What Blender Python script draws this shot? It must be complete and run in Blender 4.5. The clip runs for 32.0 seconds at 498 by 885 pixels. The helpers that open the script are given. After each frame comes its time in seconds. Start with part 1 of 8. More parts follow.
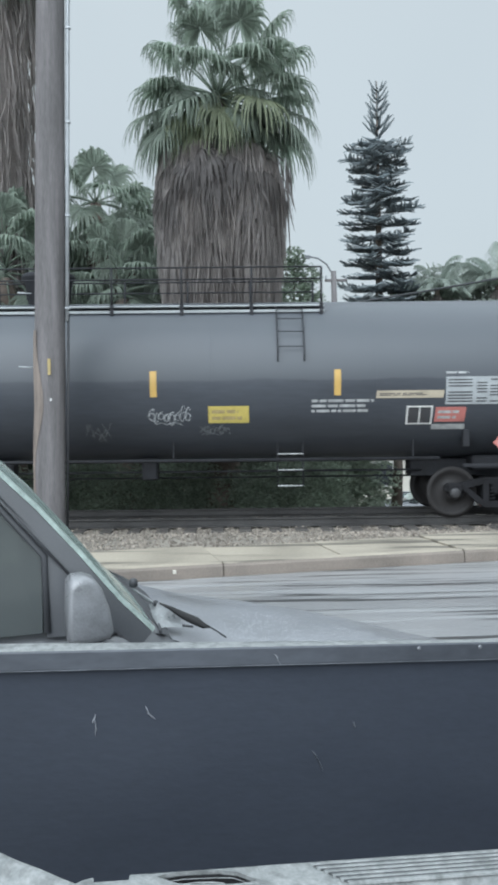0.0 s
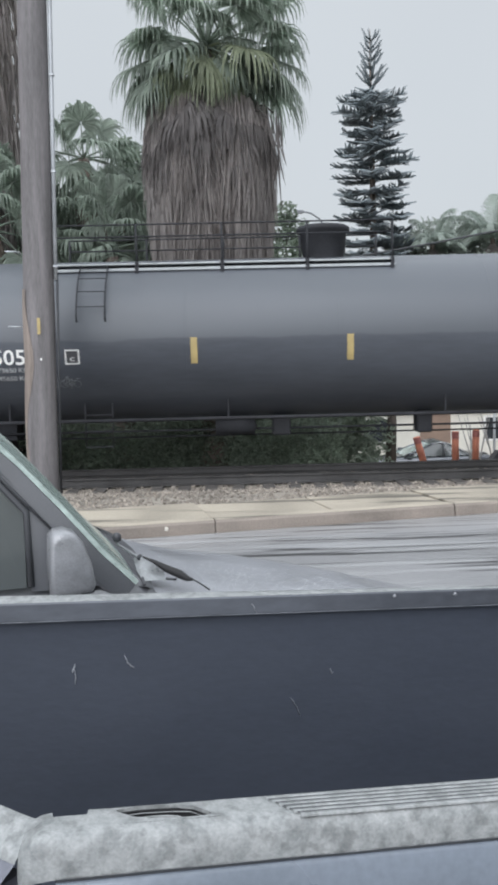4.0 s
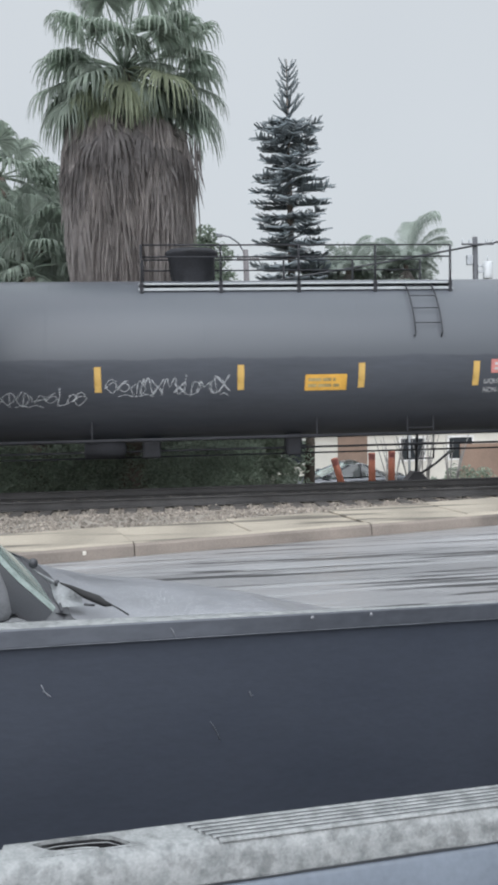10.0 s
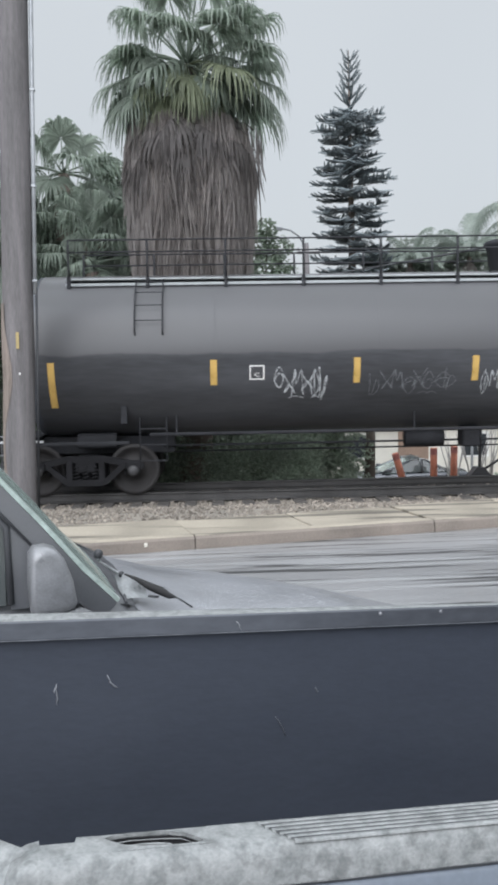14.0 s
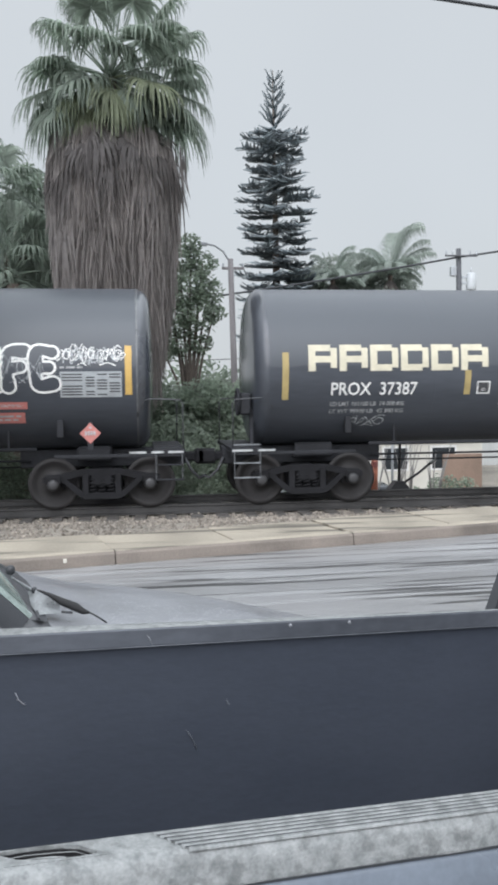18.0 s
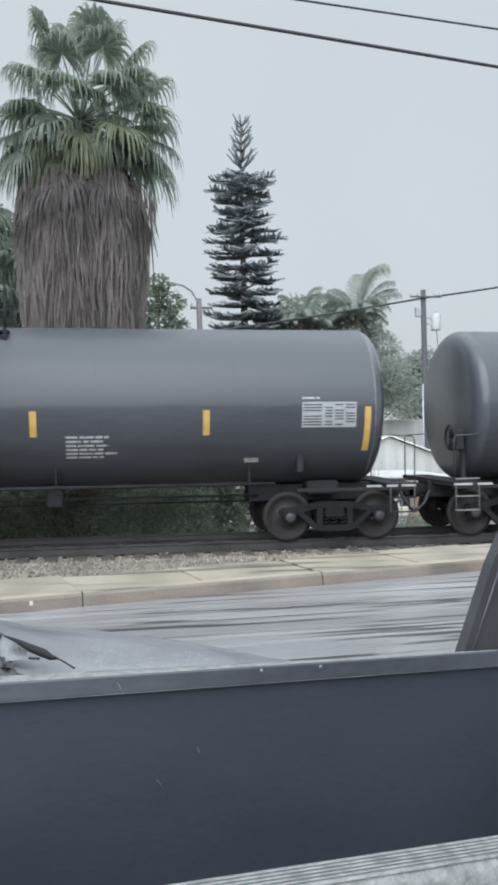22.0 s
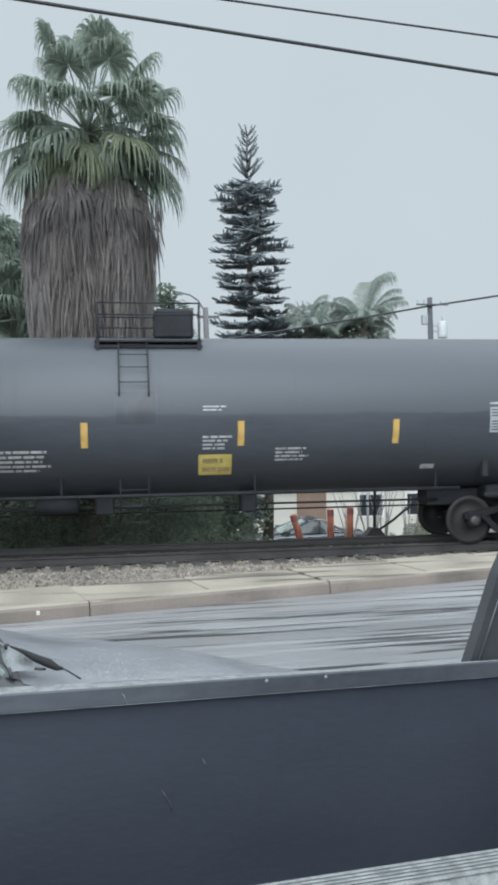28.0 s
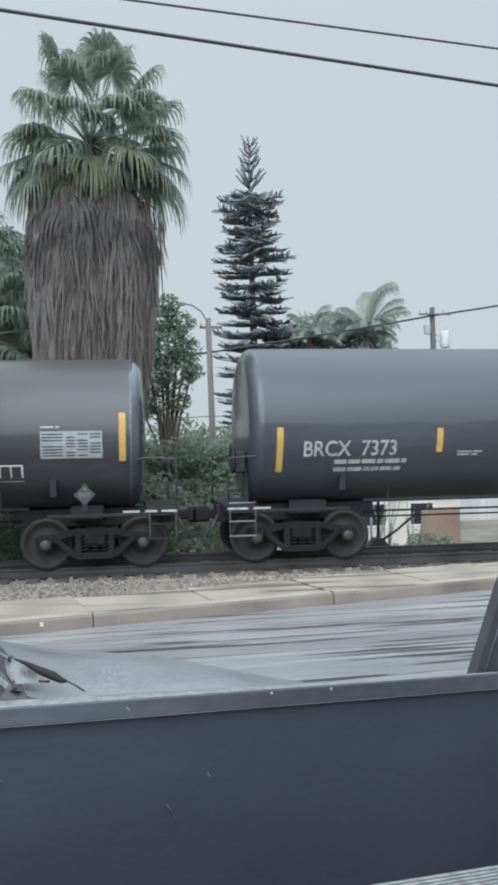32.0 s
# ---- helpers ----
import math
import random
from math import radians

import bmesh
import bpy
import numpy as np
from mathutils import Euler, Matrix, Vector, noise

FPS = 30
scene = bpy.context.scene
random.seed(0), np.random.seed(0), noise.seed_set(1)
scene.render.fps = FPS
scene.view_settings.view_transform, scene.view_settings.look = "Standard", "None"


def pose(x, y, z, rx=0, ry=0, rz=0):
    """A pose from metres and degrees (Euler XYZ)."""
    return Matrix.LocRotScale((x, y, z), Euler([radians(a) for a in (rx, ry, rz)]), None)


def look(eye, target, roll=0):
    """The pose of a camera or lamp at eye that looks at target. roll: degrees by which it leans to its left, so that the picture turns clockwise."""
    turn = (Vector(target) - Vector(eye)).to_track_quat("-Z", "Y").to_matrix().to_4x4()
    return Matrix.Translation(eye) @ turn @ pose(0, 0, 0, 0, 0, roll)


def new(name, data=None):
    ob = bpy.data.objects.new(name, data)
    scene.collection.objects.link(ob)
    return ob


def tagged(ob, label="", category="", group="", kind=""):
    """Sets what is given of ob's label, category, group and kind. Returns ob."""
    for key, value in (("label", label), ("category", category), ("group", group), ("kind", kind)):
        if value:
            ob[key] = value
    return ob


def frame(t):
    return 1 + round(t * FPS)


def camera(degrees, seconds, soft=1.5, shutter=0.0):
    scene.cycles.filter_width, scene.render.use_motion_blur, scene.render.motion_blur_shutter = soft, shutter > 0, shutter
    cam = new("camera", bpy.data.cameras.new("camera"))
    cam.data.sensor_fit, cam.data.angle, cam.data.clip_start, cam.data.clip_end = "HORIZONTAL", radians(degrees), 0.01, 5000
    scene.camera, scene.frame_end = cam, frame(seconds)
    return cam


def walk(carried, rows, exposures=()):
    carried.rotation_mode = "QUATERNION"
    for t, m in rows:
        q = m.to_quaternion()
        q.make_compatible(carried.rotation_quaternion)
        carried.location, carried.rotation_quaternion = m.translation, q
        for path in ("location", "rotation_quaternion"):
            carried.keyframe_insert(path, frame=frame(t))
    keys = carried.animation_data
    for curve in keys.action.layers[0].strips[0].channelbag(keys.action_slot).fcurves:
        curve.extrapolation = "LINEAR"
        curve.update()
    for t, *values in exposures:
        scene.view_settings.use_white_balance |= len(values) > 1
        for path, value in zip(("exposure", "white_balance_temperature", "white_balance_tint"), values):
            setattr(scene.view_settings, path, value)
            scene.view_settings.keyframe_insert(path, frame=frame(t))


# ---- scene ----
DEG = 32.77


def view(x, y, z, yaw, pitch, roll):
    """The camera's pose: yaw to the right of the line square to the track, pitch upwards."""
    a, b = radians(yaw), radians(pitch)
    ahead = Vector((math.sin(a) * math.cos(b), math.cos(a) * math.cos(b), math.sin(b)))
    eye = Vector((x, y, z))
    return look(eye, eye + ahead, roll)


cam = camera(DEG, 32.0, soft=3.4, shutter=0.12)
walk(cam, [
    (0, view(-0.074, 0.001, 1.952, 0.51, -2.42, -0.61)), (0.5, view(-0.076, -0.021, 1.968, -0.80, -3.01, -0.19)), (1, view(-0.038, 0.003, 1.944, -1.31, -3.59, -0.79)),
    (1.5, view(-0.038, 0.003, 1.937, -0.70, -4.50, -0.90)), (2, view(-0.024, 0.002, 1.928, 0.16, -5.29, -1.08)), (2.5, view(-0.023, -0.002, 1.922, 0.74, -5.76, -1.10)),
    (4.5, view(0.017, -0.012, 1.929, 0.70, -4.95, -1.44)), (5, view(0.022, -0.011, 1.930, 1.49, -4.70, -1.35)), (5.5, view(0.010, -0.007, 1.936, 2.50, -4.37, -1.11)),
    (6, view(0.000, 0.000, 1.947, 3.80, -3.97, -0.92)), (6.5, view(-0.006, -0.008, 1.954, 5.16, -3.52, -0.78)), (7, view(-0.023, 0.002, 1.955, 6.31, -3.48, -0.50)),
    (7.5, view(-0.037, -0.006, 1.947, 7.09, -3.63, -0.44)), (8, view(-0.033, -0.022, 1.942, 7.25, -3.78, -0.66)), (8.5, view(-0.031, -0.016, 1.943, 7.11, -3.83, -0.78)),
    (9, view(-0.016, -0.022, 1.944, 6.66, -3.75, -1.02)), (9.5, view(0.008, -0.029, 1.943, 6.26, -3.68, -1.07)), (10, view(0.009, -0.032, 1.939, 6.13, -3.88, -1.11)),
    (10.5, view(0.003, -0.028, 1.937, 6.25, -4.10, -1.04)), (11, view(-0.008, -0.027, 1.938, 6.55, -4.32, -1.02)), (11.5, view(-0.006, -0.021, 1.938, 6.62, -4.33, -0.99)),
    (12, view(-0.001, -0.009, 1.939, 6.17, -4.27, -0.98)), (12.5, view(-0.009, 0.001, 1.939, 5.14, -4.14, -0.97)), (13, view(-0.031, 0.010, 1.931, 3.78, -4.12, -0.99)),
    (13.5, view(-0.030, 0.018, 1.928, 2.16, -4.32, -1.04)), (15.5, view(0.029, 0.000, 1.922, 2.66, -3.27, -1.33)), (16, view(0.031, -0.004, 1.921, 4.17, -3.20, -1.13)),
    (16.5, view(0.012, -0.005, 1.916, 5.34, -3.45, -0.86)), (17, view(0.003, -0.006, 1.915, 6.02, -3.67, -0.76)), (17.5, view(0.011, -0.015, 1.920, 6.52, -3.61, -0.65)),
    (18, view(0.030, -0.023, 1.929, 7.21, -3.29, -0.65)), (18.5, view(0.027, -0.020, 1.924, 8.06, -2.81, -0.55)), (19, view(0.029, -0.019, 1.930, 8.74, -2.53, -0.51)),
    (19.5, view(0.013, -0.017, 1.931, 9.40, -2.37, -0.37)), (20, view(0.005, -0.020, 1.938, 9.78, -2.21, -0.35)), (20.5, view(0.003, -0.019, 1.942, 10.01, -1.99, -0.33)),
    (21, view(-0.006, -0.024, 1.945, 10.02, -1.62, -0.33)), (21.5, view(0.007, -0.026, 1.947, 9.77, -1.16, -0.53)), (22, view(0.019, -0.034, 1.953, 9.40, -0.75, -0.66)),
    (22.5, view(0.011, -0.035, 1.959, 9.07, -0.41, -0.78)), (23, view(0.007, -0.041, 1.958, 8.81, -0.06, -1.03)), (23.5, view(0.012, -0.041, 1.960, 8.73, 0.20, -0.94)),
    (24, view(0.020, -0.048, 1.961, 8.67, 0.35, -1.07)), (24.5, view(0.025, -0.044, 1.959, 8.70, 0.36, -1.17)), (25, view(0.019, -0.046, 1.959, 8.81, 0.20, -1.27)),
    (25.5, view(0.030, -0.033, 1.957, 8.88, 0.05, -1.41)), (27.5, view(0.018, -0.038, 1.957, 9.19, 0.06, -0.86)), (28, view(0.030, -0.040, 1.960, 8.91, -0.18, -0.90)),
    (28.5, view(0.036, -0.048, 1.959, 8.80, -0.29, -0.95)), (29, view(0.038, -0.044, 1.955, 8.79, -0.18, -1.03)), (29.5, view(0.032, -0.053, 1.958, 8.76, -0.01, -1.09)),
    (30, view(0.049, -0.063, 1.968, 8.36, 0.19, -1.21)), (30.5, view(0.062, -0.062, 1.963, 7.55, 0.42, -1.26)), (31, view(0.062, -0.063, 1.965, 6.33, 0.53, -1.34)),
    (31.5, view(0.044, -0.039, 1.963, 7.21, 0.54, -1.23)), (32, view(0.025, -0.037, 1.966, 8.73, 0.50, -1.05)),
], exposures=[(0, 0.08, 5950, 4), (0.9, 0.09, 5980, 4.5), (2.2, 0.1, 6250, 10), (21.4, 0.1, 6250, 10), (23.0, 0.02, 6000, 5), (32, 0.02, 6000, 5)])

# ---- world, sun ----
world = bpy.data.worlds.new("overcast_sky")
scene.world = world
world.use_nodes = True
wn, wl = world.node_tree.nodes, world.node_tree.links
sky = wn.new("ShaderNodeTexSky")
sky.sky_type, sky.sun_disc = "NISHITA", False
sky.sun_elevation, sky.sun_rotation = radians(35), radians(199)
sky.air_density, sky.dust_density, sky.ozone_density = 1.0, 6.0, 1.0
grey = wn.new("ShaderNodeMix")
grey.data_type = "RGBA"
grey.inputs["Factor"].default_value = 0.88
cloud = wn.new("ShaderNodeTexNoise")
cloud.inputs["Scale"].default_value, cloud.inputs["Detail"].default_value = 1.6, 3.0
ramp = wn.new("ShaderNodeValToRGB")
ramp.color_ramp.elements[0].position, ramp.color_ramp.elements[1].position = 0.25, 0.75
ramp.color_ramp.elements[0].color = (5.97, 6.2, 6.30, 1)
ramp.color_ramp.elements[1].color = (6.57, 6.8, 6.85, 1)
coords = wn.new("ShaderNodeTexCoord")
wl.new(coords.outputs["Generated"], cloud.inputs["Vector"])
wl.new(cloud.outputs["Fac"], ramp.inputs["Fac"])
wl.new(sky.outputs["Color"], grey.inputs[6])
wl.new(ramp.outputs["Color"], grey.inputs[7])
# an overcast sky is brighter overhead than low down
xyz, high, gain = wn.new("ShaderNodeSeparateXYZ"), wn.new("ShaderNodeMapRange"), wn.new("ShaderNodeVectorMath")
high.interpolation_type = "SMOOTHSTEP"
high.inputs["From Min"].default_value, high.inputs["From Max"].default_value = 0.44, 1.0
high.inputs["To Min"].default_value, high.inputs["To Max"].default_value = 1.0, 3.35
gain.operation = "SCALE"
wl.new(coords.outputs["Generated"], xyz.inputs[0])
wl.new(xyz.outputs["Z"], high.inputs["Value"])
wl.new(grey.outputs[2], gain.inputs[0])
wl.new(high.outputs["Result"], gain.inputs["Scale"])
wl.new(gain.outputs[0], wn["Background"].inputs["Color"])
wn["Background"].inputs["Strength"].default_value = 0.104

sun_light = bpy.data.lights.new("sun", "SUN")
sun_light.energy, sun_light.angle, sun_light.color = 3.2, radians(70), (0.95, 0.97, 1.02)
sun = new("sun", sun_light)
sun.matrix_world = look((-7, -20, 15), (0, 0, 0))

# ---- helpers for building ----
ROAD = Matrix.Rotation(radians(13.2), 4, "Z")      # the road's own axes: x along the road, y across it
rng = random.Random(7)


class Geo:
    """Collects vertices and faces of one mesh."""

    def __init__(self):
        self.v, self.f, self.smooth = [], [], []

    def add(self, verts, faces, smooth=False):
        n = len(self.v)
        self.v.extend(tuple(p) for p in verts)
        self.f.extend(tuple(i + n for i in f) for f in faces)
        self.smooth.extend([smooth] * len(faces))
        return self

    def box(self, x0, x1, y0, y1, z0, z1, c=0.0, m=None):
        """A box, its edges chamfered by c."""
        p = []
        c = min(c, abs(x1 - x0) * 0.45, abs(y1 - y0) * 0.45, abs(z1 - z0) * 0.45)
        if c <= 0:
            p = [Vector((x, y, z)) for z in (z0, z1) for y in (y0, y1) for x in (x0, x1)]
            f = [(0, 2, 3, 1), (4, 5, 7, 6), (0, 1, 5, 4), (2, 6, 7, 3), (0, 4, 6, 2), (1, 3, 7, 5)]
        else:
            idx = {}
            f = []
            lo, hi = (x0, y0, z0), (x1, y1, z1)
            for sx in (0, 1):
                for sy in (0, 1):
                    for sz in (0, 1):
                        s = (sx, sy, sz)
                        base = [hi[k] if s[k] else lo[k] for k in range(3)]
                        inner = [base[k] + (c if not s[k] else -c) for k in range(3)]
                        for k in range(3):
                            q = list(inner)
                            q[k] = base[k]
                            idx[s, k] = len(p)
                            p.append(Vector(q))
            for k in range(3):
                a, b = (k + 1) % 3, (k + 2) % 3
                for sk in (0, 1):
                    ring = []
                    for sa, sb in ((0, 0), (1, 0), (1, 1), (0, 1)):
                        s = [0, 0, 0]
                        s[k], s[a], s[b] = sk, sa, sb
                        ring.append(idx[tuple(s), k])
                    f.append(tuple(ring if sk else ring[::-1]))
                for sa in (0, 1):
                    for sb in (0, 1):
                        s0, s1 = [0, 0, 0], [0, 0, 0]
                        s0[k], s0[a], s0[b] = 0, sa, sb
                        s1[k], s1[a], s1[b] = 1, sa, sb
                        s0, s1 = tuple(s0), tuple(s1)
                        q = (idx[s0, a], idx[s0, b], idx[s1, b], idx[s1, a])
                        f.append(q if sa == sb else q[::-1])
            for s in [(i, j, k) for i in (0, 1) for j in (0, 1) for k in (0, 1)]:
                q = (idx[s, 0], idx[s, 1], idx[s, 2])
                f.append(q if sum(s) % 2 else q[::-1])
        if m is not None:
            p = [m @ q for q in p]
        return self.add(p, f)

    def tube(self, path, radii, n=8, caps=True, smooth=True):
        """A round tube along a path; radii: one, or one for each point."""
        path = [Vector(p) for p in path]
        if not isinstance(radii, (list, tuple)):
            radii = [radii] * len(path)
        verts, faces = [], []
        d0 = (path[1] - path[0]).normalized()
        side = d0.orthogonal().normalized()
        for i, p in enumerate(path):
            d = (path[min(i + 1, len(path) - 1)] - path[max(i - 1, 0)]).normalized()
            side = (side - d * side.dot(d))
            side = side.normalized() if side.length > 1e-6 else d.orthogonal().normalized()
            up = d.cross(side)
            for k in range(n):
                a = 2 * math.pi * k / n
                verts.append(p + (side * math.cos(a) + up * math.sin(a)) * radii[i])
        for i in range(len(path) - 1):
            for k in range(n):
                k2 = (k + 1) % n
                faces.append((i * n + k, i * n + k2, (i + 1) * n + k2, (i + 1) * n + k))
        self.add(verts, faces, smooth)
        if caps:
            m = len(self.v) - len(verts)
            self.f.append(tuple(m + k for k in range(n))[::-1])
            self.f.append(tuple(m + (len(path) - 1) * n + k for k in range(n)))
            self.smooth += [False, False]
        return self

    def lathe(self, profile, n=32, axis="X", centre=(0, 0, 0), smooth=True, closed=False):
        """Turns a profile of (along, radius) round an axis."""
        verts, faces = [], []
        for s, r in profile:
            for k in range(n):
                a = 2 * math.pi * k / n
                c, d = r * math.cos(a), r * math.sin(a)
                q = {"X": (s, c, d), "Y": (d, s, c), "Z": (c, d, s)}[axis]
                verts.append(Vector(q) + Vector(centre))
        m = len(profile)
        for i in range(m - 1 + (1 if closed else 0)):
            j = (i + 1) % m
            for k in range(n):
                k2 = (k + 1) % n
                faces.append((i * n + k, i * n + k2, j * n + k2, j * n + k))
        return self.add(verts, faces, smooth)

    def sheet(self, rows, smooth=True, close_u=False):
        """A surface through rows of points."""
        m = len(rows[0])
        verts = [p for r in rows for p in r]
        faces = []
        for i in range(len(rows) - 1):
            for k in range(m - 1 + (1 if close_u else 0)):
                k2 = (k + 1) % m
                faces.append((i * m + k, i * m + k2, (i + 1) * m + k2, (i + 1) * m + k))
        return self.add(verts, faces, smooth)

    def prism(self, outline, y0, y1, m=None, smooth=False):
        """An outline in x and z, pushed from y0 to y1."""
        n = len(outline)
        p = [Vector((x, y0, z)) for x, z in outline] + [Vector((x, y1, z)) for x, z in outline]
        if m is not None:
            p = [m @ q for q in p]
        f = [(i, (i + 1) % n, n + (i + 1) % n, n + i) for i in range(n)]
        self.add(p, f, smooth)
        self.add(p, [tuple(range(n))[::-1], tuple(range(n, 2 * n))])
        return self

    def mesh(self, name, mat=None):
        me = bpy.data.meshes.new(name)
        me.from_pydata(self.v, [], self.f)
        me.polygons.foreach_set("use_smooth", self.smooth)
        bm = bmesh.new()
        bm.from_mesh(me)
        bmesh.ops.recalc_face_normals(bm, faces=bm.faces)
        bm.to_mesh(me)
        bm.free()
        if mat:
            me.materials.append(mat)
        me.update()
        return me


def part(name, geo, mat, parent=None, label="", at=None):
    """Links a Geo or a mesh as one object, under a thing or a part if given."""
    me = geo.mesh(name, mat) if isinstance(geo, Geo) else geo
    ob = new(name, me)
    if parent is not None:
        ob.parent = parent
    if at is not None:
        ob.matrix_basis = at
    if label:
        tagged(ob, label)
    return ob


def thing(name, label, category, at=None, group="", kind=""):
    ob = new(name)
    ob.empty_display_size = 0.2
    if at is not None:
        ob.matrix_basis = at
    return tagged(ob, label, category, group, kind)


# ---- materials ----
def material(name, colour, rough=0.6, metal=0.0, vary=0.25, scale=3.0, fine=40.0, bump=0.15, dark=None, spec=0.5,
             stretch=(1, 1, 1), rough_vary=0.15, coat=0.0, coat_rough=0.05, coat_ior=1.5, lot=0.0, space="Object", depth=0.01):
    """A surface with colour that varies at two scales, uneven gloss and fine relief. lot: change from piece to piece."""
    m = bpy.data.materials.new(name)
    m.use_nodes = True
    nt = m.node_tree
    b = nt.nodes["Principled BSDF"]
    co = nt.nodes.new("ShaderNodeTexCoord")
    mp = nt.nodes.new("ShaderNodeMapping")
    mp.inputs["Scale"].default_value = stretch
    nt.links.new(co.outputs[space], mp.inputs["Vector"])
    big, small = nt.nodes.new("ShaderNodeTexNoise"), nt.nodes.new("ShaderNodeTexNoise")
    big.inputs["Scale"].default_value, big.inputs["Detail"].default_value = scale, 5.0
    small.inputs["Scale"].default_value, small.inputs["Detail"].default_value = fine, 3.0
    for n in (big, small):
        nt.links.new(mp.outputs["Vector"], n.inputs["Vector"])
    mixn = nt.nodes.new("ShaderNodeMath")
    mixn.operation = "MULTIPLY_ADD"
    mixn.inputs[1].default_value = 0.65
    half = nt.nodes.new("ShaderNodeMath")
    half.operation = "MULTIPLY"
    half.inputs[1].default_value = 0.35
    nt.links.new(small.outputs["Fac"], half.inputs[0])
    nt.links.new(big.outputs["Fac"], mixn.inputs[0])
    nt.links.new(half.outputs[0], mixn.inputs[2])
    r = nt.nodes.new("ShaderNodeValToRGB")
    lo = dark if dark else tuple(c * (1 - vary) for c in colour)
    hi = tuple(min(1, c * (1 + vary * 0.7)) for c in colour)
    r.color_ramp.elements[0].position, r.color_ramp.elements[0].color = 0.34, (*lo, 1)
    r.color_ramp.elements[1].position, r.color_ramp.elements[1].color = 0.66, (*hi, 1)
    nt.links.new(mixn.outputs[0], r.inputs["Fac"])
    col = r.outputs["Color"]
    if lot:
        oi = nt.nodes.new("ShaderNodeObjectInfo")
        hsv = nt.nodes.new("ShaderNodeHueSaturation")
        mr = nt.nodes.new("ShaderNodeMapRange")
        mr.inputs["To Min"].default_value, mr.inputs["To Max"].default_value = 1 - lot, 1 + lot
        nt.links.new(oi.outputs["Random"], mr.inputs["Value"])
        nt.links.new(mr.outputs["Result"], hsv.inputs["Value"])
        nt.links.new(col, hsv.inputs["Color"])
        col = hsv.outputs["Color"]
    nt.links.new(col, b.inputs["Base Color"])
    rr = nt.nodes.new("ShaderNodeMapRange")
    rr.inputs["To Min"].default_value, rr.inputs["To Max"].default_value = max(0.02, rough - rough_vary), min(1, rough + rough_vary)
    rr.inputs["From Min"].default_value, rr.inputs["From Max"].default_value = 0.3, 0.7
    nt.links.new(big.outputs["Fac"], rr.inputs["Value"])
    nt.links.new(rr.outputs["Result"], b.inputs["Roughness"])
    b.inputs["Metallic"].default_value = metal
    b.inputs["Specular IOR Level"].default_value = spec
    b.inputs["Coat Weight"].default_value = coat
    b.inputs["Coat Roughness"].default_value = coat_rough
    b.inputs["Coat IOR"].default_value = coat_ior
    if bump:
        bp = nt.nodes.new("ShaderNodeBump")
        bp.inputs["Strength"].default_value, bp.inputs["Distance"].default_value = bump, depth
        nt.links.new(small.outputs["Fac"], bp.inputs["Height"])
        nt.links.new(bp.outputs["Normal"], b.inputs["Normal"])
    return m


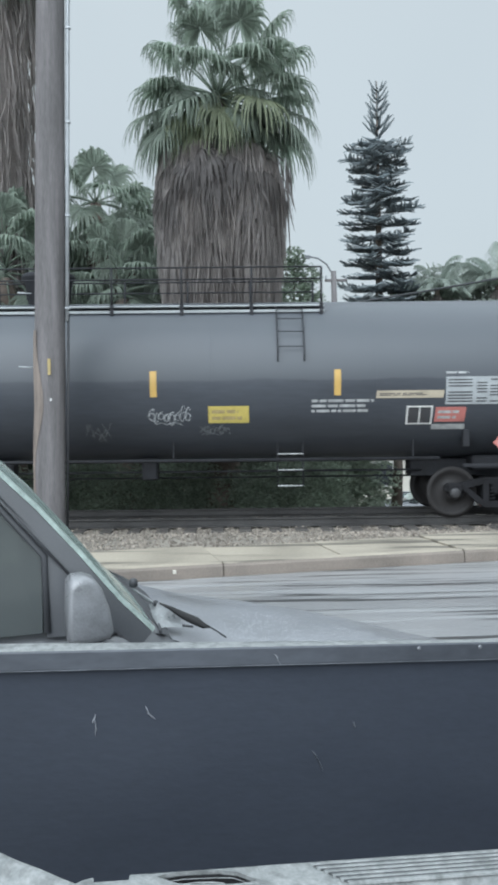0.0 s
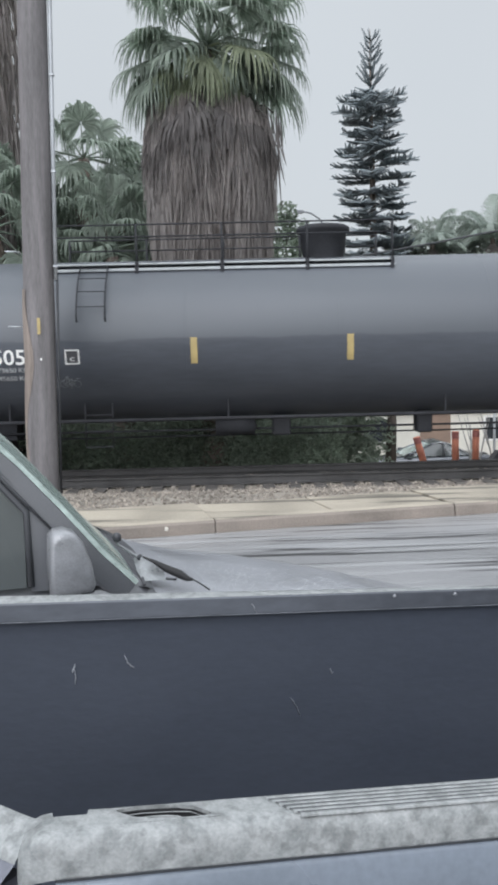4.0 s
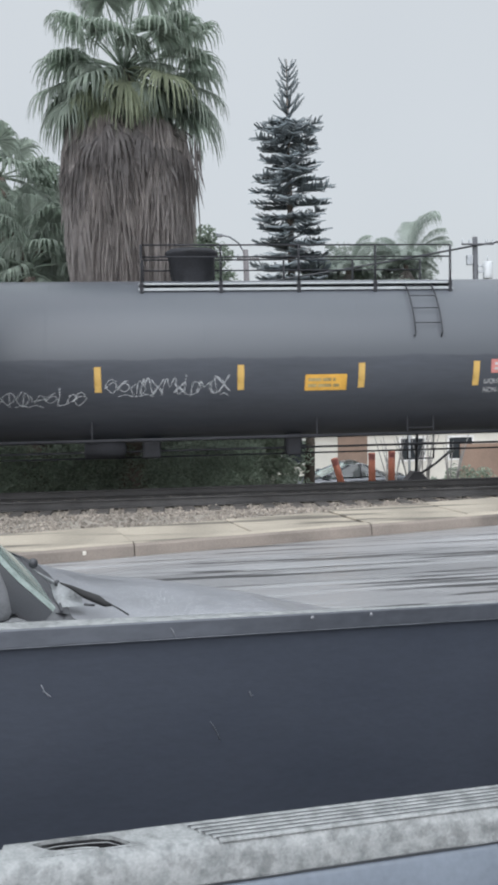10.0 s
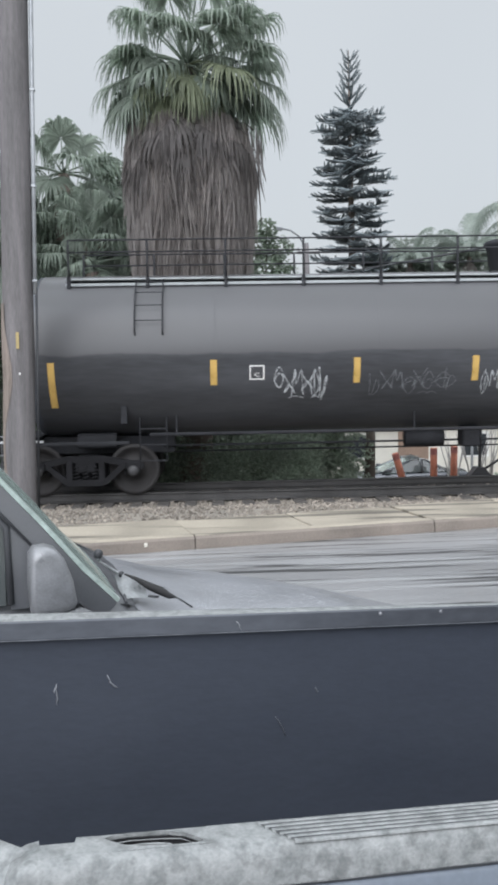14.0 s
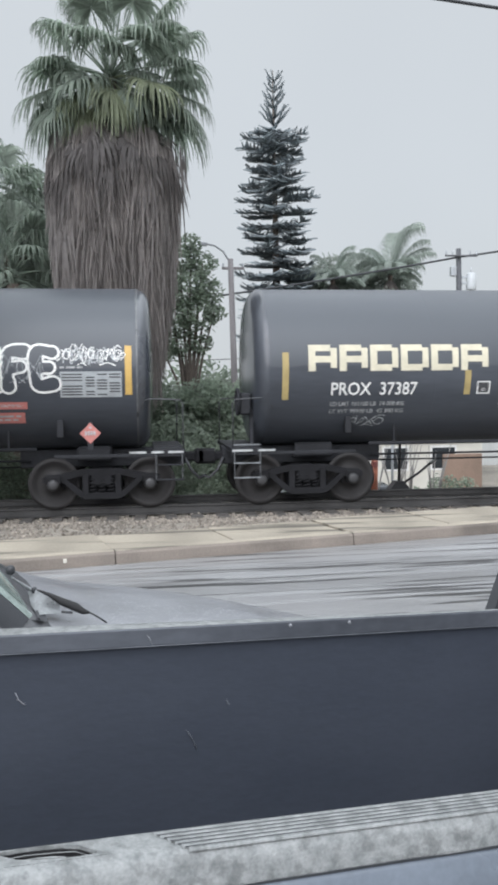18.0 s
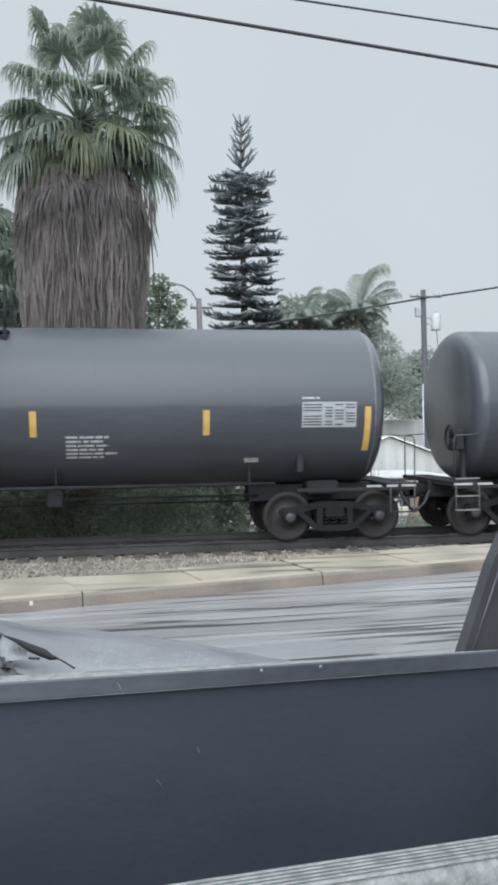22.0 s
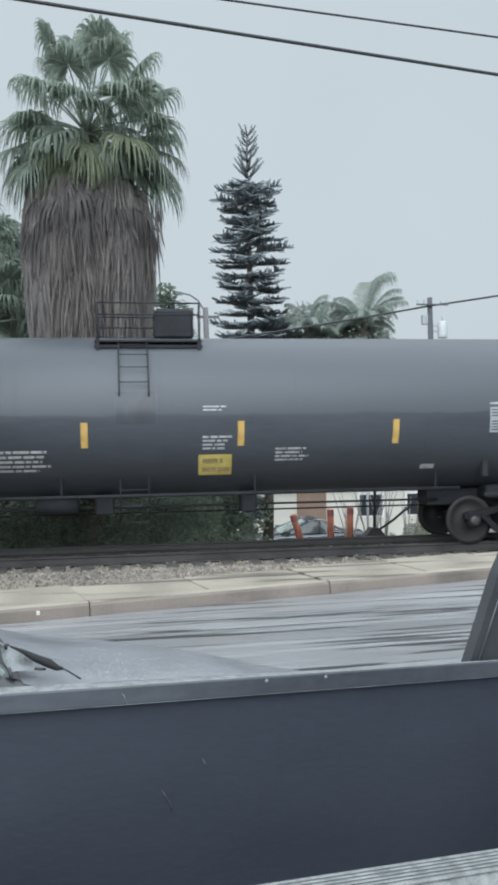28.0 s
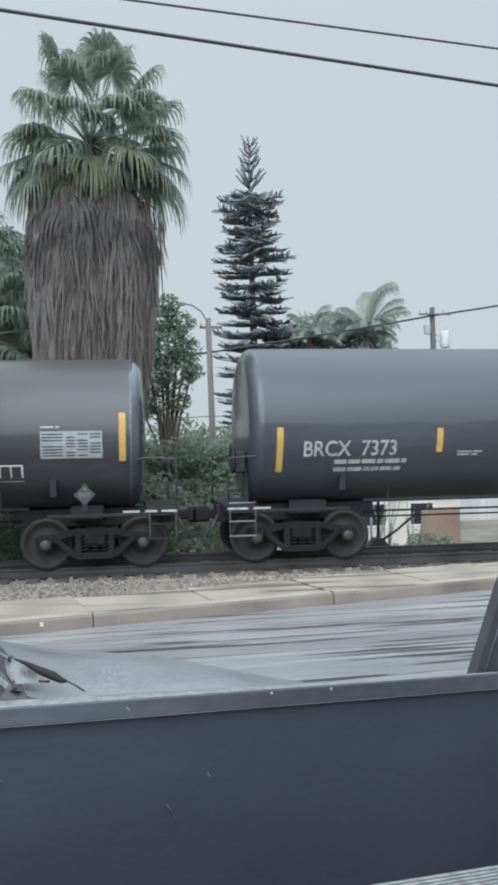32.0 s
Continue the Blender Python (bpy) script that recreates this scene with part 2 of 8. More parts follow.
def road_material():
    """Wet asphalt: worn wheel tracks and films of water drawn out along the road."""
    m = material("wet_asphalt", (0.27, 0.27, 0.275), rough=0.3, vary=0.35, scale=0.5, fine=90, bump=0.07, stretch=(0.35, 1, 1), depth=0.006)
    nt = m.node_tree
    b = nt.nodes["Principled BSDF"]
    co = nt.nodes.new("ShaderNodeTexCoord")
    mp = nt.nodes.new("ShaderNodeMapping")
    mp.vector_type = "TEXTURE"
    mp.inputs["Rotation"].default_value = (0, 0, radians(-10))
    mp.inputs["Scale"].default_value = (8.0, 0.36, 1)
    nt.links.new(co.outputs["Object"], mp.inputs["Vector"])
    n = nt.nodes.new("ShaderNodeTexNoise")
    n.inputs["Scale"].default_value, n.inputs["Detail"].default_value, n.inputs["Distortion"].default_value = 1.7, 5.0, 0.5
    nt.links.new(mp.outputs["Vector"], n.inputs["Vector"])
    r = nt.nodes.new("ShaderNodeMapRange")
    r.inputs["From Min"].default_value, r.inputs["From Max"].default_value = 0.36, 0.50
    r.inputs["To Min"].default_value, r.inputs["To Max"].default_value = 0.60, 0.28
    nt.links.new(n.outputs["Fac"], r.inputs["Value"])
    nt.links.new(r.outputs["Result"], b.inputs["Roughness"])
    # thin dark streaks along the lanes, less shiny as well as darker
    mp2 = nt.nodes.new("ShaderNodeMapping")
    mp2.vector_type = "TEXTURE"
    mp2.inputs["Rotation"].default_value = (0, 0, radians(-10))
    mp2.inputs["Scale"].default_value = (4.2, 0.25, 1)
    nt.links.new(co.outputs["Object"], mp2.inputs["Vector"])
    n2 = nt.nodes.new("ShaderNodeTexNoise")
    n2.inputs["Scale"].default_value, n2.inputs["Detail"].default_value, n2.inputs["Distortion"].default_value = 1.5, 7.0, 0.5
    n2.inputs["Roughness"].default_value = 0.58
    nt.links.new(mp2.outputs["Vector"], n2.inputs["Vector"])
    dark = nt.nodes.new("ShaderNodeMapRange")
    dark.inputs["From Min"].default_value, dark.inputs["From Max"].default_value = 0.405, 0.47
    dark.inputs["To Min"].default_value, dark.inputs["To Max"].default_value = 0.24, 1.0
    nt.links.new(n2.outputs["Fac"], dark.inputs["Value"])
    hs = nt.nodes.new("ShaderNodeHueSaturation")
    nt.links.new(b.inputs["Base Color"].links[0].from_socket, hs.inputs["Color"])
    nt.links.new(dark.outputs["Result"], hs.inputs["Value"])
    nt.links.new(hs.outputs["Color"], b.inputs["Base Color"])
    spec = nt.nodes.new("ShaderNodeMapRange")
    spec.inputs["To Min"].default_value, spec.inputs["To Max"].default_value = 0.15, 1.0
    spec.inputs["From Min"].default_value, spec.inputs["From Max"].default_value = 0.28, 1.0
    nt.links.new(dark.outputs["Result"], spec.inputs["Value"])
    nt.links.new(spec.outputs["Result"], b.inputs["Specular IOR Level"])
    return m


def stained(m, scale, stretch, lo=0.36, hi=0.5, dim=0.55, turn=0.0):
    """Adds damp dark stains, drawn out in one direction, to a material."""
    nt = m.node_tree
    b = nt.nodes["Principled BSDF"]
    co, mp, n, r, hs = (nt.nodes.new(k) for k in ("ShaderNodeNewGeometry", "ShaderNodeMapping", "ShaderNodeTexNoise", "ShaderNodeMapRange", "ShaderNodeHueSaturation"))
    mp.inputs["Scale"].default_value = stretch
    mp.inputs["Rotation"].default_value = (0, 0, radians(turn))
    nt.links.new(co.outputs["Position"], mp.inputs["Vector"])
    nt.links.new(mp.outputs["Vector"], n.inputs["Vector"])
    n.inputs["Scale"].default_value, n.inputs["Detail"].default_value = scale, 4.0
    r.inputs["From Min"].default_value, r.inputs["From Max"].default_value = lo, hi
    r.inputs["To Min"].default_value, r.inputs["To Max"].default_value = dim, 1.0
    nt.links.new(n.outputs["Fac"], r.inputs["Value"])
    nt.links.new(r.outputs["Result"], hs.inputs["Value"])
    nt.links.new(b.inputs["Base Color"].links[0].from_socket, hs.inputs["Color"])
    nt.links.new(hs.outputs["Color"], b.inputs["Base Color"])
    return m


M_ROAD = road_material()
M_KERB = material("kerb_concrete", (0.205, 0.175, 0.15), 0.75, vary=0.35, scale=1.4, fine=70, bump=0.3)
M_WALK = material("pavement_concrete", (0.315, 0.28, 0.225), 0.7, vary=0.38, scale=0.9, fine=60, bump=0.25)
stained(M_WALK, 1.0, (0.42, 3.2, 1), 0.385, 0.46, 0.42, -14)
stained(M_KERB, 1.3, (0.6, 1, 1), 0.36, 0.52, 0.7)
M_GROUND = material("gravelly_earth", (0.22, 0.20, 0.17), 0.9, vary=0.45, scale=0.6, fine=30, bump=0.6, depth=0.03)
M_RAIL = material("rail_steel", (0.06, 0.058, 0.057), 0.6, 0.3, vary=0.4, scale=2, fine=40)
M_TIE = material("tie_timber", (0.085, 0.078, 0.072), 0.85, vary=0.4, scale=2, fine=30, stretch=(1, 6, 1), bump=0.4)

# ---- ground, road, pavement ----
def ground_height(x, y):
    b = -x * math.sin(radians(13.2)) + y * math.cos(radians(13.2))
    if b < 10.6:
        return -0.06
    t = min(1.0, (b - 10.6) / 0.5)
    base = -0.06 + 0.10 * t
    fall = min(1.0, max(0.0, (y - 12.2) / 3.3))
    base += (-0.38 - base) * (fall * fall * (3 - 2 * fall)) if y > 12.2 else 0
    far = min(1.0, max(0.0, (y - 18.2) / 2.0))
    low = min(1.0, max(0.0, (y - 20.3) / 4.2))
    return base - 0.22 * far - 1.55 * low * low * (3 - 2 * low)


def build_ground():
    xs = [-2500, -600, -150, -60, -30] + [i * 0.5 for i in range(-40, 61)] + [40, 70, 160, 600, 2500]
    ys = [-2500, -500, -100, -30, -10, 0, 4, 8] + [9 + i * 0.3 for i in range(48)] + [24, 26, 30, 40, 60, 120, 400, 1200, 3500]
    g = Geo()
    g.sheet([[(x, y, ground_height(x, y) + 0.012 * noise.noise((x * 1.3, y * 1.3, 0))) for x in xs] for y in ys])
    ob = part("ground", g, M_GROUND)
    tagged(ob, "bare gravelly earth reaching away under the tracks", "ground", kind="structure")
    ob["kind"] = "structure"
    # road, on the road's axes
    g = Geo()
    rows = []
    for i in range(121):
        a = -120 + i * 2.5
        rows.append([(a, b, z) for b, z in ((-6.0, -0.03), (-4, 0.0), (0, 0.03), (3, 0.05), (6, 0.035), (9.0, 0.0), (9.52, -0.005))])
    g.sheet(rows)
    ob = part("road", g, M_ROAD, at=ROAD)
    tagged(ob, "wet grey asphalt road with worn tyre tracks", "road", kind="structure")
    return ob


build_ground()
kerb = thing("kerb", "weathered brown concrete kerb along the wet road", "kerb", at=ROAD, kind="structure")
g = Geo()
prof = [(9.50, -0.05), (9.50, 0.005), (9.515, 0.115), (9.535, 0.14), (9.56, 0.15), (9.66, 0.15), (9.66, -0.05)]
SLAB = 3.05
a0 = 2.67 * 0.9736 + 10.41 * 0.2284
g.sheet([[(x, y, z) for y, z in prof] for x in (0.006, 0.02, 1.0, 2.0, SLAB - 0.02, SLAB - 0.006)], smooth=False)
kerb_me = g.mesh("kerb_stone", M_KERB)
top_me = Geo().sheet([[(x, 9.536, 0.143), (x, 9.56, 0.1535), (x, 9.655, 0.1535)] for x in (0.01, 1.0, 2.0, SLAB - 0.01)]).mesh("kerb_top", M_WALK)
for i in range(-9, 14):
    part("kerb_stone", kerb_me, None, kerb, at=pose(a0 + i * SLAB, 0, 0))
    part("kerb_top", top_me, None, kerb, at=pose(a0 + i * SLAB, 0, 0))
part("paint_fleck", Geo().box(1.335, 1.375, 9.500, 9.512, 0.06, 0.105, 0.004), material("pale_paint_fleck", (0.65, 0.62, 0.55), 0.6, vary=0.2, scale=20, fine=80), kerb)
pavement = thing("pavement", "pale stained concrete pavement slabs behind the kerb", "pavement", at=ROAD, kind="structure")
g = Geo().box(0.008, 1.517, 9.664, 10.84, -0.1, 0.155, 0.008)
slab_me = g.mesh("slab", M_WALK)
for i in range(-18, 28):
    part("slab", slab_me, None, pavement, at=pose(a0 + i * SLAB / 2, 0, rng.uniform(-0.006, 0.004), rng.uniform(-0.2, 0.2), 0, 0))

# ---- track ----
TRACK_Y, RAIL_Z = 16.9, -0.17
def rail_profile():
    return [(-0.07, -0.17), (0.07, -0.17), (0.07, -0.155), (0.012, -0.13), (0.012, -0.045), (0.035, -0.03), (0.035, -0.005), (0.028, 0), (-0.028, 0), (-0.035, -0.005), (-0.035, -0.03), (-0.012, -0.045), (-0.012, -0.13), (-0.07, -0.155)]


track = thing("railway_track", "dark steel rails on timber ties in pale ballast", "track", kind="structure")
for dy in (-0.75, 0.75):
    g = Geo()
    p = rail_profile()
    g.sheet([[(x, TRACK_Y + dy + y, RAIL_Z + z) for y, z in p] for x in (-150, -20, 0, 20, 40, 150)], smooth=False, close_u=True)
    part("rail", g, M_RAIL, track)
tie_me = Geo().box(-0.115, 0.115, -1.3, 1.3, -0.17, 0, 0.012).mesh("tie", M_TIE)
for i in range(-24, 46):
    part("tie", tie_me, None, track, at=pose(i * 0.52 + rng.uniform(-.02, .02), TRACK_Y, RAIL_Z - 0.175, 0, 0, rng.uniform(-1, 1)))


def ballast(x0, x1, y0, y1, count, seed, size):
    r = random.Random(seed)
    shapes = []
    for k in range(10):
        pts = []
        for sx, sy, sz in ((1, 0, 0), (-1, 0, 0), (0, 1, 0), (0, -1, 0), (0, 0, 1), (0, 0, -1)):
            pts.append(Vector((sx, sy, sz)) * r.uniform(0.6, 1.15) + Vector((r.uniform(-.3, .3), r.uniform(-.3, .3), r.uniform(-.25, .25))))
        shapes.append(pts)
    tri = [(0, 2, 4), (2, 1, 4), (1, 3, 4), (3, 0, 4), (2, 0, 5), (1, 2, 5), (3, 1, 5), (0, 3, 5)]
    g = Geo()
    for i in range(count):
        x, y = r.uniform(x0, x1), y0 + (y1 - y0) * r.random()
        b = -x * math.sin(radians(13.2)) + y * math.cos(radians(13.2))
        if b < 10.9 + 0.12 * noise.noise((x * 0.8, 0, 3)):
            continue
        s = size * r.choice((0.5, 0.6, 0.7, 0.8, 1.0, 1.3))
        m = Matrix.Translation((x, y, ground_height(x, y) + s * 0.25)) @ Euler((r.uniform(0, 6), r.uniform(0, 6), r.uniform(0, 6))).to_matrix().to_4x4() @ Matrix.Diagonal((s, s, s * 0.75, 1))
        g.add([m @ p for p in r.choice(shapes)], tri)
    return g


M_BALLAST = material("ballast_stones", (0.225, 0.198, 0.168), 0.85, vary=0.3, scale=0.7, fine=25, bump=0.2)
isl = M_BALLAST.node_tree
gi, hs, mr = isl.nodes.new("ShaderNodeNewGeometry"), isl.nodes.new("ShaderNodeHueSaturation"), isl.nodes.new("ShaderNodeMapRange")
mr.inputs["To Min"].default_value, mr.inputs["To Max"].default_value = 0.6, 1.4
isl.links.new(gi.outputs["Random Per Island"], mr.inputs["Value"])
isl.links.new(mr.outputs["Result"], hs.inputs["Value"])
src = isl.nodes["Principled BSDF"].inputs["Base Color"].links[0].from_socket
isl.links.new(src, hs.inputs["Color"])
isl.links.new(hs.outputs["Color"], isl.nodes["Principled BSDF"].inputs["Base Color"])
ob = part("ballast", ballast(-7, 11, 11.0, 16.0, 30000, 3, 0.028), M_BALLAST)
tagged(ob, "loose grey and brown ballast stones beside the rails", "ballast", kind="stuff")
ob = part("ballast", ballast(-9, 14, 16.0, 18.6, 5000, 4, 0.04), M_BALLAST)
tagged(ob, "loose grey ballast stones between and behind the rails", "ballast", kind="stuff")


# ---- the train ----
R_TANK, Z_TANK = 1.55, 2.62
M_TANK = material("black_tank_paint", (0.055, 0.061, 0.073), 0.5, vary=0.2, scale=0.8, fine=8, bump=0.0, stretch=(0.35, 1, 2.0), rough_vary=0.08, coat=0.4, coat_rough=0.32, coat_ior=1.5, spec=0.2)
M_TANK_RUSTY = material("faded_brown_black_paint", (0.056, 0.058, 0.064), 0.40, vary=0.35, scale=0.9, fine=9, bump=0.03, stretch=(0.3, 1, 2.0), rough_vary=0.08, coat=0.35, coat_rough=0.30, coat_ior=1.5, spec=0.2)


# shell paint copied with more gloss, to bring out the sky's reflection
M_HEAD = material("glossier_head_paint", (0.055, 0.061, 0.073), 0.5, vary=0.3, scale=0.9, fine=9, bump=0.0, stretch=(1, 1, 0.5), rough_vary=0.1, coat=0.75, coat_rough=0.17, coat_ior=1.5, spec=0.3)

# glossiest copy, for the leading end's bright sky-reflecting rim
M_HEADSHINE = material("glossiest_head_paint", (0.055, 0.061, 0.073), 0.3, vary=0.3, scale=0.9, fine=9, bump=0.0, stretch=(1, 1, 0.5), coat=1.0, coat_rough=0.12, coat_ior=1.6, spec=0.5)


def sky_reflection(m, sky_tone):
    """Paints the reflected sky as a paler tone on the tank's upper half, ending at a wavering edge near its widest
    line.
    """
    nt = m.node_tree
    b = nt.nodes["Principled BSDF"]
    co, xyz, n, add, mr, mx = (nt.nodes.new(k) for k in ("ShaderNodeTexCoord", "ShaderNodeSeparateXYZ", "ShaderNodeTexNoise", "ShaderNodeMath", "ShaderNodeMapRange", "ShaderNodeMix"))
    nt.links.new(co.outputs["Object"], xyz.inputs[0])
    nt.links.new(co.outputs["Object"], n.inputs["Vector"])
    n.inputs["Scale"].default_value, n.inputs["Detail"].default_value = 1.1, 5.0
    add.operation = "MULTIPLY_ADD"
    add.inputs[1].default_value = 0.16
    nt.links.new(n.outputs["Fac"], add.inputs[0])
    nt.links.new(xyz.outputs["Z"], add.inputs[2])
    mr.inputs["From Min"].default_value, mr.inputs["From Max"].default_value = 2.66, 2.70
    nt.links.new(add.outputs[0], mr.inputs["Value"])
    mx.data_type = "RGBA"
    mx.inputs[7].default_value = (*sky_tone, 1)
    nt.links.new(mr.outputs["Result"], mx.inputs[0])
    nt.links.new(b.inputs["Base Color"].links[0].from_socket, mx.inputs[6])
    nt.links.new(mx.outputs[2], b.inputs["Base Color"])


sky_reflection(M_TANK, (0.076, 0.083, 0.094))
sky_reflection(M_TANK_RUSTY, (0.080, 0.080, 0.084))
M_IRON = material("black_underframe_iron", (0.028, 0.029, 0.033), 0.75, vary=0.4, scale=2.5, fine=30, bump=0.15, spec=0.25)
M_LAMPDARK = material("grey_handrail_paint", (0.05, 0.052, 0.056), 0.5, vary=0.3, scale=3, fine=30, bump=0.05)
M_BOGIE = material("grimy_cast_steel", (0.018, 0.018, 0.020), 0.85, vary=0.5, scale=3, fine=35, bump=0.3, spec=0.2)
M_WHEEL = material("brown_wheel_steel", (0.022, 0.020, 0.020), 0.7, 0.1, vary=0.4, scale=4, fine=30, bump=0.15)
M_TREAD = material("bright_hub_steel", (0.06, 0.06, 0.062), 0.45, 0.5, vary=0.3, scale=6, fine=40)
M_YELLOW = material("yellow_reflector", (0.52, 0.34, 0.10), 0.4, vary=0.15, scale=5, fine=50, bump=0.02)
M_PALEYEL = material("faded_yellow_sticker", (0.36, 0.28, 0.12), 0.5, vary=0.2, scale=5, fine=50, bump=0.02)
M_WHITE = material("white_lettering_paint", (0.72, 0.72, 0.70), 0.5, vary=0.15, scale=5, fine=60, bump=0.02)
M_GREYW = material("worn_white_lettering", (0.38, 0.39, 0.39), 0.55, vary=0.4, scale=8, fine=60, bump=0.02)
M_DIM = material("faint_grey_lettering", (0.13, 0.135, 0.14), 0.55, vary=0.4, scale=8, fine=60, bump=0.02)
M_CREAM = material("cream_lettering_paint", (0.56, 0.52, 0.40), 0.5, vary=0.15, scale=5, fine=60, bump=0.02)
M_RIMBAND = material("worn_grey_band", (0.13, 0.136, 0.142), 0.4, 0.2, vary=0.5, scale=5, fine=30, bump=0.05, coat=0.6, coat_rough=0.2)
M_TANPAPER = material("dull_tan_paper", (0.41, 0.36, 0.275), 0.6, vary=0.2, scale=5, fine=50, bump=0.02)
M_GOLD = material("gold_lettering_paint", (0.50, 0.36, 0.13), 0.5, vary=0.2, scale=5, fine=60, bump=0.02)
M_PLATE = material("grey_data_plate", (0.33, 0.35, 0.36), 0.5, vary=0.2, scale=5, fine=60, bump=0.02)
M_INK = material("dark_ink", (0.05, 0.05, 0.055), 0.5, vary=0.2, scale=8, fine=60, bump=0.02)
M_RED = material("red_sticker", (0.46, 0.17, 0.15), 0.45, vary=0.2, scale=5, fine=50, bump=0.02)
M_STICKYEL = material("yellow_sticker", (0.56, 0.46, 0.13), 0.45, vary=0.2, scale=5, fine=50, bump=0.02)
M_STICKOR = material("orange_sticker", (0.60, 0.34, 0.06), 0.45, vary=0.2, scale=5, fine=50, bump=0.02)
M_SPRAY = material("white_spray_paint", (0.42, 0.44, 0.45), 0.6, vary=0.35, scale=6, fine=30, bump=0.02)
M_SPRAYDIM = material("faded_spray_paint", (0.16, 0.17, 0.18), 0.6, vary=0.45, scale=6, fine=30, bump=0.02)
M_MINT = material("mint_spray_paint", (0.27, 0.40, 0.345), 0.55, vary=0.35, scale=2.5, fine=20, bump=0.02)
M_PALEPINK = material("pale_pink_spray_paint", (0.46, 0.37, 0.36), 0.55, vary=0.3, scale=2.5, fine=20, bump=0.02)
M_GREYMINT = material("dull_grey_green_spray", (0.19, 0.25, 0.23), 0.6, vary=0.5, scale=5, fine=24, bump=0.02)
M_CORAL = material("coral_spray_paint", (0.46, 0.13, 0.15), 0.55, vary=0.45, scale=2.6, fine=14, bump=0.02, dark=(0.50, 0.24, 0.13))
M_REDDARK = material("dark_red_spray_paint", (0.33, 0.05, 0.05), 0.55, vary=0.3, scale=3, fine=20, bump=0.02)
M_OCHRE = material("ochre_spray_paint", (0.34, 0.27, 0.13), 0.6, vary=0.5, scale=3, fine=20, bump=0.02)
M_LADDERPATCH = material("dark_patch_paint", (0.050, 0.055, 0.064), 0.4, vary=0.4, scale=2, fine=10, bump=0.0, stretch=(1, 1, 0.5), coat=0.5, coat_rough=0.16, spec=0.3)
M_BLACKSPRAY = material("black_spray_paint", (0.02, 0.02, 0.022), 0.6, vary=0.2, scale=3, fine=20, bump=0.02)


def on_tank(x, h, lift=0.005):
    """A place on the near flank: x along the car, h the height along the skin from the rail."""
    a = (h - Z_TANK) / R_TANK
    r = R_TANK + lift
    return (x, -r * math.cos(a), Z_TANK + r * math.sin(a))


def patch(g, x0, x1, h0, h1, lift=0.005, shear=0.0):
    n = max(1, int((h1 - h0) / 0.09))
    g.sheet([[on_tank(x + shear * (j / n), h0 + (h1 - h0) * j / n, lift) for x in (x0, x1)] for j in range(n + 1)])
    return g


def ribbon(g, pts, w, lift=0.006):
    """A painted stroke through points (x, h) of the flank."""
    n = len(pts)
    rows = []
    for i, (x, h) in enumerate(pts):
        a, b = pts[max(0, i - 1)], pts[min(n - 1, i + 1)]
        dx, dh = b[0] - a[0], b[1] - a[1]
        d = math.hypot(dx, dh) or 1
        ww = w * (0.75 + 0.35 * math.sin(i * 1.7))
        rows.append([on_tank(x - dh / d * ww / 2, h + dx / d * ww / 2, lift), on_tank(x + dh / d * ww / 2, h - dx / d * ww / 2, lift)])
    g.sheet(rows)
    return g


def curve_pts(ctrl, steps=7, closed=False):
    """A smooth line through control points."""
    n = len(ctrl)
    out = []
    rngs = range(n if closed else n - 1)
    for i in rngs:
        p = [ctrl[(i + k) % n] if closed else ctrl[min(max(i + k, 0), n - 1)] for k in (-1, 0, 1, 2)]
        for s in range(steps):
            t = s / steps
            q = []
            for c in (0, 1):
                a, b, d, e = (p[k][c] for k in range(4))
                q.append(0.5 * (2 * b + (d - a) * t + (2 * a - 5 * b + 4 * d - e) * t * t + (3 * b - a - 3 * d + e) * t ** 3))
            out.append(tuple(q))
    out.append(ctrl[0] if closed else ctrl[-1])
    return out


def scribble(x0, x1, h0, h1, w, seed, letters, up=0.0):
    """Unreadable sprayed strokes: upright hooks, loops and slashes side by side."""
    r = random.Random(seed)
    out = []
    letters = round(letters * 1.4)
    step = (x1 - x0) / (letters + 0.5)
    w *= 0.62
    for i in range(letters):
        wide = step * r.uniform(1.0, 1.6)
        a, top, low = x0 + i * step, h1 - r.uniform(0, .35) * (h1 - h0), h0 + r.uniform(0.05, .35) * (h1 - h0)
        kind = r.randrange(5)
        mid = (top + low) / 2
        if kind == 0:
            c = [(.05, top), (.12, mid), (.08, low), (.6, low + .03), (.95, mid), (.6, mid + .05), (.3, low - .02)]
        elif kind == 1:
            c = [(.9, mid + .1), (.5, top), (.1, mid), (.5, low), (.95, mid), (.5, mid + .06), (.0, mid - .05)]
        elif kind == 2:
            c = [(0, low), (.3, top), (.45, mid), (.75, top), (.95, low), (1.1, low + .05)]
        elif kind == 3:
            c = [(.0, top), (.9, low), (.5, mid), (.1, low), (1.0, top)]
        else:
            c = [(.5, top), (.1, mid), (.45, low), (.9, mid), (.55, top), (.5, low - .03)]
        c = [(a + wide * (f + r.uniform(-.1, .1)), h + r.uniform(-.1, .1) * (top - low)) for f, h in c]
        out.append(ribbon(Geo(), curve_pts(c, 6), w * r.uniform(0.7, 1.1), up + 0.006 + 0.0003 * (i % 3)))
    for k in range(letters // 3):
        xa = r.uniform(x0, x1 - 0.2)
        wd = r.uniform(0.12, 0.3)
        c = [(xa, h0 + .02), (xa + wd * .5, h0 + .06), (xa + wd, h0 + .01)]
        out.append(ribbon(Geo(), curve_pts(c, 5), w * .9, up + 0.0072))
    return out


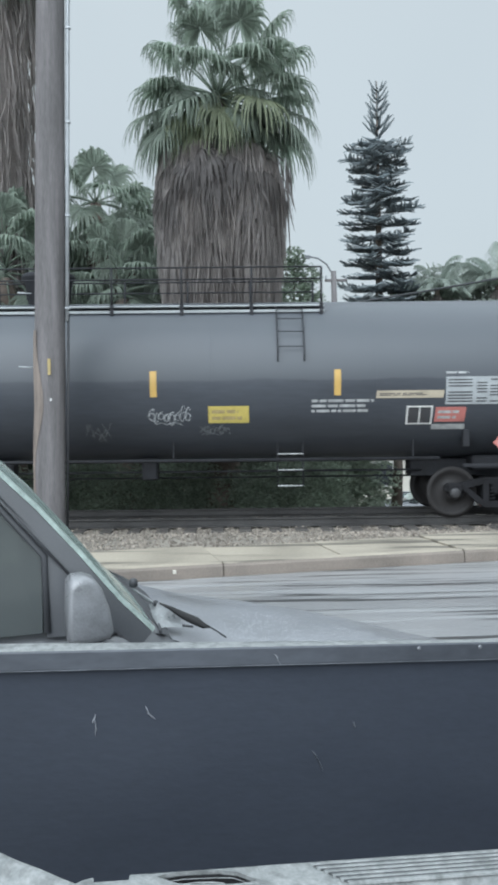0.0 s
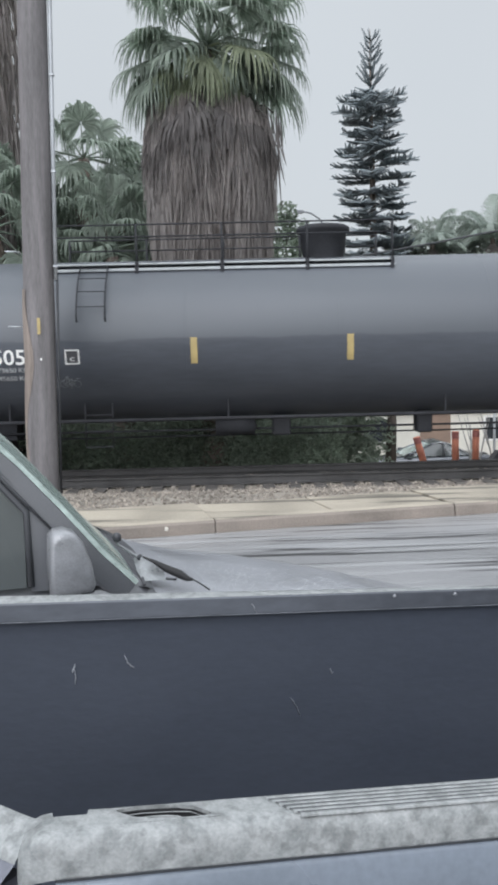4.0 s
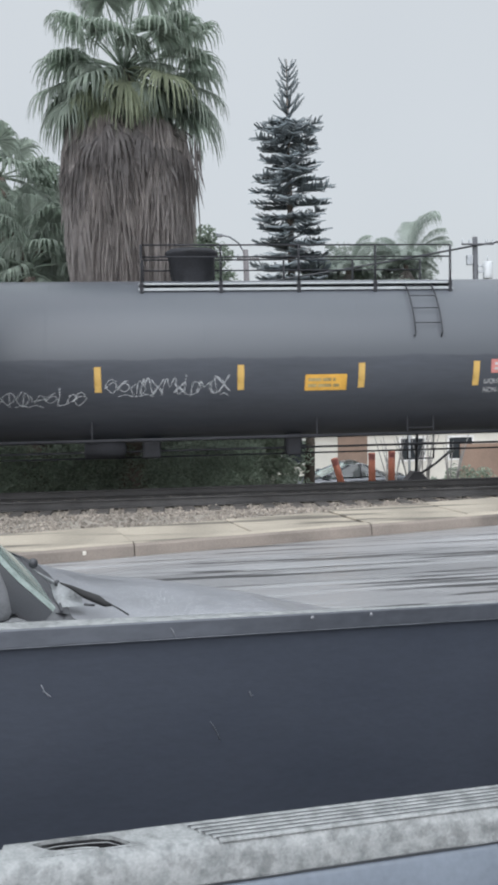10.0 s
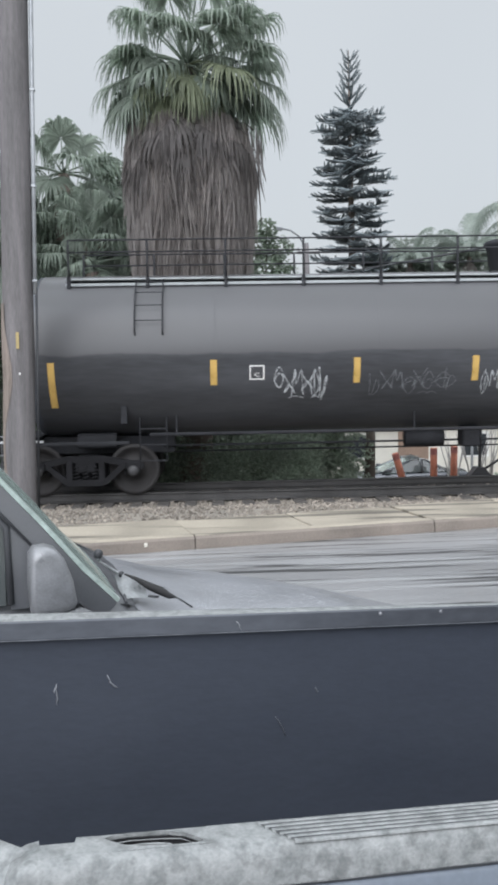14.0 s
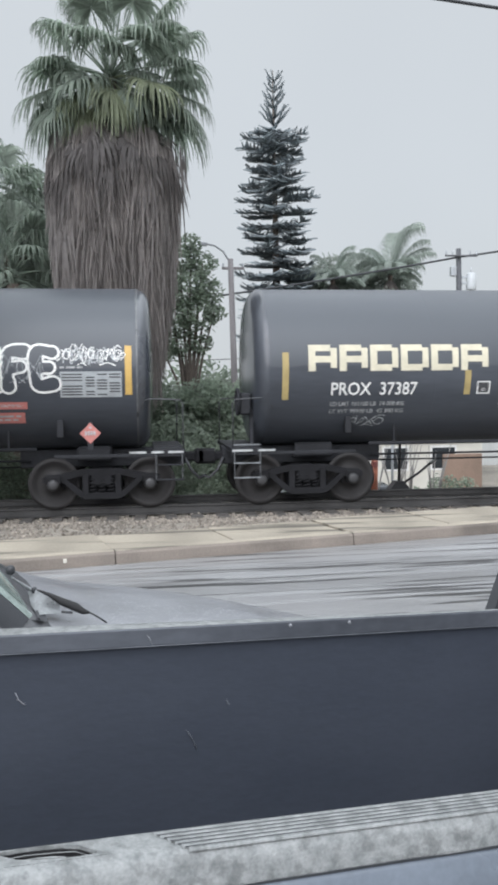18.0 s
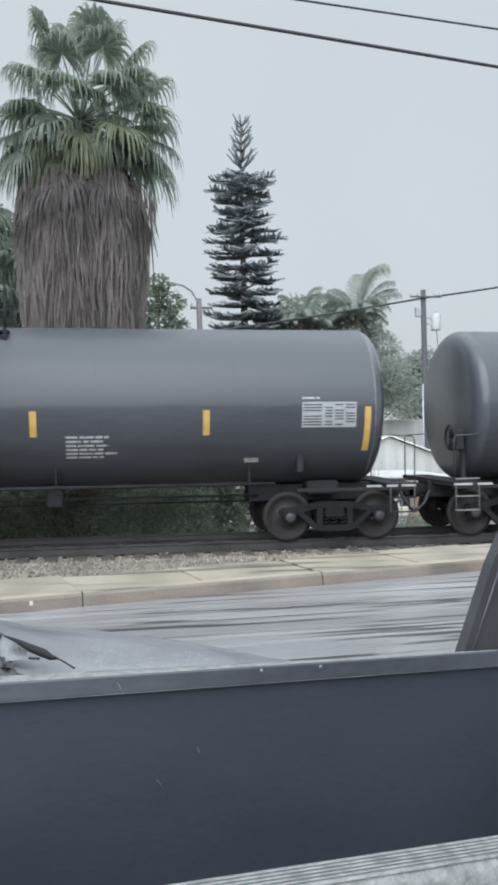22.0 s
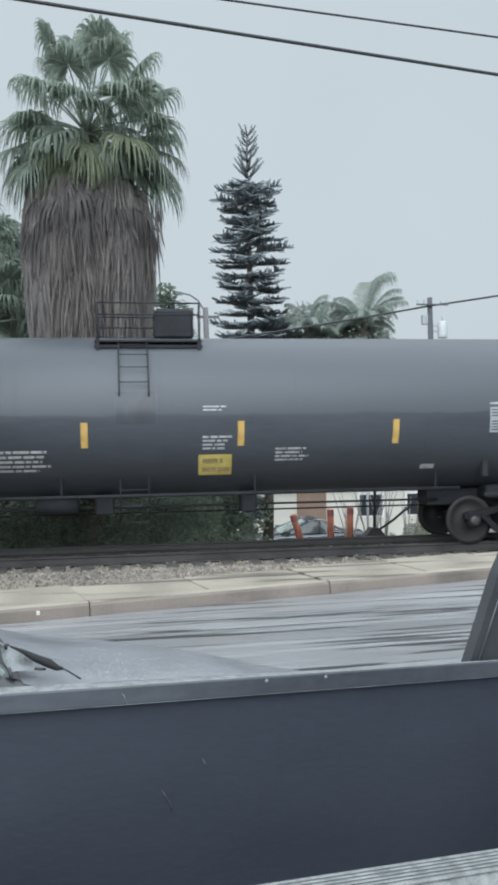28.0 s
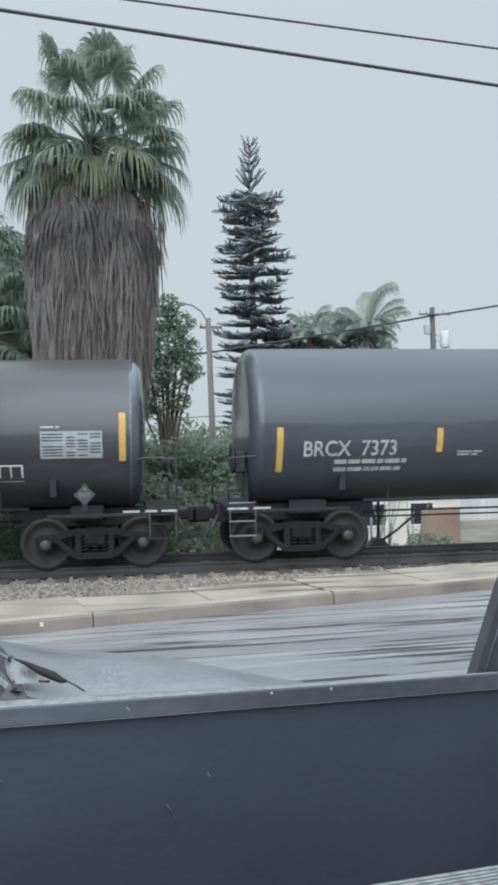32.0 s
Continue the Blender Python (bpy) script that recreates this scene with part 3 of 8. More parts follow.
def blob(g, x, h, rx, rh, seed, lift, wob=0.12, n=9):
    """A filled rounded shape on the flank."""
    r = random.Random(seed)
    ctrl = [(x + rx * math.cos(k * 2 * math.pi / n) * r.uniform(1 - wob, 1 + wob), h + rh * math.sin(k * 2 * math.pi / n) * r.uniform(1 - wob, 1 + wob)) for k in range(n)]
    c = curve_pts(ctrl, 4, True)
    inner = [[(x + (px - x) * s, h + (ph - h) * s) for px, ph in c] for s in (0.02, 0.5, 1.0)]
    g.sheet([[on_tank(px, ph, lift) for px, ph in row] for row in inner])
    return c


def lettering(text, x0, x1, h0, h1):
    """Words in the built-in font, laid on the flank."""
    cu = bpy.data.curves.new("words", "FONT")
    cu.body, cu.resolution_u = text, 3
    cu.offset = 0.012
    ob = bpy.data.objects.new("words", cu)
    scene.collection.objects.link(ob)
    dg = bpy.context.evaluated_depsgraph_get()
    me = ob.evaluated_get(dg).to_mesh()
    vs = np.array([v.co[:] for v in me.vertices])
    fs = [tuple(p.vertices) for p in me.polygons]
    ob.evaluated_get(dg).to_mesh_clear()
    bpy.data.objects.remove(ob)
    bpy.data.curves.remove(cu)
    lo, hi = vs.min(0), vs.max(0)
    g = Geo()
    g.add([on_tank(x0 + (v[0] - lo[0]) / (hi[0] - lo[0]) * (x1 - x0), h0 + (v[1] - lo[1]) / (hi[1] - lo[1]) * (h1 - h0), 0.008) for v in vs], fs)
    return g


def islands(g):
    """The separate characters of a line of writing."""
    root = list(range(len(g.v)))

    def top(i):
        while root[i] != i:
            root[i] = root[root[i]]
            i = root[i]
        return i

    for f in g.f:
        for i in f[1:]:
            root[top(i)] = top(f[0])
    sets = {}
    for f in g.f:
        sets.setdefault(top(f[0]), []).append(f)
    out = []
    for fs in sets.values():
        use = sorted({i for f in fs for i in f})
        at = {i: k for k, i in enumerate(use)}
        out.append(Geo().add([g.v[i] for i in use], [tuple(at[i] for i in f) for f in fs]))
    return out


def bars(x0, x1, h0, h1, rows, seed, cut=3):
    """Lines of writing too small to read."""
    r = random.Random(seed)
    g = Geo()
    dh = (h1 - h0) / rows
    for i in range(rows):
        e = x1 - r.uniform(0, 0.3) * (x1 - x0)
        x = x0
        while x < e:
            w = min(e - x, r.uniform(0.06, 0.3))
            patch(g, x, x + w, h1 - dh * (i + 0.78), h1 - dh * (i + 0.25), 0.006)
            x += w + 0.03
    return g


# ---- bogie meshes ----
def wheelset_mesh():
    g = Geo()
    for s in (-1, 1):
        y = s * 0.75
        prof = [(-0.065, 0.10), (-0.065, 0.16), (-0.02, 0.19), (-0.015, 0.36), (-0.06, 0.39), (-0.065, 0.457), (0.045, 0.462), (0.05, 0.485), (0.075, 0.485), (0.075, 0.40), (0.02, 0.36), (0.015, 0.19), (0.06, 0.16), (0.065, 0.10)]
        g.lathe([(y + a * -s * 1.0, r) for a, r in [(p[0] * -1, p[1]) for p in prof]], 36, "Y")
    g.lathe([(-0.98, 0.001), (-0.98, 0.075), (-0.85, 0.08), (0.85, 0.08), (0.98, 0.075), (0.98, 0.001)], 14, "Y")
    for k in range(4):
        a = k * math.pi / 2 + 0.3
        g.tube([(0.28 * math.cos(a), -0.775, 0.28 * math.sin(a)), (0.28 * math.cos(a), -0.765, 0.28 * math.sin(a))], 0.02, 6)
    return g.mesh("wheelset", M_WHEEL)


def side_frame_mesh():
    """A cast frame: arched top bar, bottom bar dipping under the springs, columns with windows."""
    g = Geo()
    top = [(-1.08, 0.60), (-0.72, 0.66), (-0.35, 0.74), (0.35, 0.74), (0.72, 0.66), (1.08, 0.60), (1.08, 0.50), (0.75, 0.53), (0.36, 0.62), (-0.36, 0.62), (-0.75, 0.53), (-1.08, 0.50)]
    low = [(-0.78, 0.56), (-0.42, 0.23), (-0.3, 0.18), (0.3, 0.18), (0.42, 0.23), (0.78, 0.56), (0.66, 0.58), (0.33, 0.30), (-0.33, 0.30), (-0.66, 0.58)]
    g.prism(top, -0.07, 0.07)
    g.prism(low, -0.075, 0.075)
    for s in (-1, 1):
        g.box(s * 0.30 - 0.06, s * 0.30 + 0.06, -0.08, 0.08, 0.24, 0.68, 0.015)
        g.box(s * 0.889 - 0.15, s * 0.889 + 0.15, -0.1, 0.1, 0.46, 0.64, 0.03)
    return g.mesh("side_frame", M_BOGIE)


def spring_mesh():
    pts = [(0.062 * math.cos(a * 0.9), 0.062 * math.sin(a * 0.9), 0.30 + a * 0.0092) for a in range(0, 28)]
    return Geo().tube(pts, 0.018, 5).mesh("spring", M_BOGIE)


ME_WHEELSET, ME_SIDE, ME_SPRING = wheelset_mesh(), side_frame_mesh(), spring_mesh()
ME_CAP = Geo().lathe([(-0.09, 0.001), (-0.09, 0.06), (-0.075, 0.10), (0.0, 0.115), (0.08, 0.12)], 18, "Y").mesh("bearing_cap", M_TREAD)
ME_BOLSTER = Geo().box(-0.2, 0.2, -1.05, 1.05, 0.42, 0.72, 0.03).box(-0.34, 0.34, -0.80, 0.80, 0.24, 0.66, 0.04).mesh("bolster", M_BOGIE)
ME_BRAKE = Geo().box(-0.74, -0.70, -0.9, 0.9, 0.36, 0.46, 0.01).box(0.70, 0.74, -0.9, 0.9, 0.36, 0.46, 0.01).tube([(-0.4, -0.86, 0.16), (0.1, -0.9, 0.24), (0.36, -0.9, 0.38)], 0.02, 6).mesh("brake_beam", M_IRON)
WHEELS = []


def bogie(car, x):
    b = thing("bogie", "", "", at=pose(x, 0, 0))
    b.parent = car
    for s in (-1, 1):
        part("side_frame", ME_SIDE, None, b, at=pose(0, s * 0.99, 0))
        for dx in (-0.17, 0.0, 0.17):
            part("spring", ME_SPRING, None, b, at=pose(dx, s * 0.99, 0))
        for dx in (-0.889, 0.889):
            part("bearing_cap", ME_CAP, None, b, at=pose(dx, s * 1.05, 0.457, 0, 0, 0 if s < 0 else 180))
    part("bolster", ME_BOLSTER, None, b)
    part("brake_beam", ME_BRAKE, None, b)
    for dx in (-0.889, 0.889):
        w = part("wheelset", ME_WHEELSET, None, b, at=pose(dx, 0, 0.457))
        WHEELS.append((w, dx))
    return b


HEAD = [(0.25 * math.sin(radians(a)), R_TANK - 0.32 * (1 - math.cos(radians(a)))) for a in (0, 10, 20, 30, 40, 50, 60, 70, 80)]
HEAD += [(0.246 + 0.06 * (1 - f * f), (R_TANK - 0.264) * f) for f in (0.93, 0.8, 0.6, 0.4, 0.2, 0.0)]


def shell_mesh(half, tail):
    """The tank's plain round length."""
    rear = half + 0.27 + tail
    return Geo().lathe([(-rear + (rear + half + 0.13) * i / 12, R_TANK) for i in range(13)], 72, "X", (0, 0, Z_TANK))


def head_mesh(half, s, tail):
    """A dished end with a rounded shoulder; the trailing one (s below nought) lies further out."""
    x0 = half + 0.13 if s > 0 else half + 0.27 + tail
    return Geo().lathe([(s * (x0 + x), max(0.002, r)) for x, r in HEAD], 72, "X", (0, 0, Z_TANK))


def arc(x, a0, a1, r, n=10):
    return [(x, -r * math.cos(radians(a0 + (a1 - a0) * k / n)), Z_TANK + r * math.sin(radians(a0 + (a1 - a0) * k / n))) for k in range(n + 1)]


def make_car(label, span, marks, walk_x, ladder_x, dome_x, mid_bars, mat=None, long_walk=True, bar_h=2.5, pale=False, dome_box=False, pale_steps=False, end_drop=0.0, low=0.0, pale_brake=False, tail=0.0):
    """A tank car. Its zero is on the rails under its middle; x runs towards the leading end."""
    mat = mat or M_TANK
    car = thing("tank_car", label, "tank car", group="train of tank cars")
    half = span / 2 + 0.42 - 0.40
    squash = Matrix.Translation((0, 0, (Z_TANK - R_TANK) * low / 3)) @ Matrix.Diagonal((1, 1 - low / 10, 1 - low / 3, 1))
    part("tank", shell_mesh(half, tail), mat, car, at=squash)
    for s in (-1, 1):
        part("tank_head", head_mesh(half, s, tail), M_HEAD if s < 0 else M_HEADSHINE, car, at=squash)
    xj = half + 0.13
    part("jacket_edge", Geo().lathe([(xj - 0.012, R_TANK + 0.001), (xj - 0.010, R_TANK + 0.006), (xj + 0.018, R_TANK + 0.006), (xj + 0.024, R_TANK - 0.01)], 72, "X", (0, 0, Z_TANK)), M_RIMBAND, car, "pale wet band round the tank's end", at=squash)
    for i in range(1, 6):
        x = -half + 2 * half * i / 6
        part("weld_seam", Geo().lathe([(x - 0.012, R_TANK - 0.004), (x - 0.004, R_TANK + 0.003), (x + 0.004, R_TANK + 0.003), (x + 0.012, R_TANK - 0.004)], 64, "X", (0, 0, Z_TANK)), mat, car, at=squash)
    end = span / 2 + 1.05
    # underframe
    for s in (-1, 1):
        g = Geo().box(s * (span / 2 - 2.1), s * end, -0.28, 0.28, 0.72, 1.06, 0.02)
        g.box(s * (span / 2 - 1.0), s * (span / 2 - 0.35), -0.72, 0.72, 0.86, 1.14, 0.04)
        g.box(s * (span / 2 - 0.92), s * (span / 2 - 0.42), -0.62, 0.62, 1.2, 1.62, 0.04)
        part("stub_sill", g, M_IRON, car)
        g = Geo().box(s * (end - 0.62), s * (end - 0.05), -1.42, 1.42, 1.02, 1.10, 0.01)
        part("end_platform", g, M_IRON, car)
        g = Geo()
        xe = s * (end - 0.08)
        g.tube([(xe, -1.38, 1.1), (xe, -1.38, 1.93), (xe - s * 0.05, -1.38, 2.0), (xe - s * 0.60, -1.36, 2.03), (xe - s * 0.72, -1.36, 1.98), (xe - s * 0.74, -1.36, 1.84)], 0.013, 6)
        part("end_handrail", g, M_LAMPDARK, car)
        part("end_handrail", Geo().tube([(xe, 1.38, 1.1), (xe, 1.38, 1.93), (xe - s * 0.05, 1.38, 2.0), (xe - s * 0.60, 1.36, 2.03)], 0.013, 6), M_LAMPDARK, car)
        for z in (0.55, 0.82):
            part("stirrup", Geo().tube([(xe - s * 0.5, -1.42, 1.05), (xe - s * 0.5, -1.42, z), (xe - s * 0.02, -1.42, z), (xe - s * 0.02, -1.42, 1.05)], 0.016, 6), M_LAMPDARK, car)
        for z in (0.55, 0.82, 1.16):
            part("stirrup_step", Geo().box(min(xe, xe - s * 0.5), max(xe, xe - s * 0.5), -1.455, -1.43, z - 0.012, z + 0.016, 0.003), M_SPRAYDIM if s < 0 else M_IRON, car)
        g = Geo().box(s * end, s * (end + 0.28), -0.11, 0.11, 0.78, 0.96, 0.03)
        g.box(s * (end + 0.2), s * (end + 0.42), -0.16, 0.14, 0.72, 1.02, 0.05)
        part("coupler", g, M_BOGIE, car)
        g = Geo().tube([(s * end, -0.3, 0.86), (s * (end + 0.12), -0.34, 0.62), (s * (end + 0.28), -0.30, 0.46), (s * (end + 0.42), -0.2, 0.50)], 0.028, 6)
        part("air_hose", g, M_INK, car)
        for a, b in ((0.08, 0.36), (0.44, 0.66), (0.76, 1.06)) if s > 0 else ((0.06, 0.44), (0.54, 0.86)):
            part("reflective_strip", Geo().box(min(s * (end - a), s * (end - b)), max(s * (end - a), s * (end - b)), -1.436, -1.424, 1.035, 1.075), M_GREYW, car)
        # side bearing rail and a vertical gusset that carry the platform
        part("side_sill", Geo().box(min(s * (span / 2 - 1.35), s * (end - 0.05)), max(s * (span / 2 - 1.35), s * (end - 0.05)), -1.41, -1.35, 0.97, 1.03, 0.008), M_IRON, car)
        part("tank_bracket", Geo().box(s * (span / 2 - 1.25) - 0.06, s * (span / 2 - 1.25) + 0.06, -1.24, -1.05, 1.34, 1.66, 0.01), M_IRON, car)
    # brake wheel on the trailing end
    g = Geo()
    xe = -span / 2 - 0.82
    g.lathe([(xe + 0.0, 0.23), (xe + 0.03, 0.25), (xe + 0.0, 0.27), (xe - 0.03, 0.25)], 22, "X", (0, -0.85, 1.95), closed=True)
    for k in range(5):
        a = k * 2 * math.pi / 5
        g.tube([(xe, -0.85, 1.95), (xe, -0.85 + 0.25 * math.cos(a), 1.95 + 0.25 * math.sin(a))], 0.014, 5)
    g.box(xe + 0.03, xe + 0.24, -1.02, -0.68, 1.70, 2.12, 0.03)
    g.box(xe + 0.22, xe + 0.30, -0.90, -0.80, 1.06, 1.8, 0.01)
    part("brake_wheel", g, M_IRON, car)
    if pale_brake:
        g = Geo().box(xe - 0.02, xe + 0.02, -1.30, -0.72, 1.72, 2.30, 0.02)
        part("brake_guard", g, M_GREYW, car, "pale grey plate behind the brake wheel")
        part("brake_guard", Geo().box(xe - 0.03, xe + 0.02, -1.26, -0.74, 1.12, 1.62, 0.03), M_GREYW, car, "pale grey plate behind the brake wheel")
    # brake pipe and gear below the tank
    g = Geo()
    g.tube([(-span / 2 + 1.7, -1.02, 1.12), (span / 2 - 1.7, -1.02, 1.12)], 0.035, 8)
    for i in range(4):
        x = -span / 2 + 2.2 + i * (span - 4.4) / 3
        g.box(x - 0.015, x + 0.015, -1.04, -1.0, 1.1, 1.5, 0.004)
    part("side_pipe", g, M_IRON, car)
    g = Geo().tube([(-span / 2 + 1.9, -0.35, 0.86), (span / 2 - 1.9, -0.35, 0.86)], 0.022, 6).tube([(-span / 2 + 2.0, 0.2, 0.70), (span / 2 - 2.0, 0.2, 0.70)], 0.018, 6)
    part("brake_rod", g, M_IRON, car)
    g = Geo().lathe([(-2.3, 0.001), (-2.3, 0.17), (-1.55, 0.17), (-1.5, 0.001)], 18, "X", (0, -0.45, 0.93))
    part("brake_cylinder", g, M_IRON, car)
    part("valve_box", Geo().box(-1.2, -0.85, -0.65, -0.25, 0.74, 1.12, 0.03), M_IRON, car)
    part("air_tank", Geo().box(1.6, 1.9, -0.6, -0.2, 0.72, 1.15, 0.03), M_IRON, car)
    bogie(car, -span / 2 + 0.49)
    bogie(car, span / 2 - 0.53)
    # dome, walkway and rails
    top = Z_TANK + R_TANK - low
    g = Geo()
    if dome_box:
        g.box(dome_x - 0.38, dome_x + 0.38, -0.38, 0.38, top - 0.05, top + 0.55, 0.06)
        g.box(dome_x - 0.04, dome_x + 0.04, -0.04, 0.04, top + 0.55, top + 0.72, 0.01)
    else:
        g.lathe([(top - 0.1, 0.40), (top + 0.06, 0.40), (top + 0.1, 0.43), (top + 0.46, 0.46), (top + 0.5, 0.52), (top + 0.56, 0.52), (top + 0.6, 0.46), (top + 0.6, 0.001)], 28, "Z", (dome_x, 0, 0))
    part("valve_housing", g, M_IRON, car)
    w0, w1 = walk_x
    post_me = Geo().box(-0.035, 0.035, -0.02, 0.02, -0.14, 0.1, 0.004).tube([(0, 0, 0), (0, 0, 0.78)], 0.022, 6).mesh("rail_post", M_IRON)
    zd = top - 0.22
    for s in (-1, 1):
        g = Geo()
        g.box(w0, w1, s * 0.76 - 0.16, s * 0.76 + 0.16, zd + 0.05, zd + 0.085, 0.006)
        g.box(w0, w1, s * 0.93 - 0.015, s * 0.93 + 0.015, zd - 0.06, zd - 0.01, 0.004)
        part("running_board", g, M_PLATE if long_walk else M_IRON, car)
        n = max(2, round((w1 - w0) / 1.45) + 1)
        for i in range(n):
            x = w0 + 0.06 + (w1 - w0 - 0.12) * i / (n - 1)
            part("rail_post", post_me, None, car, at=pose(x, s * 0.94, zd))
        for dz in (0.78, 0.56):
            g = Geo().tube([(w0 + 0.06, s * 0.94, zd + dz), (w1 - 0.06, s * 0.94, zd + dz)], 0.015, 6)
            part("guard_rail", g, M_IRON, car)
    # ladder down the near flank
    lx0, lx1 = ladder_x
    for x in (lx0, lx1):
        part("ladder_rail", Geo().tube(arc(x, 58, 14, R_TANK + 0.09) + arc(x, 12, 12, R_TANK - 0.01, 1), 0.014, 6), M_IRON, car)
        part("ladder_rail", Geo().tube([(x, -1.02, 1.45), (x, -1.04, 1.2), (x, -1.04, 0.62)], 0.014, 6), M_IRON, car)
    rung_me = Geo().tube([(lx0, 0, 0), (lx1, 0, 0)], 0.009, 6).mesh("ladder_rung", M_IRON)
    for a in range(54, 14, -11):
        y, z = -(R_TANK + 0.09) * math.cos(radians(a)), Z_TANK + (R_TANK + 0.09) * math.sin(radians(a))
        part("ladder_rung", rung_me, None, car, at=pose(0, y, z))
    for z in (0.62, 0.92, 1.22):
        g = Geo().box(lx0, lx1, -1.06, -1.02, z, z + 0.022, 0.004)
        part("ladder_step", g, M_GREYW if pale_steps else M_IRON, car)
    # a darker patch below the ladder, close to the lower shell's tone
    if dome_box:
        part("ladder_patch", patch(Geo(), lx0 - 0.06, lx1 + 0.12, 2.45, 3.04, 0.003), M_LADDERPATCH, car, "dark patch below the ladder")
    # reflectors
    ym = M_PALEYEL if pale else M_YELLOW
    for x in (-span / 2, span / 2):
        part("end_reflector", patch(Geo(), x - 0.06, x + 0.06, bar_h - 0.42 - end_drop, bar_h + 0.47 - end_drop), ym, car)
    bm_ = patch(Geo(), -0.06, 0.06, bar_h - 0.35, bar_h + 0.12).mesh("reflector", ym)
    for x in mid_bars:
        part("reflector", bm_, None, car, at=pose(x, 0, 0))
    for i, m in enumerate(marks):
        mark(car, i, *m)
    return car


GLYPHS = {
    "O": [[(.5, 1), (.1, .6), (.2, .1), (.55, 0), (.9, .4), (.8, .85), (.45, 1)]],
    "U": [[(.1, 1), (.12, .4), (.35, .02), (.7, .1), (.85, .5), (.9, 1)]],
    "N": [[(.08, 0), (.12, .95), (.8, .05), (.92, 1)]],
    "Z": [[(.1, .95), (.95, 1), (.15, .08), (.95, .05)], [(.2, .5), (.8, .55)]],
    "M": [[(.05, 0), (.15, .95), (.5, .35), (.85, 1), (.95, 0)]],
    "L": [[(.2, 1), (.15, .1), (.85, .02)]],
    "K": [[(.2, 1), (.15, 0)], [(.85, 1), (.2, .5), (.9, .0)]],
    "S": [[(.9, .85), (.5, 1), (.12, .75), (.5, .5), (.88, .25), (.5, 0), (.05, .12)]],
    "F": [[(.15, 0), (.15, .9), (.9, .98)], [(.15, .5), (.75, .55)]],
    "A": [[(.05, 0), (.5, 1), (.95, 0)], [(.25, .38), (.78, .38)]],
    "C": [[(.92, .8), (.5, 1), (.1, .5), (.45, 0), (.92, .15)]],
    "H": [[(.1, 1), (.15, 0)], [(.88, 1), (.85, 0)], [(.12, .48), (.86, .52)]],
    "E": [[(.9, .95), (.2, .98), (.12, .5), (.2, .03), (.92, .06)], [(.15, .52), (.75, .52)]],
    "1": [[(.25, .8), (.55, 1), (.55, 0)]],
    "2": [[(.1, .75), (.5, 1), (.85, .7), (.1, .02), (.95, .05)]],
    "0": [[(.5, 1), (.12, .5), (.5, 0), (.88, .5), (.5, 1)]],
}


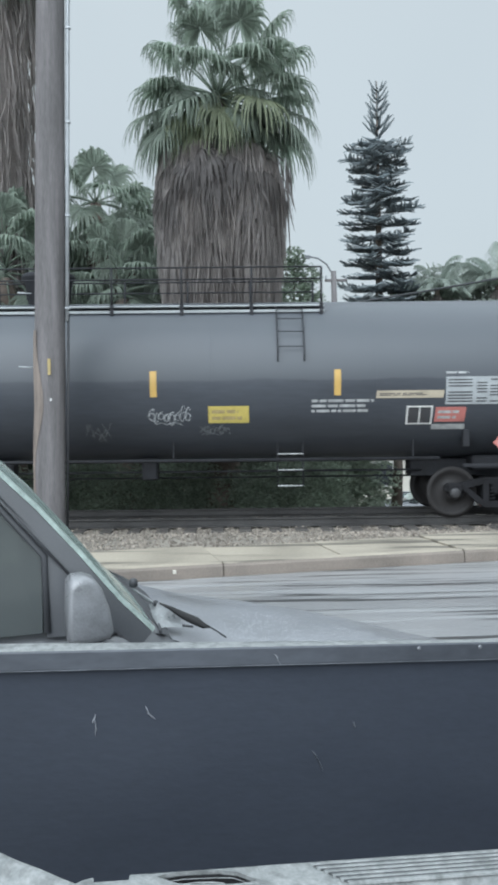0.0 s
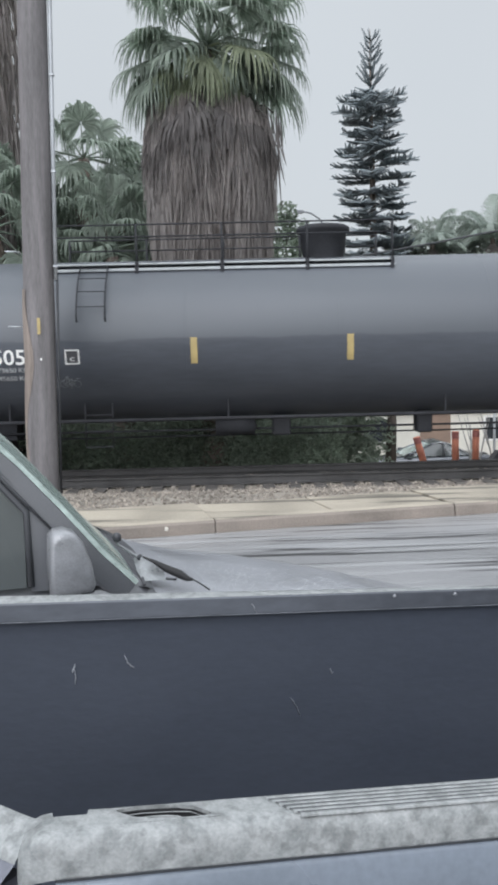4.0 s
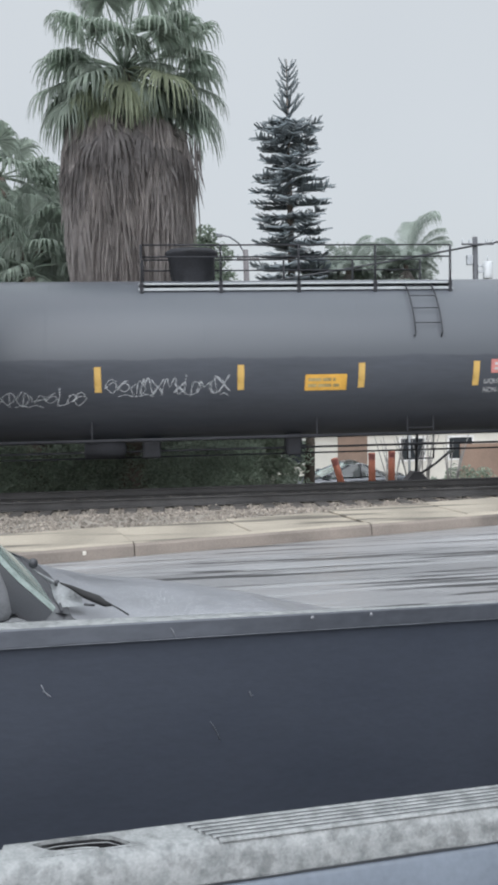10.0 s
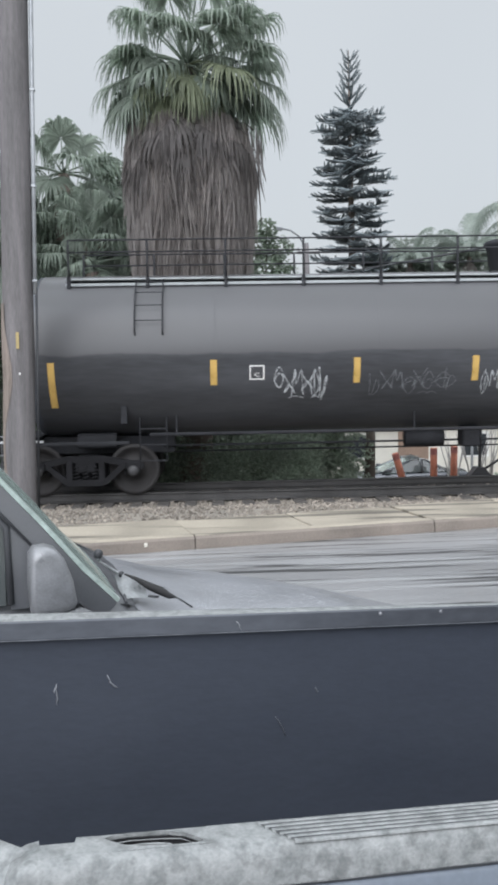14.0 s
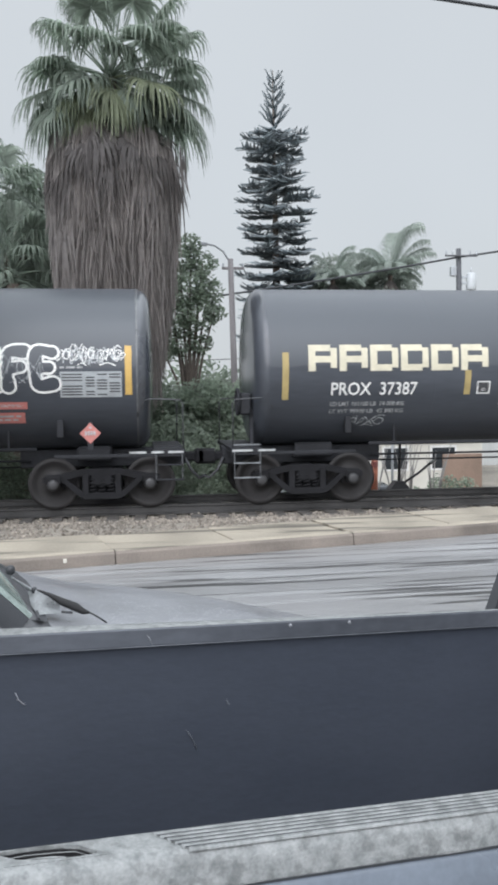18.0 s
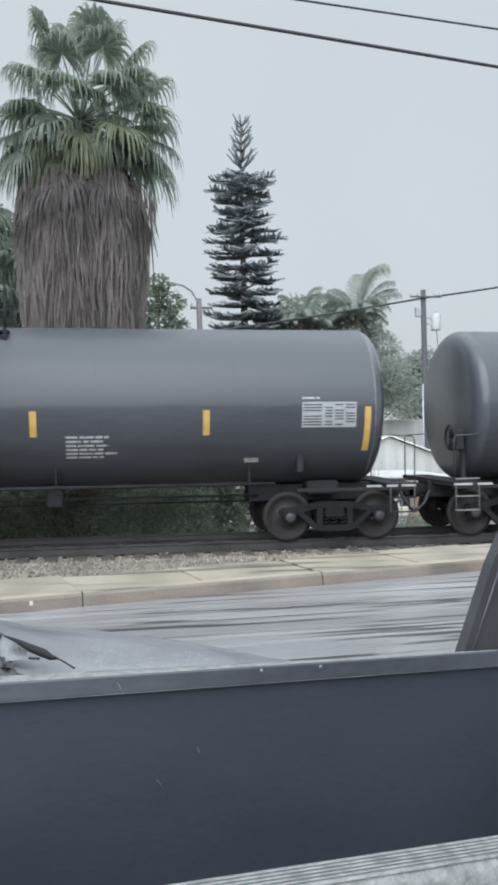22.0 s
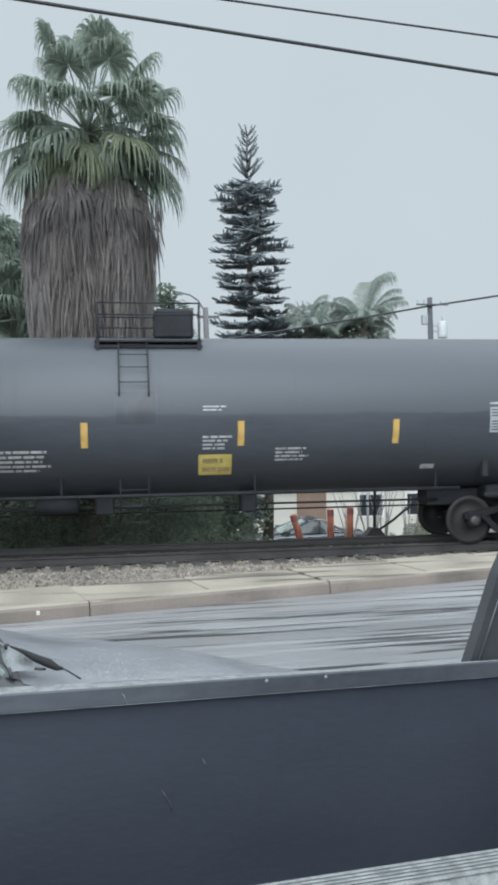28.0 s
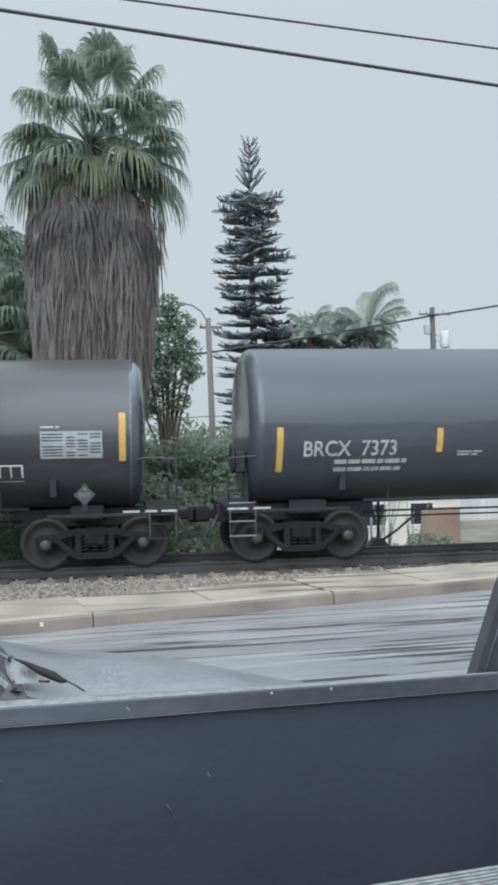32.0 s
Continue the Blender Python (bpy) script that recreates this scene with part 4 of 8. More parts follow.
def mark(car, i, kind, *v):
    if kind == "table":
        x0, x1, h0, h1 = v
        p = part("data_plate", patch(Geo(), x0, x1, h0, h1), M_PLATE, car, "grey plate full of small print")
        g = Geo()
        for k in range(1, 9):
            h = h0 + (h1 - h0) * k / 9
            for a, b in ((0.03, 0.36), (0.42, 0.56), (0.6, 0.76), (0.8, 0.97)):
                if (k * 7 + int(a * 10)) % 5:
                    patch(g, x0 + (x1 - x0) * a, x0 + (x1 - x0) * b, h - 0.012, h + 0.012, 0.008)
        part("print_line", g, M_INK, p)
        part("caption", bars(x0, x0 + 0.45, h1 + 0.04, h1 + 0.11, 1, i), M_GREYW, car)
    elif kind in ("diamond", "dark_diamond"):
        x, h = v
        red = kind == "diamond"
        m = Matrix.Translation((x, -1.45, h)) @ Euler((0, radians(45), 0)).to_matrix().to_4x4()
        p = part("placard", Geo().box(-0.135, 0.135, -0.006, 0.006, -0.135, 0.135, 0.003, m), M_RED if red else M_INK, car, "red diamond hazard placard" if red else "dark grimy diamond placard")
        for k in range(4):
            part("print_mark", Geo().box(x - 0.095 + 0.05 * k, x - 0.06 + 0.05 * k, -1.462, -1.457, h - 0.035, h + 0.04), M_GREYW if red else M_DIM, p)
        part("print_mark", Geo().box(x - 0.02, x + 0.02, -1.462, -1.457, h + 0.085, h + 0.125), M_GREYW if red else M_DIM, p)
        part("placard_holder", Geo().box(x - 0.05, x + 0.05, -1.44, -1.40, h - 0.30, h + 0.2, 0.005), M_IRON, car)
    elif kind == "frame":
        x0, x1, h0, h1 = v
        p = part("notice", patch(Geo(), x0, x1, h0, h1), M_WHITE, car, "black notice panels in a white frame")
        g = Geo()
        xm = (x0 + x1) / 2
        patch(g, x0 + 0.03, xm - 0.012, h0 + 0.03, h1 - 0.03, 0.008)
        patch(g, xm + 0.012, x1 - 0.03, h0 + 0.03, h1 - 0.03, 0.008)
        part("panel", g, M_INK, p)
    elif kind == "class":
        x0, x1, h0, h1 = v
        p = part("class_box", patch(Geo(), x0, x1, h0, h1), M_WHITE, car, "small white-framed square")
        part("panel", patch(Geo(), x0 + 0.025, x1 - 0.025, h0 + 0.025, h1 - 0.025, 0.007), M_INK, p)
        part("letter", lettering("C", x0 + 0.09, x1 - 0.09, h0 + 0.06, h1 - 0.14), M_WHITE, p)
    elif kind in ("placard_y", "placard_o", "placard_w", "red", "red2", "strip", "cream", "white"):
        x0, x1, h0, h1 = v
        mt = {"placard_y": M_STICKYEL, "placard_o": M_STICKOR, "placard_w": M_TANPAPER, "red": M_RED, "red2": M_RED, "strip": M_GREYW, "cream": M_TANPAPER, "white": M_TANPAPER}[kind]
        p = part("sticker", patch(Geo(), x0, x1, h0, h1, shear=rng.uniform(-.02, .02)), mt, car)
        if kind not in ("strip", "cream"):
            mi = M_GREYW if kind in ("red", "red2") else M_OCHRE if kind in ("placard_y", "placard_o") else M_DIM if kind == "placard_w" else M_INK
            part("print_line", bars(x0 + 0.06, x1 - 0.03, h0 + 0.04, h1 - 0.04, 1 if kind == "red2" else 2, i), mi, p)
    elif kind == "text":
        text, mt, x0, x1, h0, h1 = v
        g = lettering(text, x0, x1, h0, h1)
        if h1 - h0 < 0.2:
            tagged(part("small_lettering", g, mt, car), "small painted capacity lettering", kind="stuff")
        else:
            for ch in islands(g):
                part("letter", ch, mt, car)
    elif kind == "lines":
        x0, x1, h0, h1, rows, mt = v
        part("small_print", bars(x0, x1, h0, h1, rows, i + 31), mt, car)
    elif kind == "logo":
        x0, x1, h0, h1 = v
        w = (x1 - x0) / 6
        t = 0.12
        for k in range(6):
            g = Geo()
            a, b = x0 + k * w, x0 + (k + 1) * w - 0.05
            patch(g, a, a + t * 1.1, h0, h1)
            patch(g, b - t, b, h0 + 0.06, h1 - 0.06)
            patch(g, a + t * 1.1, b - t, h1 - t, h1)
            patch(g, a + t * 1.1, b - t, h0 + (0.16 if k in (0, 1, 5) else 0), h0 + (0.16 if k in (0, 1, 5) else 0) + t)
            part("block_shape", g, M_CREAM, car, "cream painted block shape")
    elif kind == "tag":
        x0, x1, h0, h1, n, w, mt = v[:7]
        for g in scribble(x0, x1, h0, h1, w, i * 13 + n, n, v[7] if len(v) > 7 else 0.0):
            part("spray_stroke", g, mt, car)
    elif kind == "word":
        word, x0, x1, h0, h1, w, mt = v
        r = random.Random(i * 7 + len(word))
        step = (x1 - x0) / len(word)
        for k, ch in enumerate(word):
            dh = r.uniform(-.04, .04)
            g = Geo()
            for j, st in enumerate(GLYPHS[ch]):
                ribbon(g, curve_pts([(x0 + step * (k + 0.06 + 0.86 * u), h0 + dh + (h1 - h0) * q) for u, q in st], 6), w, 0.006 + 0.0004 * j)
            part("sprayed_letter", g, mt, car)
    elif kind == "bubbles":
        word, x0, x1, h0, h1, rad, fill, line = v[:8]
        up = v[8] if len(v) > 8 else 0.0
        step = (x1 - x0) / len(word)
        for k, ch in enumerate(word):
            g1, g2 = Geo(), Geo()
            n = 0
            for st in GLYPHS[ch]:
                for x, h in curve_pts([(x0 + rad + step * (k + 0.02 + 0.74 * u), h0 + rad + (h1 - h0 - 2 * rad) * q) for u, q in st], 5):
                    n += 1
                    z_ = 0.004 * k + 0.00003 * n
                    rr = rad * (1 + 0.16 * math.sin(n * 0.55 + k))
                    last = len(g1.v)
                    for g, q, lift in ((g2, rr + 0.042, 0.0062 + up), (g1, rr, 0.0082 + up)):
                        g.add([on_tank(x, h, lift + z_)] + [on_tank(x + q * math.cos(a * math.pi / 9), h + q * math.sin(a * math.pi / 9), lift + z_) for a in range(18)], [(0, a + 1, (a + 1) % 18 + 1) for a in range(18)])
                        if last:
                            g.f.append((last - 19, last - 18, last))
                            g.smooth.append(False)
            part("spray_outline", g2, line, car)
            part("spray_fill", g1, fill, car, "rounded sprayed bubble letter")
    elif kind == "piece":
        x0, x1, h0, h1 = v
        r = random.Random(5)
        g = Geo()
        for k in range(110):
            t = r.random()
            if k % 5 < 3:
                cx, ch = x0 + 0.25 + (x1 - x0 - 0.3) * t, h1 - 0.06 + r.gauss(0, 0.05) - 0.25 * t
            else:
                cx, ch = x0 + 0.1 + abs(r.gauss(0, 0.22)), r.uniform(h0 + 0.1, h1 - 0.1)
            blob(g, cx, ch, r.uniform(.03, .11), r.uniform(.03, .09), k, 0.0055 + 0.00001 * k, 0.3)
        tagged(part("spray_halo", g, M_OCHRE, car), "ochre overspray in fine blots", kind="stuff")
        g = Geo()
        for k in range(26):
            blob(g, x0 + 0.5 + (x1 - x0 - 0.7) * k / 25, h0 + 0.48 + r.uniform(-.08, .08), 0.2, r.uniform(.30, .42), k + 900, 0.0056 + 0.00001 * k, 0.25)
        tagged(part("spray_ground", g, M_GREYMINT, car), "dull grey-green sprayed ground behind the letters", kind="stuff")
        w = (x1 - x0 - 0.42) / 5
        for k, ch in enumerate("KOUSH"):
            lx, lh = x0 + 0.40 + k * w, h0 + 0.05 + (0.10, -0.02, 0.0, -0.02, 0.06)[k]
            mark(car, i, "bubbles", ch, lx - 0.10, lx + w * 1.38, lh - 0.08, lh + (h1 - h0) * 0.98, 0.185, M_SPRAY, M_REDDARK, 0.004 * k - 0.003)
            mark(car, i, "bubbles", ch, lx - 0.04, lx + w * 1.30, lh - 0.03, lh + (h1 - h0) * 0.93, 0.128, M_PALEPINK if k == 0 else M_MINT, M_BLACKSPRAY, 0.004 * k)
            for j in range(9):
                g = Geo()
                blob(g, lx + w * r.uniform(.1, 1.0), lh + (h1 - h0) * r.uniform(.1, .8), r.uniform(.03, .09), r.uniform(.03, .10), 70 + k * 9 + j, 0.0108 + 0.004 * k + 0.0001 * j, 0.35)
                part("spray_shade", g, M_SPRAYDIM if k % 2 else M_PALEPINK, car)
            for st in GLYPHS[ch]:
                for du, dq, ww, mt in ((0.10, 0.06, 0.035, M_SPRAY), (-0.07, -0.05, 0.022, M_BLACKSPRAY), (0.16, -0.03, 0.018, M_BLACKSPRAY)):
                    pts = curve_pts([(lx + 0.12 + w * (0.9 * u + du), lh + 0.10 + (h1 - h0) * (0.68 * q + dq)) for u, q in st], 6)
                    part("spray_stroke", ribbon(Geo(), pts, ww, 0.0112 + 0.004 * k + 0.0005 * (mt is M_SPRAY)), mt, car)
        g = Geo()
        for k in range(16):
            blob(g, r.uniform(x0 + .5, x1), r.uniform(h0 + .15, h1 - .15), r.uniform(.02, .06), r.uniform(.03, .12), k + 400, 0.029, 0.3)
        tagged(part("spray_dot", g, M_CORAL, car), "small coral dots on the sprayed letters", kind="stuff")


W, G_, D_ = M_WHITE, M_GREYW, M_DIM
BLACK = "glossy black tank car of a moving freight train"
CARS = []


def car_at(u, *a, **k):
    c = make_car(*a, **k)
    CARS.append((c, u))
    return c


car_at(-3.6, BLACK + ", stickered", 17.9, [
    ("placard_y", 2.93, 3.67, 1.79, 2.13), ("lines", 4.81, 5.97, 1.97, 2.26, 3, G_), ("white", 5.98, 7.21, 2.25, 2.39), ("table", 7.25, 8.59, 2.12, 2.63),
    ("frame", 6.55, 7.03, 1.72, 2.10), ("red", 7.07, 7.63, 1.77, 2.07), ("strip", 7.04, 7.66, 1.60, 1.72), ("diamond", 8.32, 1.42),
    ("tag", 1.82, 2.63, 1.75, 2.12, 6, 0.03, M_SPRAY), ("tag", -2.04, -1.52, 1.5, 1.84, 2, 0.025, M_SPRAYDIM), ("tag", 0.65, 1.14, 1.35, 1.87, 3, 0.03, M_SPRAYDIM), ("tag", 2.76, 3.32, 1.5, 1.75, 4, 0.03, M_SPRAYDIM),
    ("text", "CTCX  780180", W, -8.14, -5.95, 2.38, 2.67), ("text", "LD LMT 165400 LB 75050 KG", G_, -8.03, -6.41, 2.17, 2.27), ("text", "LT WT    97600 LB 44250 KG", G_, -8.03, -6.41, 2.01, 2.11), ("class", -5.5, -5.23, 2.40, 2.68), ("tag", -5.69, -5.2, 1.8, 2.1, 3, 0.025, M_SPRAYDIM)],
    (-1.55, 5.11), (4.2, 4.68), -0.25, (-5.86, -3.17, -0.94, 1.94, 5.28), bar_h=2.66, pale_steps=True, tail=0.06)
car_at(-23.83, BLACK + " with white lettering", 16.66, [
    ("table", 6.9, 8.01, 2.30, 2.80), ("text", "LIQUEFIED", G_, 5.7, 6.45, 2.10, 2.22), ("text", "PETROLEUM", G_, 5.7, 6.56, 1.95, 2.07), ("text", "GAS", G_, 5.7, 5.97, 1.80, 1.92),
    ("frame", 6.75, 7.24, 1.69, 2.05), ("dark_diamond", 7.59, 1.42), ("strip", 6.02, 6.64, 1.60, 1.64), ("tag", 3.21, 5.39, 1.95, 2.4, 7, 0.03, M_SPRAYDIM), ("lines", 4.25, 5.5, 1.75, 1.95, 2, G_),
    ("text", "CBTX  785052", W, -7.97, -5.46, 2.19, 2.47), ("text", "LD LMT   162400 LB   73650 KG", G_, -7.44, -5.64, 2.05, 2.14), ("text", "LT  WT   100600 LB   45650 KG", G_, -7.44, -5.64, 1.89, 1.98), ("class", -4.96, -4.7, 2.18, 2.45), ("tag", -5.32, -4.72, 1.7, 1.95, 4, 0.025, M_SPRAYDIM)],
    (-5.32, 1.14), (-4.72, -4.21), -0.11, (-5.26, -2.63, 0.2, 3.01, 5.39), bar_h=2.5, pale=True)
car_at(-43.66, "black tank car with gold lettering in a moving train", 17.06, [
    ("placard_y", 1.09, 1.8, 1.73, 2.05), ("text", "LIQUEFIED PETROLEUM GAS", M_GOLD, 5.26, 6.78, 2.04, 2.16), ("text", "NON-ODORIZED", M_GOLD, 5.25, 6.07, 1.88, 2.00), ("table", 7.17, 8.23, 2.07, 2.57),
    ("strip", 7.19, 7.65, 1.62, 1.75), ("diamond", 8.07, 1.42), ("class", -4.88, -4.64, 2.05, 2.31), ("text", "UTLX  958579", M_GOLD, -7.66, -5.39, 2.12, 2.37), ("lines", -7.64, -6.53, 1.95, 2.06, 1, M_GOLD), ("lines", -7.64, -6.16, 1.62, 1.88, 2, M_OCHRE)],
    (-5.02, 1.29), (-4.44, -3.96), -0.09, (-5.05, -2.93, -0.45, 2.01, 4.86), bar_h=2.5, pale_brake=True)
car_at(-63.72, "black tank car with cream block lettering in a moving train", 17.1, [
    ("placard_o", 1.82, 2.6, 1.97, 2.28), ("red", 5.37, 5.91, 2.25, 2.51), ("red2", 6.26, 6.81, 1.77, 1.93), ("text", "NON-ODORIZED", G_, 6.02, 6.94, 2.18, 2.29), ("lines", 6.4, 6.94, 2.34, 2.44, 1, G_), ("text", "LIQUEFIED PETROLEUM GAS", G_, 5.25, 6.77, 2.03, 2.14), ("text", "NON-ODORIZED", G_, 5.25, 6.12, 1.86, 1.97), ("table", 7.26, 8.33, 2.06, 2.58), ("diamond", 8.05, 1.42),
    ("tag", -4.91, -2.06, 1.72, 2.12, 8, 0.03, M_SPRAY), ("tag", -1.82, 0.52, 1.9, 2.3, 8, 0.03, M_SPRAY), ("logo", -8.14, -4.51, 2.52, 3.05), ("text", "PROX  94547", M_WHITE, -7.69, -5.99, 2.07, 2.33), ("text", "LD LMT 162200 LB  73 600 KG", G_, -7.68, -6.18, 1.84, 1.93), ("text", "LT WT 100800 LB  45 700 KG", G_, -7.68, -6.18, 1.69, 1.78), ("class", -4.92, -4.61, 2.10, 2.36)],
    (-1.19, 4.84), (3.89, 4.4), -0.15, (-5.1, -1.95, 0.63, 2.88, 5.08), bar_h=2.36, end_drop=0.28, tail=0.0)
car_at(-84.08, "weathered brown-black tank car with sprayed white tags", 17.85, [
    ("cream", 6.45, 7.1, 2.92, 3.21), ("cream", 7.11, 7.51, 2.92, 3.07), ("cream", 6.54, 7.51, 2.71, 2.86), ("placard_w", 4.26, 4.95, 2.12, 2.52), ("red", 6.22, 6.72, 2.12, 2.37), ("red2", 6.28, 6.79, 1.94, 2.10), ("lines", 5.88, 6.76, 1.66, 1.88, 2, D_), ("table", 7.6, 8.62, 2.14, 2.63), ("frame", 7.36, 7.83, 1.52, 1.88), ("diamond", 8.33, 1.30),
    ("tag", -4.93, -3.85, 1.7, 2.38, 4, 0.035, M_SPRAY), ("tag", -3.16, -1.5, 1.75, 2.25, 6, 0.025, M_SPRAYDIM), ("tag", -1.11, -0.05, 1.68, 2.25, 4, 0.035, M_SPRAY), ("tag", 0.5, 1.53, 1.65, 2.18, 4, 0.035, M_SPRAY), ("tag", 1.76, 2.48, 1.55, 2.06, 3, 0.03, M_SPRAY), ("tag", 2.58, 3.57, 1.5, 2.1, 4, 0.035, M_SPRAY), ("class", -5.36, -5.09, 2.1, 2.37)],
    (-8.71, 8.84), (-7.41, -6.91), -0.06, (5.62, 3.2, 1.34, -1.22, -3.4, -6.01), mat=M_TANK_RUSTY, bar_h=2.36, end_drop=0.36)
car_at(-104.295, "dusty black tank car with cream block lettering and sprayed tags", 17.21, [
    ("strip", 5.27, 6.94, 2.14, 2.32), ("text", "LIQUEFIED PETROLEUM GAS", M_INK, 5.31, 6.9, 2.17, 2.29), ("strip", 5.26, 5.97, 1.97, 2.10), ("frame", 6.45, 6.87, 1.62, 1.92), ("table", 7.24, 8.29, 2.05, 2.54), ("diamond", 8.04, 1.42), ("tag", 8.72, 9.12, 1.4, 1.65, 3, 0.03, M_WHITE),
    ("word", "OUNZZ", -0.34, 1.37, 1.4, 1.92, 0.035, M_SPRAY), ("word", "MLK", 1.5, 2.37, 1.5, 1.94, 0.035, M_SPRAY), ("logo", -8.18, -4.67, 2.50, 2.99), ("text", "PROX  37387", M_WHITE, -7.74, -6.09, 2.04, 2.29), ("text", "LD LMT 163100 LB  74 000 KG", G_, -7.74, -6.31, 1.82, 1.91), ("text", "LT WT 99900 LB  45 300 KG", G_, -7.74, -6.31, 1.66, 1.75),
    ("tag", -7.38, -6.62, 1.3, 1.6, 3, 0.035, M_SPRAY), ("class", -4.92, -4.66, 2.04, 2.29), ("tag", -4.44, -1.46, 1.5, 2.3, 8, 0.035, M_SPRAY)],
    (-1.2, 4.82), (3.9, 4.39), -0.09, (5.16, 2.95, 0.59, -1.86, -5.11), bar_h=2.38, pale=True)
car_at(-124.84, "black tank car covered in bright sprayed lettering", 18.16, [
    ("bubbles", "SMFE", 5.83, 7.80, 2.18, 3.0, 0.10, M_TANK, M_WHITE), ("tag", 5.98, 7.70, 2.32, 2.86, 7, 0.018, M_SPRAY, 0.022), ("tag", 7.81, 9.07, 2.62, 3.05, 8, 0.035, M_WHITE), ("tag", 7.95, 8.95, 2.66, 2.98, 6, 0.03, M_SPRAY), ("table", 7.87, 8.96, 2.06, 2.53), ("text", "NON", W, 5.98, 6.29, 2.0, 2.1), ("text", "ODORIZED", W, 5.78, 6.45, 1.86, 1.96), ("red", 6.75, 7.28, 1.84, 1.98), ("red", 6.68, 7.22, 1.53, 1.77), ("diamond", 8.38, 1.42),
    ("piece", -2.56, 2.21, 1.25, 2.37), ("word", "120", 2.26, 2.98, 1.86, 2.22, 0.055, M_MINT), ("word", "KAC", 2.24, 3.08, 1.46, 1.76, 0.055, M_MINT), ("tag", 2.2, 3.1, 1.5, 2.2, 3, 0.05, M_GREYMINT), ("placard_y", 2.8, 3.49, 1.64, 1.93), ("tag", 3.04, 3.72, 1.5, 2.35, 2, 0.025, M_SPRAY), ("bubbles", "SMEF", 3.60, 5.32, 1.45, 2.28, 0.105, M_CORAL, M_REDDARK), ("tag", 3.66, 5.22, 1.58, 2.14, 6, 0.03, M_REDDARK, 0.022), ("tag", 3.72, 5.16, 1.66, 2.10, 5, 0.022, M_STICKOR, 0.026), ("tag", 5.28, 6.08, 1.4, 2.3, 3, 0.025, M_SPRAYDIM),
    ("text", "TILX  309988", W, -7.96, -6.01, 2.05, 2.31), ("text", "LD LMT 162700 LB 73800 KG", G_, -7.98, -6.4, 1.82, 1.91), ("text", "LT WT  100300 LB 45500 KG", G_, -7.98, -6.4, 1.66, 1.75), ("class", -5.52, -5.25, 2.05, 2.32), ("tag", -6.23, -5.41, 1.75, 2.0, 4, 0.02, M_SPRAYDIM)],
    (-5.7, 1.21), (-5.09, -4.54), 0.15, (5.7, 2.3, -0.68, -3.23, -5.7), bar_h=2.52)
car_at(-144.255, "black tank car, short, with white lettering and small print", 15.19, [
    ("table", 6.32, 7.37, 2.18, 2.66), ("strip", 5.29, 5.56, 1.43, 1.54), ("lines", 2.0, 2.93, 1.58, 2.08, 6, G_), ("lines", -1.14, -0.69, 2.70, 2.82, 2, G_), ("text", "BRCX  7033", G_, -7.26, -5.32, 2.03, 2.31), ("text", "LD LMT   206200 LB   93500 KG", G_, -6.72, -4.86, 1.86, 1.96), ("text", "LT  WT    79800 LB   36200 KG", G_, -6.72, -4.86, 1.70, 1.80),
    ("lines", -6.18, -5.09, 1.25, 1.5, 3, D_), ("lines", -2.41, -2.01, 1.77, 1.98, 3, G_), ("lines", -4.0, -3.48, 1.95, 2.08, 2, G_), ("lines", -1.18, -0.72, 1.42, 1.53, 2, D_)],
    (-1.17, 0.98), (0.15, 0.68), -0.46, (4.53, 1.44, -1.34, -4.44), long_walk=False, bar_h=2.40, dome_box=True, end_drop=0.30)
car_at(-162.46, "black tank car, short, with orange and yellow stickers", 15.5, [
    ("table", 6.55, 7.65, 1.96, 2.44), ("lines", 4.95, 6.27, 1.52, 1.76, 3, G_), ("placard_o", -0.17, 0.55, 2.09, 2.42), ("lines", -0.11, 0.53, 1.77, 2.01, 3, G_), ("placard_y", -0.12, 0.28, 1.30, 1.68), ("lines", 1.41, 2.49, 1.4, 1.94, 5, G_), ("lines", 3.36, 4.08, 1.6, 1.74, 2, G_), ("text", "LD LMT", G_, -6.61, -6.02, 1.86, 1.96)],
    (-1.83, 0.63), (-1.27, -0.76), -0.52, (4.86, 1.39, -2.06, -5.03), long_walk=False, bar_h=2.48, dome_box=True)
car_at(-181.005, "black tank car, short, with white lettering and a yellow sticker", 15.21, [
    ("table", 6.33, 7.42, 2.20, 2.69), ("lines", 0.77, 1.32, 1.93, 2.23, 4, G_), ("placard_y", 0.72, 1.34, 1.35, 1.84), ("lines", 2.14, 2.83, 1.66, 1.98, 4, G_), ("strip", 5.04, 5.32, 1.40, 1.52), ("lines", 0.78, 1.25, 2.66, 2.78, 2, G_),
    ("text", "CBTX  721951", W, -7.27, -4.76, 2.02, 2.33), ("text", "LD LMT   204700 LB   92800 KG", G_, -6.6, -4.78, 1.86, 1.96), ("text", "LT  WT    81300 LB   36900 KG", G_, -6.6, -4.78, 1.69, 1.79), ("class", -4.05, -3.79, 2.04, 2.31), ("lines", -2.89, -1.92, 1.5, 2.0, 5, G_), ("lines", -4.08, -3.58, 1.68, 1.80, 2, D_)],
    (-1.17, 0.85), (-0.73, -0.20), 0.36, (4.45, 1.48, -1.36, -4.49), long_walk=False, bar_h=2.36, dome_box=True, end_drop=0.29)
